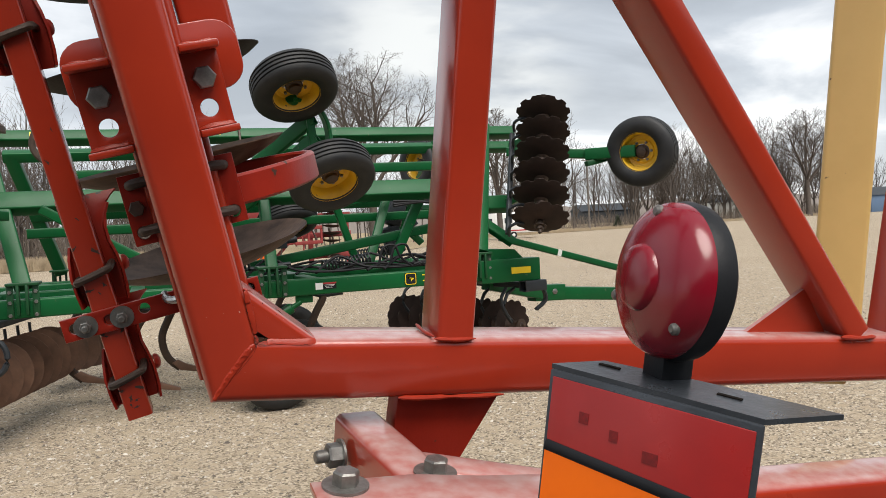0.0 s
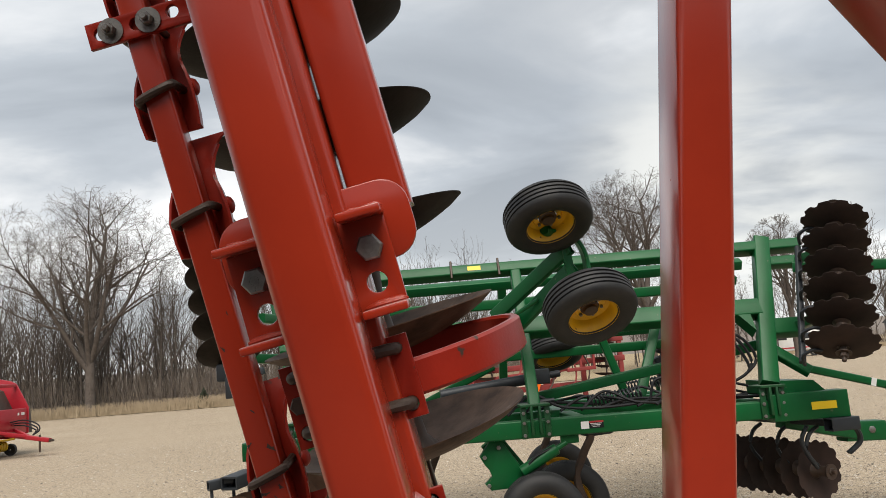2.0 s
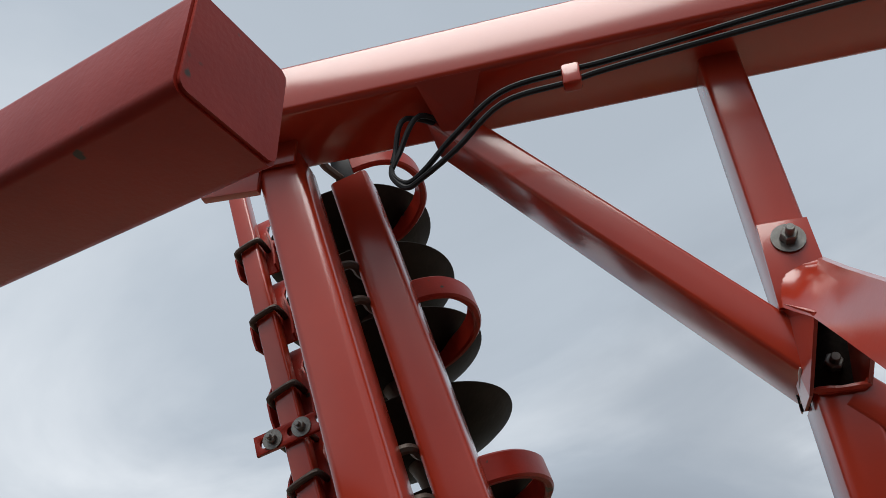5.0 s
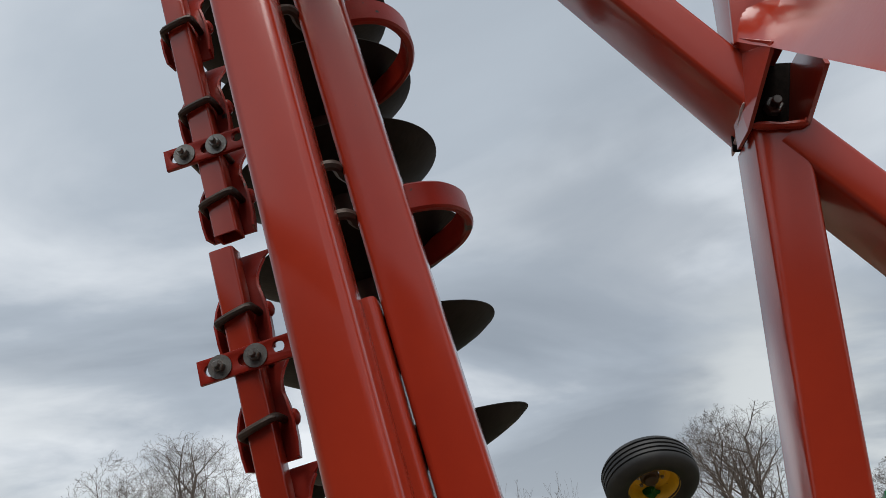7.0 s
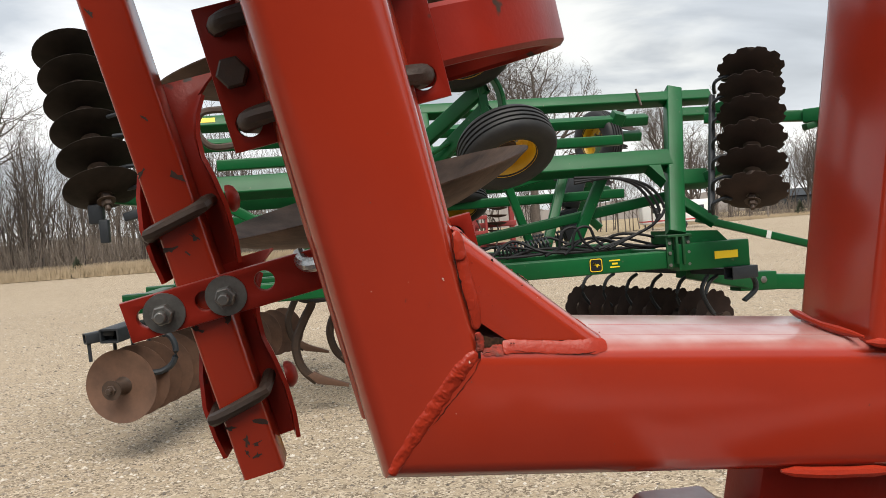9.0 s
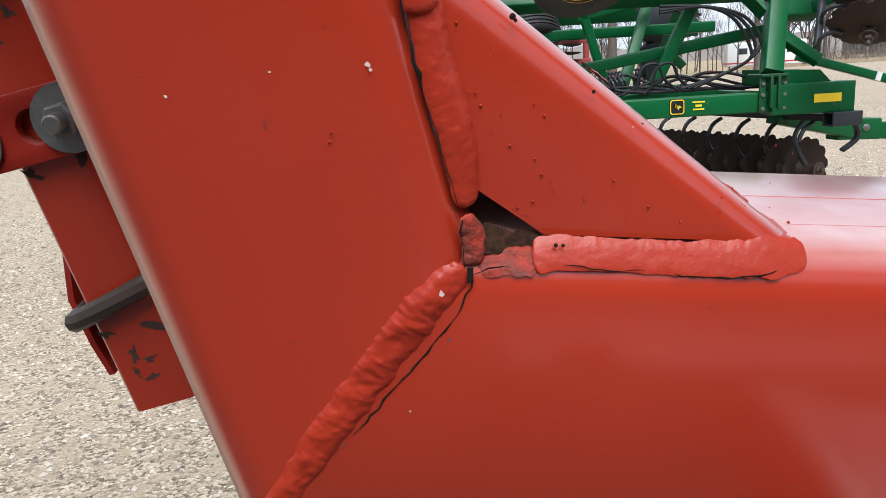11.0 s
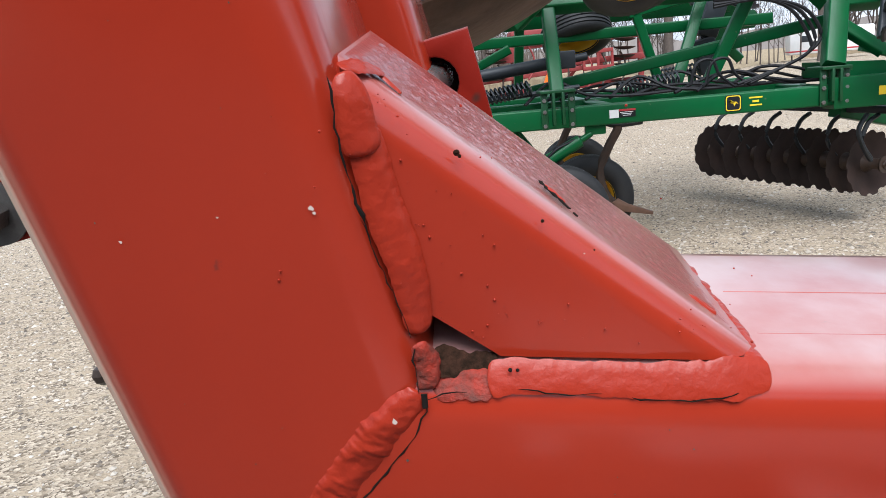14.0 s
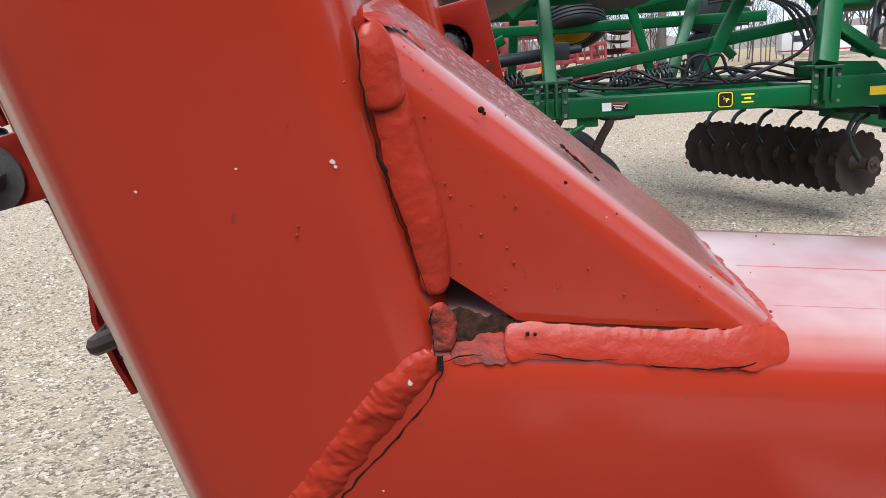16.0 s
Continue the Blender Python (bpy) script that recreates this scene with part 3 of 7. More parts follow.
part("bottom_rail", tube(up0, (2.3, RD / 2, 0.047), RD, 0.118, 0.019, cut0=mitre), RED, harrow)
part("leaning_upright", tube(up0, up0 + E_UP * 1.99, RD, 0.107, 0.019, up=R_SIDE, cut0=mitre, steps=1), RED, harrow)

# post, braces and top beam
part("post", tube((0.462, 0.055, RH), (0.443, 0.058, 1.247), 0.112, 0.077, 0.010, up=(1, 0, 0)), RED, harrow)
part("upper_post", tube((0.437, 0.052, 1.40), (0.423, 0.052, 1.99), 0.104, 0.080, 0.010, up=(1, 0, 0)), RED, harrow)
def brace(name, p, q, w, h, cut=None):
    d = (Vector(q) - Vector(p)).normalized()
    return part(name, tube(p, q, w, h, 0.010, cut0=cut, up=Vector((-d.z, 0, d.x)) if d.x < 0 else Vector((d.z, 0, -d.x))), RED, harrow)
brace("upper_brace", (0.402, 0.064, 1.3246), (-0.165, 0.064, 1.979), 0.128, 0.072, Vector((1, 0, 0.03)))
brace("lower_brace", (0.462, 0.064, 1.241), (1.526, 0.064, 0.108), 0.128, 0.068)
part("brace_gusset", plate([(1.215, 0.100), (1.47, 0.100), (1.385, 0.214)], 0.012, Matrix(((1, 0, 0, 0), (0, 0, -1, 0.06), (0, 1, 0, 0), (0, 0, 0, 1)))), RED, harrow)
part("top_beam", tube((-0.80, -0.004, 2.05), (2.3, -0.004, 2.05), 0.197, 0.15, 0.016), RED, harrow)
fold = part("folding_beam", tube((-0.1495, -0.77, 1.297), (-1.937, -0.291, 1.297), 0.120, 0.120, 0.012), RED_WORN, harrow, "dark red folding beam with scuffed paint")
part("end_cap", tube((-0.1492, -0.7701, 1.297), (-0.1454, -0.7711, 1.297), 0.114, 0.114, 0.010), RED_WORN, fold)
part("beam_end", plate([(-0.80, 1.985), (-0.718, 1.860), (-0.58, 1.853), (-0.58, 1.985)], 0.022, Matrix(((1, 0, 0, 0), (0, 0, -1, 0.002), (0, 1, 0, 0), (0, 0, 0, 1))), bevel=0.004), RED, harrow)
part("upright_cap", plate([(-0.600, 1.912), (-0.495, 1.912), (-0.495, 1.976), (-0.600, 1.976)], 0.012, Matrix(((1, 0, 0, 0), (0, 0, -1, -0.008), (0, 1, 0, 0), (0, 0, 0, 1))), bevel=0.003), RED, harrow)
# folding arm that leaves the post joint, open below, with a bolt deep inside
fl = bmesh.new()
rows = []
for top_, low_ in (((0.397, -0.004, 1.462), (0.391, -0.004, 1.392)), ((0.430, -0.006, 1.465), (0.402, -0.045, 1.358)), ((0.469, -0.008, 1.467), (0.413, -0.084, 1.327)),
                   ((0.455, -0.150, 1.364), (0.408, -0.180, 1.255)), ((0.440, -0.300, 1.260), (0.400, -0.300, 1.166)), ((0.428, -0.430, 1.170), (0.391, -0.430, 1.070))):
    rows.append([Vector(top_).lerp(Vector(low_), k / 8) for k in range(9)])
front = [[fl.verts.new(v) for v in row] for row in rows]
rear = [[fl.verts.new(v + Vector((0.010, 0.004, 0.003))) for v in row] for row in rows]
loop_faces(fl, [f + list(reversed(r)) for f, r in zip(front, rear)])
for e in (0, -1):
    for k in range(8):
        fl.faces.new((front[e][k], front[e][k + 1], rear[e][k + 1], rear[e][k]))
part("folding_arm", fl, RED, harrow, "", 50)
def cheek(name, tri, shift):
    bm = bmesh.new()
    near = [bm.verts.new(v) for v in tri]
    far = [bm.verts.new(Vector(v) + Vector(shift)) for v in tri]
    loop_faces(bm, [near, far])
    bm.faces.new(near)
    bm.faces.new(far)
    return part(name, bm, RED, harrow)
cheek("beam_gusset", ((-0.189, -0.099, 1.978), (-0.049, -0.098, 1.978), (-0.098, 0.0, 1.912), (-0.157, 0.0, 1.920)), (0.0, 0.007, 0.009))
cheek("bracket_cheek", ((0.391, -0.002, 1.400), (0.4155, -0.092, 1.330), (0.393, -0.003, 1.238), (0.393, 0.06, 1.238), (0.391, 0.06, 1.400)), (0.006, 0.001, 0.001))
cheek("bracket_cheek", ((0.508, -0.002, 1.400), (0.494, -0.075, 1.300), (0.483, -0.002, 1.244), (0.483, 0.10, 1.244), (0.508, 0.10, 1.400)), (-0.006, 0.001, 0.001))
# cavity shade is put into this near-black back sheet
part("joint_back", box((0.110, 0.008, 0.156), Matrix.Translation((0.450, 0.092, 1.328)), 0.002), CRACK_SHADE, harrow, "back of the joint, coloured dark for cavity shade")
part("channel_bolt", hex_head(0.015, 0.016, mat_of((0.462, 0.088, 1.320), (0, -1, 0)), 0.3, 0.014), ZINC, harrow)
part("weld_bead", pipe([(0.397, -0.002, 1.246), (0.44, -0.004, 1.243), (0.480, -0.002, 1.245)], 0.006, 8, wob=0.25, seed=33), RED_WELD, harrow)
part("bare_seam", pipe([(0.393, -0.002, 1.285), (0.397, 0.05, 1.270), (0.402, 0.124, 1.258)], 0.0035, 7, wob=0.4, seed=35), material("scraped_primer", (0.55, 0.47, 0.44), 0.6, spots=(0.05, 0.03, 0.03), spot_scale=160, spot_size=0.03), harrow, "scraped pale paint along the seam")
part("joint_plate", plate([(0.388, 1.385), (0.478, 1.385), (0.474, 1.548), (0.392, 1.548)], 0.010, Matrix(((1, 0, 0, 0), (0, 0, -1, -0.006), (0, 1, 0, 0), (0, 0, 0, 1))), bevel=0.002), RED, harrow)
part("joint_bolt", hex_head(0.0145, 0.016, mat_of((0.434, -0.012, 1.510), (0, -1, 0)), 1.9, 0.016), ZINC, harrow, "plated bolt with a wide washer")
# welds round the post foot and head
part("weld_bead", pipe([(0.415, -0.001, 0.108), (0.46, -0.003, 0.106), (0.503, -0.001, 0.108)], 0.0042, 8, wob=0.35, seed=3), RED_WELD, harrow)
part("weld_bead", pipe([(0.414, 0.0, 0.112), (0.410, 0.05, 0.110), (0.412, 0.104, 0.112)], 0.0045, 8, wob=0.4, seed=4), RED_WELD, harrow)
part("weld_bead", pipe([(0.352, 0.004, -0.010), (0.40, 0.002, -0.0115), (0.46, 0.003, -0.011), (0.52, 0.002, -0.0115), (0.578, 0.004, -0.010)], 0.0042, 8, wob=0.35, seed=5), RED_WELD, harrow)
part("weld_bead", pipe([(1.46, -0.003, 0.106), (1.52, -0.005, 0.104), (1.572, -0.002, 0.107)], 0.006, 8, wob=0.3, seed=6), RED_WELD, harrow)
# tapered stub under the rail and the hitch tubes below
st = bmesh.new()
rings = []
for z, x0, x1 in ((-0.010, 0.364, 0.606), (-0.28, 0.352, 0.455)):
    rings.append([st.verts.new((x + dx, y, z)) for x, y, dx in ((x0, 0.055, 0.004), (x1, 0.055, -0.004), (x1, 0.119, -0.004), (x0, 0.119, 0.004))])
loop_faces(st, rings)
st.faces.new(rings[0])
st.faces.new(rings[1])
bmesh.ops.bevel(st, geom=list(st.edges), offset=0.006, segments=2, affect="EDGES", profile=0.5)
part("rail_stub", st, RED_WORN, harrow)
part("hitch_tube", tube((0.298, 0.100, -0.125), (0.352, -0.30, -0.125), 0.092, 0.11, 0.014), RED, harrow)
part("draft_tube", tube((0.345, -0.140, -0.126), (0.76, -0.37, -0.126), 0.085, 0.108, 0.014), RED, harrow)
part("hitch_plate", plate([(0.14, -0.245), (0.31, -0.240), (0.42, -0.264), (0.56, -0.278), (0.56, -0.50), (0.14, -0.50)], 0.014, Matrix.Translation((0, 0, -0.063)), bevel=0.003), RED, harrow)
part("cross_tube", tube((0.70, -0.175, -0.197), (2.0, -0.185, -0.197), 0.115, 0.11, 0.018), RED, harrow)
part("hitch_pin_nut", hex_head(0.024, 0.026, mat_of((0.252, 0.020, -0.125), (-1, -0.15, 0)), 1.25, 0.020), ZINC, harrow)
for bx, by, bz in ((0.357, -0.215, -0.0695), (0.190, -0.270, -0.0555)):
    part("hitch_bolt", hex_head(0.021, 0.022, mat_of((bx, by, bz), (0, 0, 1)), 1.75), ZINC, harrow)
part("safety_hook", pipe([(0.02, -0.40, -0.25), (0.06, -0.40, -0.18), (0.13, -0.40, -0.175), (0.17, -0.40, -0.20), (0.17, -0.40, -0.28)], 0.011, 10), IRON, harrow)
part("side_tube", tube((1.69, 0.06, 0.10), (1.675, 0.06, 1.9), 0.10, 0.05, 0.010, up=(1, 0, 0)), RED, harrow)

# corner gusset: a folded sheet, set a little behind the faces of the rail and the upright, open at its clipped corner
gp = [(0.0510, 0.1990), (0.1850, 0.1060), (0.1010, 0.1065), (0.0774, 0.1215)]
g = bmesh.new()
a = [g.verts.new((x, 0.011, z)) for x, z in gp]
b = [g.verts.new((x, 0.112, z)) for x, z in gp[:2]]
g.faces.new(a)
g.faces.new((a[1], a[0], b[0], b[1]))
bmesh.ops.recalc_face_normals(g, faces=g.faces)
if g.faces[:][0].normal.y > 0:
    bmesh.ops.reverse_faces(g, faces=g.faces)
fold_edge = [e for e in g.edges if len(e.link_faces) == 2]
bmesh.ops.bevel(g, geom=fold_edge, offset=0.0115, segments=8, affect="EDGES", profile=0.5)
g.normal_update()
outer, inner = list(g.verts), {}
for v in outer:
    inner[v] = g.verts.new(v.co - v.normal * 0.0055)
rims = [e for e in g.edges if len(e.link_faces) == 1]
for f in list(g.faces):
    g.faces.new([inner[v] for v in reversed(f.verts)])
for e in rims:
    g.faces.new((e.verts[0], e.verts[1], inner[e.verts[1]], inner[e.verts[0]]))
g.faces.new([g.verts.new((x, 0.1075, z)) for x, z in gp])
bmesh.ops.recalc_face_normals(g, faces=g.faces)
corner = part("corner_gusset", g, RED, harrow, "folded triangular red corner gusset with painted welds", 30)
gd = (Vector(gp[1]) - Vector(gp[0])).normalized()
# paint skin with runs on the sloping face
sk = bmesh.new()
nx, ny = 130, 60
p0, p1 = Vector((gp[0][0], 0.0, gp[0][1])), Vector((gp[1][0], 0.0, gp[1][1]))
nrm = Vector((-gd.y, 0, gd.x))
grid = []
for i in range(nx + 1):
    row = []
    for j in range(ny + 1):
        y = 0.0275 + 0.080 * j / ny
        edge = min(1.0, j / 9, (ny - j) / 9, i / 4, (nx - i) / 4)
        hgt = 0.00045 * edge * (0.6 + noise.noise((i * 1.37, j * 0.93, 3.1)) + 0.6 * noise.noise((i * 0.61, j * 0.41, 9.0)))
        row.append(sk.verts.new(p0.lerp(p1, 0.008 + 0.945 * i / nx) + Vector((0, y, 0)) + nrm * (hgt + 0.00012 * edge)))
    grid.append(row)
loop_faces(sk, grid, closed=False)
part("paint_skin", sk, RED_BUMPY, corner, "orange-peel red paint", 60)


def bead(path, seed, rise=0.4, out=(0, -1, 0), lump=0.2, ragged=0.12, mat=None, blunt=(1.0, 1.0)):
    """A painted weld run along path, points (x, y, z, half width): a domed, lumpy ridge with rounded ends and ragged sides."""
    up = Vector(out).normalized()
    pts = [Vector(p[:3]) for p in path]
    runs = [0.0]
    for p, q in zip(pts, pts[1:]):
        runs.append(runs[-1] + (q - p).length)
    length = runs[-1]

    def place(d):
        k = max(i for i in range(len(pts) - 1) if runs[i] <= d + 1e-9)
        f = (d - runs[k]) / (runs[k + 1] - runs[k])
        p = [Vector(path[min(max(i, 0), len(path) - 1)]) for i in (k - 1, k, k + 1, k + 2)]
        return 0.5 * (2 * p[1] + (p[2] - p[0]) * f + (2 * p[0] - 5 * p[1] + 4 * p[2] - p[3]) * f * f + (3 * p[1] - p[0] - 3 * p[2] + p[3]) * f ** 3)
    n, m = max(24, int(length / 0.0006)), 24
    bm = bmesh.new()
    rows = []
    for i in range(n + 1):
        d = length * i / n
        here, ahead, behind = place(d), place(min(length, d + 0.0008)), place(max(0.0, d - 0.0008))
        way = (ahead - behind).to_3d().normalized()
        side = way.cross(up).normalized()
        r = here[3]
        near = min(1.0, d / (r * blunt[0]), (length - d) / (r * blunt[1]))
        end = math.sqrt(max(0.0, near * (2 - near)))
        row = []
        for j in range(m + 1):
            u = -1 + 2 * j / m
            sg = 1 if u > 0 else -1
            wide = r * (0.06 + 0.94 * end) * (1 + ragged * noise.noise((d * 150, seed * 3.1, sg * 7.0)) + 0.5 * ragged * noise.noise((d * 520, seed, sg * 3.0)))
            big = noise.noise((d * 130 + seed, u * 0.9, 0.3))
            mid = noise.noise((d * 420, u * 2.0 + seed, 4.0))
            fine = noise.noise((d * 1300, u * 5.0 + seed, 8.0))
            rip = 0.015 * math.sin(d * 1500 + 2.2 * u * u + 2.5 * big)
            dome = (1 - abs(u) ** 2.6) ** 0.9
            h = r * rise * dome * (0.15 + 0.85 * end) * (1 + lump * 1.3 * big + lump * 0.45 * mid + lump * 0.10 * fine + rip)
            row.append(bm.verts.new(here.to_3d() + side * (u * wide) + up * (h - 0.0006)))
        rows.append(row)
    loop_faces(bm, rows, closed=False)
    bmesh.ops.recalc_face_normals(bm, faces=bm.faces)
    if sum((f.normal.dot(up) for f in bm.faces)) < 0:
        bmesh.ops.reverse_faces(bm, faces=bm.faces)
    return part("weld_bead", bm, mat or RED_WELD, corner, "", 80)


LEFT, FOOT = (0.42, -0.90, 0.10), (0, -0.72, 0.70)
# two passes beside the upright, the upper lapping over the lower
bead([(0.0594, 0.0070, 0.1800, 0.0052), (0.0650, 0.0065, 0.1575, 0.0062), (0.0717, 0.0065, 0.1380, 0.0060), (0.0758, 0.0070, 0.1160, 0.0046)], 11, 0.29, LEFT, 0.18, 0.10, blunt=(0.6, 1.5))
bead([(0.0548, 0.0065, 0.1960, 0.0040), (0.0570, 0.0050, 0.1870, 0.0056), (0.0600, 0.0046, 0.1725, 0.0058)], 12, 0.30, LEFT, 0.24, 0.08, blunt=(1.6, 0.9))
# flat run along the foot
bead([(0.0965, 0.0040, 0.1025, 0.0060), (0.1120, 0.0044, 0.1030, 0.0055), (0.1340, 0.0044, 0.1024, 0.0055), (0.1560, 0.0042, 0.1022, 0.0060), (0.1720, 0.0044, 0.1032, 0.0066), (0.1860, 0.0070, 0.1038, 0.0054)], 21, 0.09, (0, -0.86, 0.51), 0.24, 0.16, blunt=(0.8, 0.9))
# thick run in the mitre
bead([(0.0085, 0.0, -0.0035, 0.004), (0.0280, 0.0, 0.0310, 0.0064), (0.0510, 0.0, 0.0670, 0.0068), (0.0632, 0.0, 0.0850, 0.0070), (0.0752, 0.0012, 0.0985, 0.0044)], 31, 0.42, (0, -1, 0), 0.34, 0.22, blunt=(1, 1.3))
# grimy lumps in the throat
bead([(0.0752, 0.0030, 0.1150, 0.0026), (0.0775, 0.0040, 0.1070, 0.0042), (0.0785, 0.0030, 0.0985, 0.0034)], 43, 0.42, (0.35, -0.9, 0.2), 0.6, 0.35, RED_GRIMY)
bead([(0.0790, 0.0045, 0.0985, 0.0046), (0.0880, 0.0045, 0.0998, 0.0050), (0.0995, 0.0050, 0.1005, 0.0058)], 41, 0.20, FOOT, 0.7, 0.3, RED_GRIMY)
# dark grime skin that also paints the shade of the open throat
GRIME_SHADE = material("packed_dark_grime", (0.020, 0.012, 0.008), 0.95, ior=1.05, tint=(0.060, 0.028, 0.018), scale=300, amount=0.8, grain=0.6, grain_scale=700)
bead([(0.0785, 0.0085, 0.1060, 0.0042), (0.0880, 0.0090, 0.1050, 0.0050), (0.1005, 0.0095, 0.1045, 0.0042)], 45, 0.12, FOOT, 0.6, 0.4, GRIME_SHADE)
for x_, r_ in ((0.1035, 0.0007), (0.1058, 0.0006)):
    part("weld_pit", lathe([(r_, 0.0), (r_ * 0.5, 0.0003), (0.0001, 0.0003)], 9, m=mat_of((x_, 0.0038, 0.1055), (0, -0.86, 0.51))), CRACK_SHADE, corner)
# where the weld wraps round the top and the tip of the gusset
bead([(0.0535, 0.0120, 0.1962, 0.0030), (0.0580, 0.0200, 0.1962, 0.0034), (0.0635, 0.0290, 0.1935, 0.0024)], 61, 0.22, (0.2, -0.6, 0.8), 0.5, 0.35)
bead([(0.0600, 0.0290, 0.1945, 0.0014), (0.0650, 0.0275, 0.1908, 0.0018), (0.0695, 0.0260, 0.1872, 0.0012)], 62, 0.5, nrm, 0.4, 0.2)
bead([(0.1640, 0.0320, 0.1195, 0.0018), (0.1690, 0.0310, 0.1165, 0.0026), (0.1745, 0.0300, 0.1128, 0.0020)], 63, 0.9, nrm, 0.4, 0.2)
bead([(0.1835, 0.0120, 0.1040, 0.0042), (0.1855, 0.0240, 0.1052, 0.0040), (0.1850, 0.0450, 0.1056, 0.0034), (0.1845, 0.0700, 0.1056, 0.0036), (0.1840, 0.1080, 0.1056, 0.0032)], 64, 0.45, (0.45, 0, 0.9), 0.5, 0.4)
# faint ridges in the paint along the top of the rail
for y_, r_ in ((0.067, 0.0004), (0.031, 0.00025)):
    part("paint_ridge", pipe([(0.190, y_, 0.1060), (0.9, y_ + 0.002, 0.1061), (2.2, y_, 0.1061)], r_, 6, smooth=4, flat=0.6), RED, harrow)


def crack(points, w, seed):
    rnd = random.Random(seed)
    pts = []
    for p, q in zip(points, points[1:]):
        p, q = Vector(p), Vector(q)
        k = max(2, int((q - p).length / 0.003))
        for i in range(k):
            pts.append(p.lerp(q, i / k) + Vector(((rnd.random() - 0.5) * 0.0011, 0, (rnd.random() - 0.5) * 0.0011)))
    pts.append(Vector(points[-1]))
    return part("paint_crack", pipe(pts, w, 5, smooth=0, flat=0.5, up=(0, 1, 0), wob=0.6, seed=seed, cap=True), CRACK_SHADE, harrow, "", 0)


crack([(0.0512, 0.0012, 0.1950), (0.0534, 0.0010, 0.1754), (0.0568, 0.0010, 0.1640), (0.0587, 0.0012, 0.1560)], 0.00030, 1)
crack([(0.0587, 0.0012, 0.1560), (0.0662, 0.0022, 0.1353), (0.0700, 0.0030, 0.1240), (0.0726, 0.0040, 0.1160)], 0.00022, 7)
crack([(0.0566, 0.0010, 0.1655), (0.0606, 0.0012, 0.1510)], 0.00055, 9)
crack([(0.0735, 0.0020, 0.1130), (0.0738, 0.0012, 0.1070), (0.0752, 0.0006, 0.0985)], 0.00026, 2)
crack([(0.0780, 0.0004, 0.0990), (0.0776, -0.0002, 0.0930), (0.0752, -0.0003, 0.0862), (0.0682, -0.0003, 0.0750), (0.0590, -0.0003, 0.0622), (0.0415, -0.0003, 0.0388)], 0.00028, 3)
crack([(0.0775, 0.0006, 0.0965), (0.0830, 0.0010, 0.0985), (0.0900, 0.0010, 0.0990)], 0.00035, 4)
crack([(0.1060, 0.0020, 0.0995), (0.1180, 0.0014, 0.0985), (0.1320, 0.0016, 0.0988)], 0.00018, 5)
crack([(0.1410, 0.0010, 0.0976), (0.1500, 0.0008, 0.0970), (0.1600, 0.0008, 0.0970), (0.1720, 0.0016, 0.0985), (0.1800, 0.0050, 0.1010)], 0.00024, 6)
part("grime_patch", pipe([(0.0768, -0.0004, 0.0990), (0.0772, -0.0004, 0.0940)], 0.0010, 7, smooth=0, flat=0.4, up=(0, 1, 0)), CRACK_SHADE, harrow)
# a torn flake and pits on the gusset
def slope_pt(f, y, lift=0.0009):
    return p0.lerp(p1, f) + Vector((0, y, 0)) + nrm * lift
part("torn_paint", pipe([slope_pt(0.455, 0.0355, 0.0016), slope_pt(0.468, 0.0335, 0.0016), slope_pt(0.474, 0.0312, 0.0015), slope_pt(0.490, 0.0305, 0.0015), slope_pt(0.508, 0.0290, 0.0014), slope_pt(0.524, 0.0272, 0.0012), slope_pt(0.530, 0.0282, 0.0014)], 0.00055, 6, smooth=2, flat=0.6, wob=0.6, seed=8), CRACK_SHADE, corner)
part("torn_paint", pipe([slope_pt(0.468, 0.0355, 0.0015), slope_pt(0.490, 0.0330, 0.0017), slope_pt(0.518, 0.0302, 0.0015)], 0.0012, 6, smooth=3, flat=0.35, wob=0.3, seed=9), RED_WELD, corner)
part("torn_paint", pipe([slope_pt(0.536, 0.0262, 0.0010), slope_pt(0.546, 0.0252, 0.0010)], 0.0005, 6, smooth=0, flat=0.5), CRACK_SHADE, corner)
for x_, z_, r_ in ((0.0849, 0.1690, 0.0010), (0.0858, 0.1680, 0.0006), (0.1109, 0.1485, 0.0006), (0.1270, 0.1395, 0.0003)):
    part("paint_pit", lathe([(r_, 0.0), (r_ * 0.8, 0.0003), (0.0001, 0.0003)], 9, m=mat_of((x_ + 0.001, 0.0110, z_ + 0.0035), (0, -1, 0))), GRIME_SHADE, corner)
# spatter and paint nibs
sp = random.Random(5)
bmn = bmesh.new()
for i in range(80):
    k = sp.random()
    if k < 0.45:
        f = sp.random()
        x, z = 0.054 + 0.026 * f + sp.gauss(0.012, 0.010), 0.192 - 0.078 * f
    elif k < 0.75:
        x, z = 0.09 + 0.09 * sp.random(), 0.112 + abs(sp.gauss(0, 0.006))
    else:
        x, z = 0.03 + 0.15 * sp.random(), 0.09 + 0.1 * sp.random()
    lift = -0.0004 if (x < 0.112 - 0.3115 * z or z < 0.104) else 0.0106
    r = 0.00022 + 0.00034 * sp.random() ** 3
    bmesh.ops.create_icosphere(bmn, subdivisions=1, radius=r, matrix=Matrix.Translation((x, lift, z)))
tagged(part("weld_spatter", bmn, RED_WELD, harrow), kind="stuff")
chip = bmesh.new()
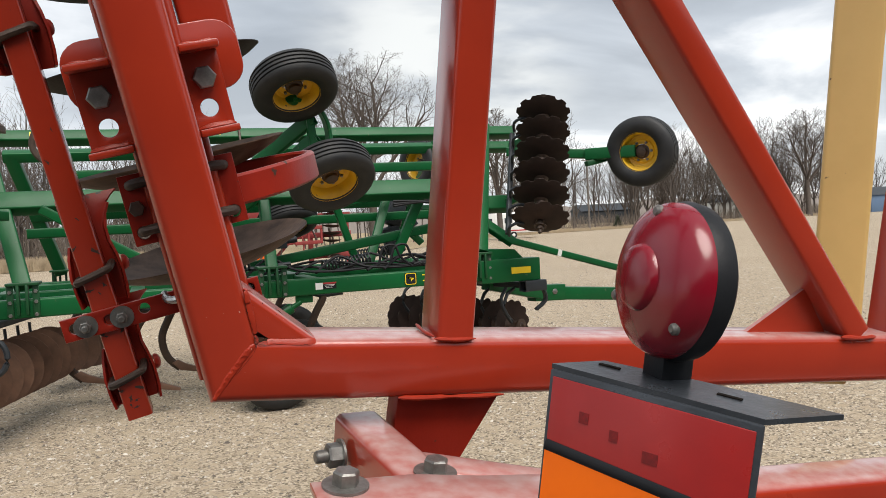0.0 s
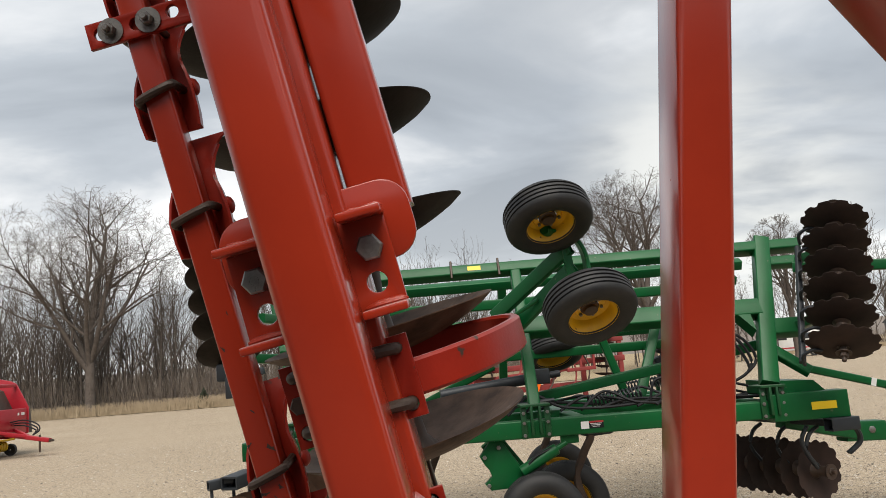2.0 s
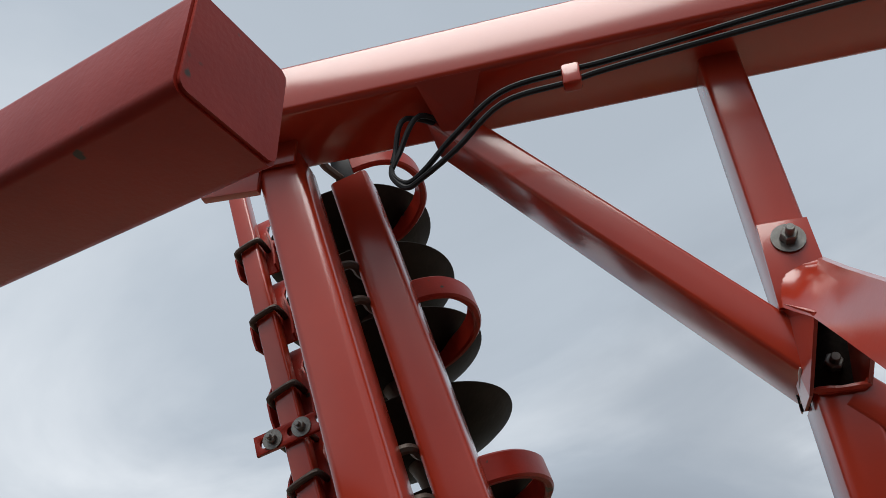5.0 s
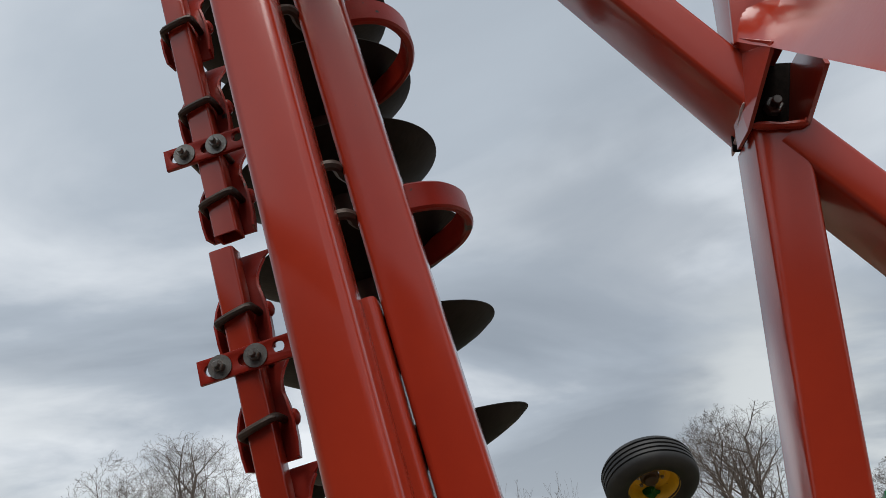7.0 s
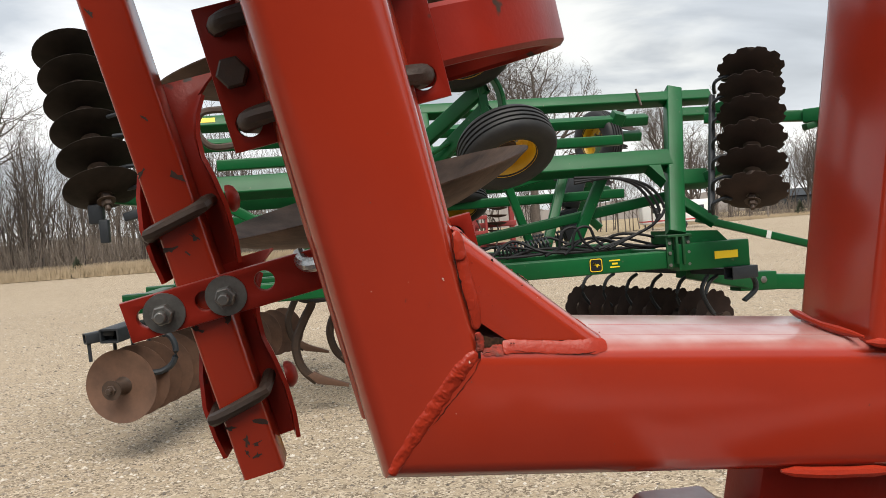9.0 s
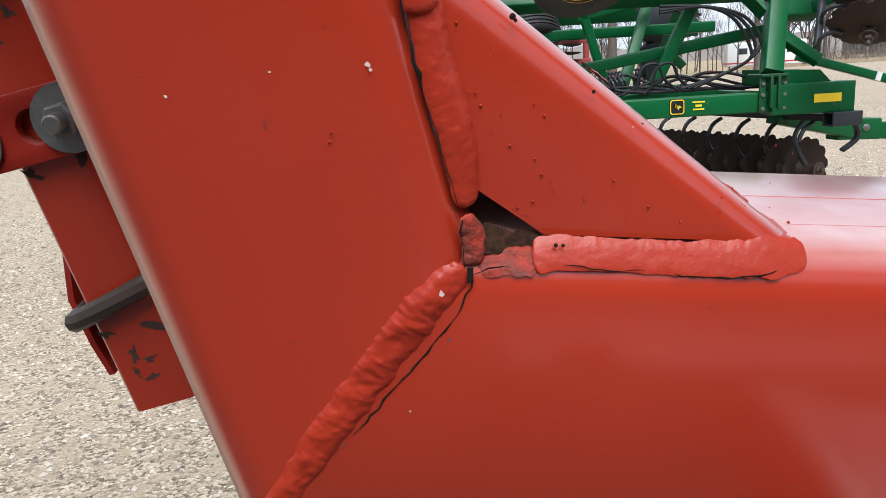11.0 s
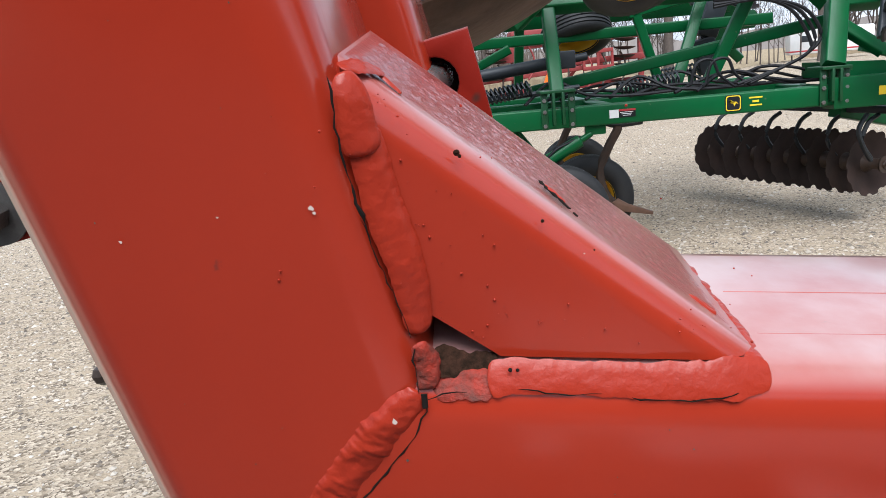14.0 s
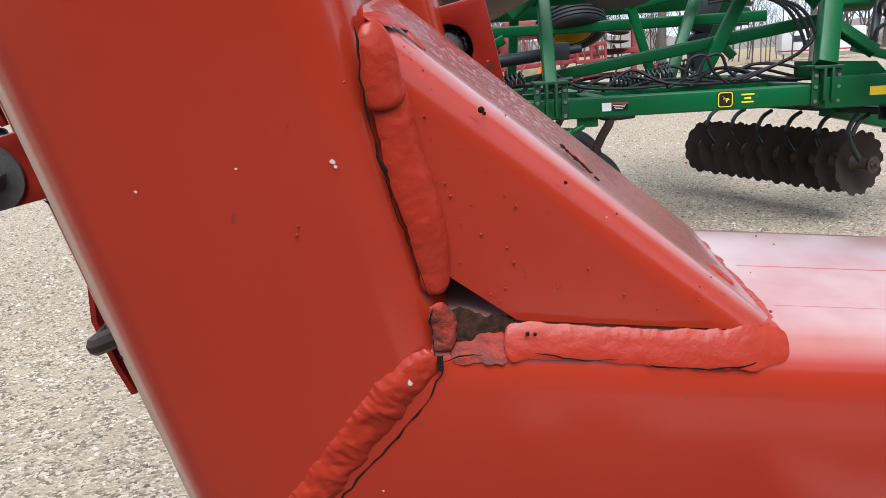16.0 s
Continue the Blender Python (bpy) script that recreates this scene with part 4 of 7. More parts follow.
for i in range(46):
    x, z = -0.02 + 0.26 * sp.random(), 0.0 + 0.30 * sp.random()
    if x < -0.3115 * z + 0.006:
        continue
    if z > 0.105 and x > 0.108 - 0.3115 * z:
        continue
    r = 0.00015 + 0.0003 * sp.random() ** 2
    pts = [(r * (0.6 + sp.random()) * math.cos(k * 0.9), r * (0.6 + sp.random()) * math.sin(k * 0.9)) for k in range(7)]
    c = [chip.verts.new((x + px, -0.00025, z + pz)) for px, pz in pts]
    chip.faces.new(c)
tagged(part("paint_chip", chip, GRIME, harrow, "", 0), kind="stuff")
pale = bmesh.new()
for x, z, r in ((0.068, 0.0925, 0.0010), (0.0450, 0.1586, 0.0007), (0.0458, 0.1574, 0.0005), (0.0179, 0.1556, 0.0004), (-0.0107, 0.1477, 0.0005), (0.06, 0.048, 0.0004), (0.125, 0.142, 0.0003)):
    pts = [(r * (0.5 + sp.random()) * math.cos(k * 0.9), r * (0.5 + sp.random()) * math.sin(k * 0.9)) for k in range(7)]
    lift = -0.0062 if r == 0.0010 else (0.0105 if x > 0.1 else -0.0003)
    pale.faces.new([pale.verts.new((x + px, lift, z + pz)) for px, pz in pts])
tagged(part("bare_fleck", pale, material("bare_primer", (0.62, 0.52, 0.44), 0.7), harrow, "", 0), kind="stuff")

# gang tubes behind the upright
part("gang_tube", tube(on(-0.005, 0.0565, 0.185), on(1.05, 0.0565, 0.185), 0.100, 0.137, 0.012, up=R_SIDE), RED, harrow)
part("gang_tube", tube(on(0.605, 0.178, 0.215), on(2.035, 0.170, 0.215), 0.100, 0.096, 0.012, up=R_SIDE), RED, harrow)
# wide hinge bracket behind the upright
fm = facing(0, 0, 0.132)
part("bracket_plate", plate([(-0.076, 0.445), (0.178, 0.445), (0.178, 0.610), (-0.076, 0.610)], 0.014, fm,
     holes=((0.140, 0.496, 0.0165), (-0.0376, 0.496, 0.0165)), bevel=0.002), RED, harrow)
def rounded(x0, x1, y0, y1, r):
    pts = []
    for cx, cy, a0 in ((x1 - r, y1 - r, 0), (x0 + r, y1 - r, 90), (x0 + r, y0 + r, 180), (x1 - r, y0 + r, 270)):
        pts += [(cx + r * math.cos(radians(a0 + 15 * k)), cy + r * math.sin(radians(a0 + 15 * k))) for k in range(7)]
    return pts
part("end_plate", plate(rounded(-0.088, 0.222, 0.525, 0.652, 0.045), 0.016, facing(0, 0, 0.150), bevel=0.003), RED, harrow)
for s0 in (0.452, 0.602):
    for q0, q1 in ((-0.078, -0.004), (0.111, 0.180)):
        rb = box((q1 - q0, 0.013, 0.075), facing(s0, (q0 + q1) / 2, 0.100), 0.003)
        part("bracket_rib", rb, RED, harrow)
        part("weld_bead", pipe([on(s0 + 0.008, q0, 0.124), on(s0 + 0.009, (q0 + q1) / 2, 0.123), on(s0 + 0.008, q1, 0.124)], 0.006, 7, wob=0.3, seed=int(q0 * 900 + s0 * 77)), RED_WELD, harrow)
for q in (0.144, -0.038):
    bolt = part("bracket_bolt", hex_head(0.0215, 0.020, facing(0.550, q, 0.124), 0), ZINC, harrow, "plated hexagon bolt head with raised grade marks")
    mk = bmesh.new()
    lathe([(0.0078, 0.0202), (0.0078, 0.0212), (0.0066, 0.0212), (0.0066, 0.0202)], 20, mk, facing(0.550, q, 0.124), closed=True)
    for ang in (20, 140, 260):
        box((0.0075, 0.0016, 0.001), facing(0.550, q, 0.124) @ Matrix.Rotation(radians(ang), 4, "Z") @ Matrix.Translation((0.0115, 0, 0.0207)), 0, mk)
    part("grade_mark", mk, ZINC, bolt)

# clamp plates and their bent rods on the lower gang tube
for side, q0, q1 in ((-1, -0.052, 0.004), (1, 0.112, 0.158)):
    part("clamp_plate", plate([(q0, 0.275), (q1, 0.275), (q1, 0.408), (q0, 0.408)], 0.010, facing(0, 0, 0.152), holes=(((q0 if side < 0 else q1) - side * -0.0 + (0.020 if side < 0 else -0.022), 0.298, 0.012),), bevel=0.002), RED_WORN, harrow)
    for s in (0.300, 0.388):
        qq = q0 + 0.018 if side < 0 else q1 - 0.020
        part("u_bolt", pipe([on(s, qq, 0.235), on(s, qq, 0.150), on(s + 0.002, qq - side * 0.010, 0.135), on(s + 0.003, qq - side * 0.03, 0.131), on(s + 0.003, qq - side * 0.07, 0.1305)], 0.0098, 10), IRON, harrow, "bent dark steel rod")
part("clamp_nut", hex_head(0.015, 0.014, facing(0.345, -0.032, 0.146), 0), IRON, harrow)
part("clamp_plate", plate([(0.098, 0.120), (0.1455, 0.120), (0.1455, 0.162), (0.098, 0.162)], 0.010, facing(0, 0, 0.152), holes=((0.124, 0.143, 0.0115),), bevel=0.001), RED_WORN, harrow)
part("clamp_rod", pipe([on(0.143, 0.126, 0.160), on(0.1445, 0.1185, 0.143), on(0.146, 0.109, 0.136)], 0.0078, 14, smooth=3), PLATED, harrow, "plated rod end in the clamp hole")
# dark slab that paints the shade inside the clamp hole
part("clamp_back", box((0.030, 0.030, 0.004), facing(0.143, 0.124, 0.161), 0.001), CRACK_SHADE, harrow)

# spring bands that carry the gang shaft
def band_at(s):
    run = ((0.135, 0.160), (0.21, 0.190), (0.29, 0.265), (0.345, 0.40), (0.315, 0.53), (0.215, 0.615), (0.075, 0.640))
    if s > 1:
        run = ((0.150, 0.275), (0.235, 0.285), (0.295, 0.33), (0.323, 0.42), (0.295, 0.53), (0.200, 0.615), (0.065, 0.640))
    pts = [on(s, q, c) for q, c in run]
    return part("spring_band", sweep_strip(pts, 0.060, 0.020, E_UP), RED_WORN, harrow, "curved flat red spring hanger")
for s in (0.334, 1.264, 1.721, 2.180):
    band_at(s)
    if s > 1:
        for ds in (-0.05, 0.05):
            part("u_bolt", pipe([on(s + ds, 0.150, 0.29), on(s + ds, 0.122, 0.20), on(s + ds, 0.120, 0.165), on(s + ds, 0.112, 0.150), on(s + ds, 0.095, 0.146)], 0.0105, 8), IRON, harrow)
        part("clamp_plate", box((0.05, 0.15, 0.010), facing(s, 0.150, 0.262), 0.002), BLACK, harrow)

# gang shaft, spools and discs
AX_C = 0.655
def ax_q(s):
    """The gang runs slightly out of line with the upright."""
    return 0.072 - 0.016 * (s - 0.165)
AX_DIR = on(1.0, ax_q(1.0), 0) - on(0.0, ax_q(0.0), 0)
part("gang_shaft", tube(on(0.02, ax_q(0.02), AX_C), on(2.3, ax_q(2.3), AX_C), 0.034, 0.034, 0.003, up=R_SIDE), IRON, harrow)
disc0 = part("disc", dish(0.262, 0.066, 0.0055, 72), DISC, harrow, "weathered brown concave disc with a worn edge", 40)
disc0.matrix_local = mat_of(on(0.172, ax_q(0.165), AX_C), AX_DIR, (0, 1, 0))
spool0 = part("spool", lathe([(0.045, -0.060), (0.055, -0.055), (0.030, -0.02), (0.026, 0.05), (0.036, 0.12), (0.048, 0.155), (0.048, 0.162)], 24), IRON, harrow, "", 50)
spool0.matrix_local = mat_of(on(0.165, ax_q(0.165), AX_C), AX_DIR, (0, 1, 0))
for k in range(1, 10):
    m = mat_of(on(0.1805 + 0.2285 * k, ax_q(0.1805 + 0.2285 * k), AX_C), AX_DIR, (0, 1, 0)) @ Matrix.Rotation(k * 0.9, 4, "Z")
    # upper discs take the shade-darkened copy of the steel
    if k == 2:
        disc0 = part("disc", dish(0.262, 0.066, 0.0055, 72), DISC_SHADED, harrow, "concave disc high on the folded gang, coloured dark for shade", 40)
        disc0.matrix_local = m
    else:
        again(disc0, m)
    again(spool0, m)

# scraper bars, scrapers, their shackles and the slotted links that hold them
def along_bar(s):
    """The scraper tubes lean back slightly against the upright."""
    return 0.024 + 0.014 * s
def at(s, q, c):
    return on(s, q, c + along_bar(s))
part("scraper_bar", tube(at(-0.092, -0.151, 0.296), at(1.303, -0.170, 0.296), 0.050, 0.050, 0.006, up=R_SIDE, wall=0.005), RED, harrow, "square red scraper tube with chipped paint")
part("scraper_bar", tube(at(1.333, -0.152, 0.296), at(2.34, -0.174, 0.296), 0.050, 0.050, 0.006, up=R_SIDE, wall=0.005), RED, harrow, "square red scraper tube with chipped paint")
def bar_q(s):
    return -0.151 - 0.019 * max(0, min(1, (s + 0.08) / 1.38)) if s < 1.32 else -0.152 - 0.022 * (s - 1.333)
def shackle(s, tilt=0.010):
    q = bar_q(s)
    part("u_bolt", pipe([at(s - tilt, q - 0.034, 0.335), at(s - tilt, q - 0.034, 0.280), at(s - tilt * 0.6, q - 0.026, 0.263), at(s + tilt * 0.6, q + 0.026, 0.263), at(s + tilt, q + 0.034, 0.280), at(s + tilt, q + 0.034, 0.335)], 0.0080, 9), IRON, harrow, "dark steel shackle")
def scraper(s):
    """A folded plate behind the bar: flanged where the shackle holds it, then a blade that flares up to the next disc."""
    q = bar_q(s)
    rows_ = ((-0.068, -0.040, 0.046, 0.327), (-0.04, -0.043, 0.050, 0.326), (0.0, -0.044, 0.051, 0.326), (0.035, -0.040, 0.047, 0.327), (0.060, -0.034, 0.041, 0.330),
             (0.085, -0.034, 0.040, 0.335), (0.110, -0.036, 0.045, 0.341), (0.130, -0.038, 0.055, 0.348), (0.144, -0.039, 0.068, 0.354), (0.153, -0.040, 0.080, 0.360))
    bl = bmesh.new()
    rows = []
    for u_, ql, qr, c in rows_:
        rows.append([bl.verts.new(at(s + u_, q + ql + (qr - ql) * j / 4, c)) for j in range(5)])
    loop_faces(bl, rows, closed=False)
    # flanges folded forwards along both sides
    for side in (1, 0):
        edge = []
        for u_, ql, qr, c in rows_[:8 if side else 5]:
            depth = 0.034 * min(1.0, max(0.12, (0.125 - u_) / 0.075)) if side else 0.030 * min(1.0, max(0.2, (0.062 - u_) / 0.05))
            qe = q + (qr + 0.006 if side else ql - 0.004)
            edge.append((bl.verts.new(at(s + u_, qe, c - depth)), rows[len(edge)][4 if side else 0]))
        loop_faces(bl, [list(e) for e in edge], closed=False)
    bmesh.ops.recalc_face_normals(bl, faces=bl.faces)
    bmesh.ops.solidify(bl, geom=list(bl.faces), thickness=0.005)
    arm = part("scraper", bl, RED_WORN, harrow, "folded red scraper with a flaring blade", 40)
    part("clamp_bolt", lathe([(0.0165, 0), (0.0165, 0.004), (0.013, 0.009), (0.006, 0.012), (0.0001, 0.0125)], 16, m=mat_of(at(s + 0.006, q + 0.056, 0.312), R_SIDE)), RED_WORN, arm)
for s in (0.000, 0.224, 0.706, 0.936, 1.158, 1.412, 1.642, 1.868, 2.10):
    shackle(s)
    scraper(s)
chips = bmesh.new()
cr_ = random.Random(31)
for s_, dq, r_ in ((-0.045, -0.006, 0.006), (-0.052, 0.004, 0.004), (-0.060, -0.010, 0.003), (-0.030, 0.018, 0.006), (-0.025, -0.020, 0.005), (-0.066, 0.0, 0.004), (0.195, -0.016, 0.006), (0.200, 0.014, 0.006), (0.185, 0.0, 0.0025),
                   (0.100, 0.018, 0.006), (0.099, -0.018, 0.005), (0.270, 0.017, 0.007), (0.285, -0.018, 0.005), (0.34, 0.004, 0.003), (0.46, -0.015, 0.004), (0.52, 0.010, 0.003)):
    pts = []
    lean = cr_.random() * 3.1
    for k in range(13):
        rr = r_ * (0.25 + 1.05 * cr_.random())
        u_, v_ = rr * 1.7 * math.sin(k * 0.4833), rr * 0.7 * math.cos(k * 0.4833)
        pts.append(at(s_ + u_ * math.cos(lean) - v_ * math.sin(lean), bar_q(s_) + max(-0.0245, min(0.0245, dq + u_ * math.sin(lean) + v_ * math.cos(lean))), 0.2706))
    chips.faces.new([chips.verts.new(p) for p in pts])
tagged(part("paint_chip", chips, material("rusty_bare_patch", (0.040, 0.024, 0.018), 0.75, tint=(0.075, 0.036, 0.022), scale=90, amount=0.7), harrow, "", 0), kind="stuff")
def link(s, q0, q1):
    q = bar_q(s)
    bar = part("slotted_link", plate([(q0, s - 0.0235), (q1, s - 0.0235), (q1, s + 0.0235), (q0, s + 0.0235)], 0.011, facing(0, 0, 0.268 + along_bar(s) - 0.004),
               holes=((q - 0.062, s, 0.0115), (q + 0.004, s, 0.0115), (q + 0.073, s + 0.004, 0.0115)), bevel=0.0015), RED_WORN, harrow, "flat red link with slotted holes")
    for dq in (-0.042, 0.028):
        part("link_bolt", hex_head(0.0118, 0.013, facing(s, q + dq, 0.2575 + along_bar(s)), 1.95, 0.010), ZINC, bar, "plated bolt with a flat washer")
        part("link_bolt_shank", lathe([(0.007, 0), (0.007, 0.09)], 12, m=facing(s, q + dq, 0.258 + along_bar(s), 1)), IRON, bar)
    part("hook_rod", pipe([at(s + 0.020, -0.036, 0.272), at(s + 0.012, -0.033, 0.252), at(s + 0.009, -0.022, 0.240), at(s + 0.010, 0.0, 0.234), at(s + 0.012, 0.04, 0.230)], 0.0085, 10), PLATED, bar, "bright plated rod end")
for s in (0.129, 1.064, 1.530):
    link(s, -0.236 + (bar_q(s) + 0.15), 0.02)

# black hoses strapped under the top beam
for i, off in enumerate((0.0, 0.030)):
    part("hydraulic_hose", pipe([(1.4, -0.118, 1.955 + off), (0.7, -0.118, 1.922 + off), (0.241, -0.115, 1.887 + off * 0.7), (0.123, -0.115, 1.870 + off), (-0.007, -0.115, 1.852 + off), (-0.109, -0.090, 1.781 + off * 1.3), (-0.185, -0.055, 1.758 + off * 0.5), (-0.225, -0.040, 1.752 + off * 0.4), (-0.256, -0.040, 1.790 + off * 0.2), (-0.250 + off * 0.3, -0.040, 1.845), (-0.225 + off, -0.045, 1.935), (-0.14, 0.06, 1.968), (-0.20, 0.15, 2.06)], 0.0060, 8, smooth=6), HOSE, harrow)
part("hose_clip", box((0.036, 0.030, 0.052), Matrix.Translation((0.13, -0.112, 1.884)), 0.006), RED, harrow)

# warning lamp and slow-vehicle sign on a folded steel bracket
LAMP = Vector((0.268, -0.862, 0.374))
lamp_dir = Vector((-1.0, 0.10, 0.06)).normalized()
lm = mat_of(LAMP, lamp_dir)
lamp = part("warning_lamp", lathe([(0.0001, -0.017), (0.054, -0.016), (0.061, -0.010), (0.0625, 0.0), (0.060, 0.006), (0.0001, 0.006)], 48, m=lm), BLACK, harrow, "round red warning lamp in a black housing")
part("lens", lathe([(0.0605, 0.0062), (0.0600, 0.012), (0.056, 0.020), (0.045, 0.027), (0.032, 0.031), (0.026, 0.0320), (0.0245, 0.0362), (0.021, 0.0382), (0.012, 0.0400), (0.0001, 0.0406)], 56, m=lm), LENS, lamp, "domed red lens", 60)
for ang in (95, 205, 325):
    part("lens_screw", lathe([(0.0048, 0.0), (0.0048, 0.003), (0.003, 0.005), (0.0001, 0.0052)], 12, m=lm @ Matrix.Translation((0.052 * math.cos(radians(ang)), 0.052 * math.sin(radians(ang)), 0.0205))), ZINC, lamp)
part("lamp_foot", box((0.030, 0.026, 0.040), Matrix.Translation((LAMP.x + 0.004, LAMP.y + 0.002, 0.304)), 0.003), BLACK, lamp)
# bracket: a face towards the left and a shelf behind it
A0, A1 = Vector((0.191, -0.820, 0.298)), Vector((0.274, -0.963, 0.298))
along = (A1 - A0).normalized()
bm_ = bmesh.new()
mid_ = (A0 + A1) / 2
nrm_ = along.cross(Vector((0, 0, 1))).normalized()
bx = Matrix(((along.x, -nrm_.x, 0, mid_.x), (along.y, -nrm_.y, 0, mid_.y), (0, 0, 1, 0), (0, 0, 0, 1)))
L_ = (A1 - A0).length
box((L_, 0.004, 0.30), bx @ Matrix.Translation((0, 0.0, 0.298 - 0.154)), 0.0015, bm_)
plate([(0.191, -0.820), (0.243, -0.815), (0.292, -0.878), (0.346, -0.962), (0.274, -0.963)], 0.004, Matrix.Translation((0, 0, 0.296)), bm=bm_)
sign = part("sign_bracket", bm_, STEEL, harrow, "folded steel bracket with an orange slow-vehicle sign")
fwd = bx @ Matrix.Translation((0, -0.0032, 0))
part("red_panel", box((L_ - 0.008, 0.0016, 0.27), fwd @ Matrix.Translation((0, 0, 0.154)), 0.0006), SIGNRED, sign, "dark red reflective film")
tri = plate([(-L_ / 2 + 0.004, 0.229), (L_ / 2 - 0.004, 0.219), (L_ / 2 - 0.004, -0.02), (-L_ / 2 + 0.004, -0.02)], 0.0016, fwd @ Matrix(((1, 0, 0, 0), (0, 0, 1, -0.0016), (0, 1, 0, 0), (0, 0, 0, 1))))
part("orange_panel", tri, ORANGE, sign, "bright orange fluorescent film")
part("black_stripe", pipe([fwd @ Vector((-L_ / 2 + 0.004, -0.002, 0.2335)), fwd @ Vector((L_ / 2 - 0.004, -0.002, 0.2235))], 0.0045, 6, smooth=0, flat=0.3, up=(0, 1, 0)), BLACK, sign)
for sx in (-0.03, 0.03):
    part("shelf_slot", box((0.018, 0.004, 0.001), bx @ Matrix.Translation((sx * 1.6, 0.032, 0.2986)), 0), CRACK_SHADE, sign)
# worn characters on the red film, as plain marks
for ax_, bz_, w_ in ((-0.048, 0.263, 0.008), (-0.022, 0.256, 0.007), (0.008, 0.248, 0.012)):
    part("worn_mark", box((w_, 0.0006, 0.009), fwd @ Matrix.Translation((ax_, -0.001, bz_)), 0), MARK, sign)
# the lamp and the sign share one seat on the frame
SEAT = Matrix(((0.8699, -0.0183, 0.0036, -0.0114), (0.0183, 0.8699, 0.0, -0.1945), (-0.0036, 0.0, 0.87, 0.06), (0, 0, 0, 1)))
lamp.matrix_local = SEAT
sign.matrix_local = SEAT
# legs on which the folded frame is parked, and the arm of the sign bracket
def parked_leg(name, top):
    """A square leg from a point of the frame straight down to the ground, with a foot plate."""
    w_ = RED_AXES @ Vector(top)
    foot = RED_AXES.inverted() @ Vector((w_.x, w_.y, 0.02))
    leg = part(name, tube(Vector(top), foot, 0.10, 0.10, 0.010, up=(0, 1, 0)), RED_WORN, harrow)
    down = (foot - Vector(top)).normalized()
    part("foot_plate", plate(rounded(-0.16, 0.16, -0.16, 0.16, 0.03), 0.02, mat_of(foot - down * 0.012, down, (0, 1, 0)), bevel=0.003), RED_WORN, leg)
parked_leg("parking_leg", (2.24, 0.0625, 0.05))
parked_leg("parking_leg", (2.24, 0.28, 1.90))
parked_leg("parking_leg", (-1.88, -0.306, 1.25))
part("frame_tie", tube((2.24, 0.0, 1.92), (2.24, 0.34, 1.92), 0.10, 0.10, 0.010), RED, harrow)
part("bracket_arm", tube((0.216, -0.955, 0.085), (0.34, -0.46, -0.085), 0.05, 0.03, 0.005), STEEL, harrow)
# ---------------------------------------------------------------- tan implement frame behind the rail
tan = thing("tan_implement_frame", pose(1.945, 1.775, 0, 0, 0, -45), "tan painted steel upright of another implement", "implement frame")
part("upright", tube((-0.02, 0.05, 1.075), (0.155, 0.05, 2.75), 0.10, 0.142, 0.012, up=(1, 0, 0)), TAN, tan)
part("pin", lathe([(0.030, -0.045), (0.030, 0.045), (0.024, 0.052), (0.0001, 0.052)], 20, m=mat_of((-0.03, 0.04, 1.06), (1, 0, 0))), TAN, tan)
part("head_beam", tube((0.05, 0.05, 2.80), (1.45, 0.05, 2.80), 0.12, 0.14, 0.012), TAN, tan)
part("leg", tube((1.38, 0.05, 0.04), (1.38, 0.05, 2.72), 0.12, 0.12, 0.012, up=(1, 0, 0)), TAN, tan)
part("foot", box((0.5, 0.4, 0.05), Matrix.Translation((1.38, 0.05, 0.025)), 0.006), TAN, tan)

# ---------------------------------------------------------------- green disc ripper with its wings folded up
BASE = Vector((1.0, 8.4, 0.0))
ripper = thing("disc_ripper", Matrix.Translation(BASE + Vector((-0.133, 0.164, 0.0))) @ Matrix.Rotation(radians(1.6), 4, "Z"), "green folded disc ripper with yellow wheels and rusty notched discs", "tillage implement")


def W(x, y, z):
    return Vector((x, y, z)) - BASE


def gbeam(name, p, q, w=0.15, h=0.15, up=(0, 0, 1), mat=None, r=0.014, parent=None, label="", wall=0.0):
    return part(name, tube(W(*p), W(*q), w, h, r, up=up, wall=wall), mat or GREEN, parent or ripper, label)


YN, YF = 6.93, 9.9          # middles of the near and far side frames
# main frame
gbeam("main_beam", (-1.585, YN, 1.088), (3.66, YN, 1.088), 0.15, 0.155, wall=0.008)
gbeam("main_beam", (-1.585, 7.75, 1.10), (3.2, 7.75, 1.10), 0.15, 0.155)
gbeam("main_beam", (-1.585, 9.05, 1.10), (3.2, 9.05, 1.10), 0.15, 0.155)
gbeam("main_beam", (-1.585, YF, 1.088), (3.66, YF, 1.088), 0.15, 0.155)
for x in (-1.4, -0.2, 1.35, 3.0):
    gbeam("cross_beam", (x, YN, 1.10), (x, YF, 1.10), 0.12, 0.13)
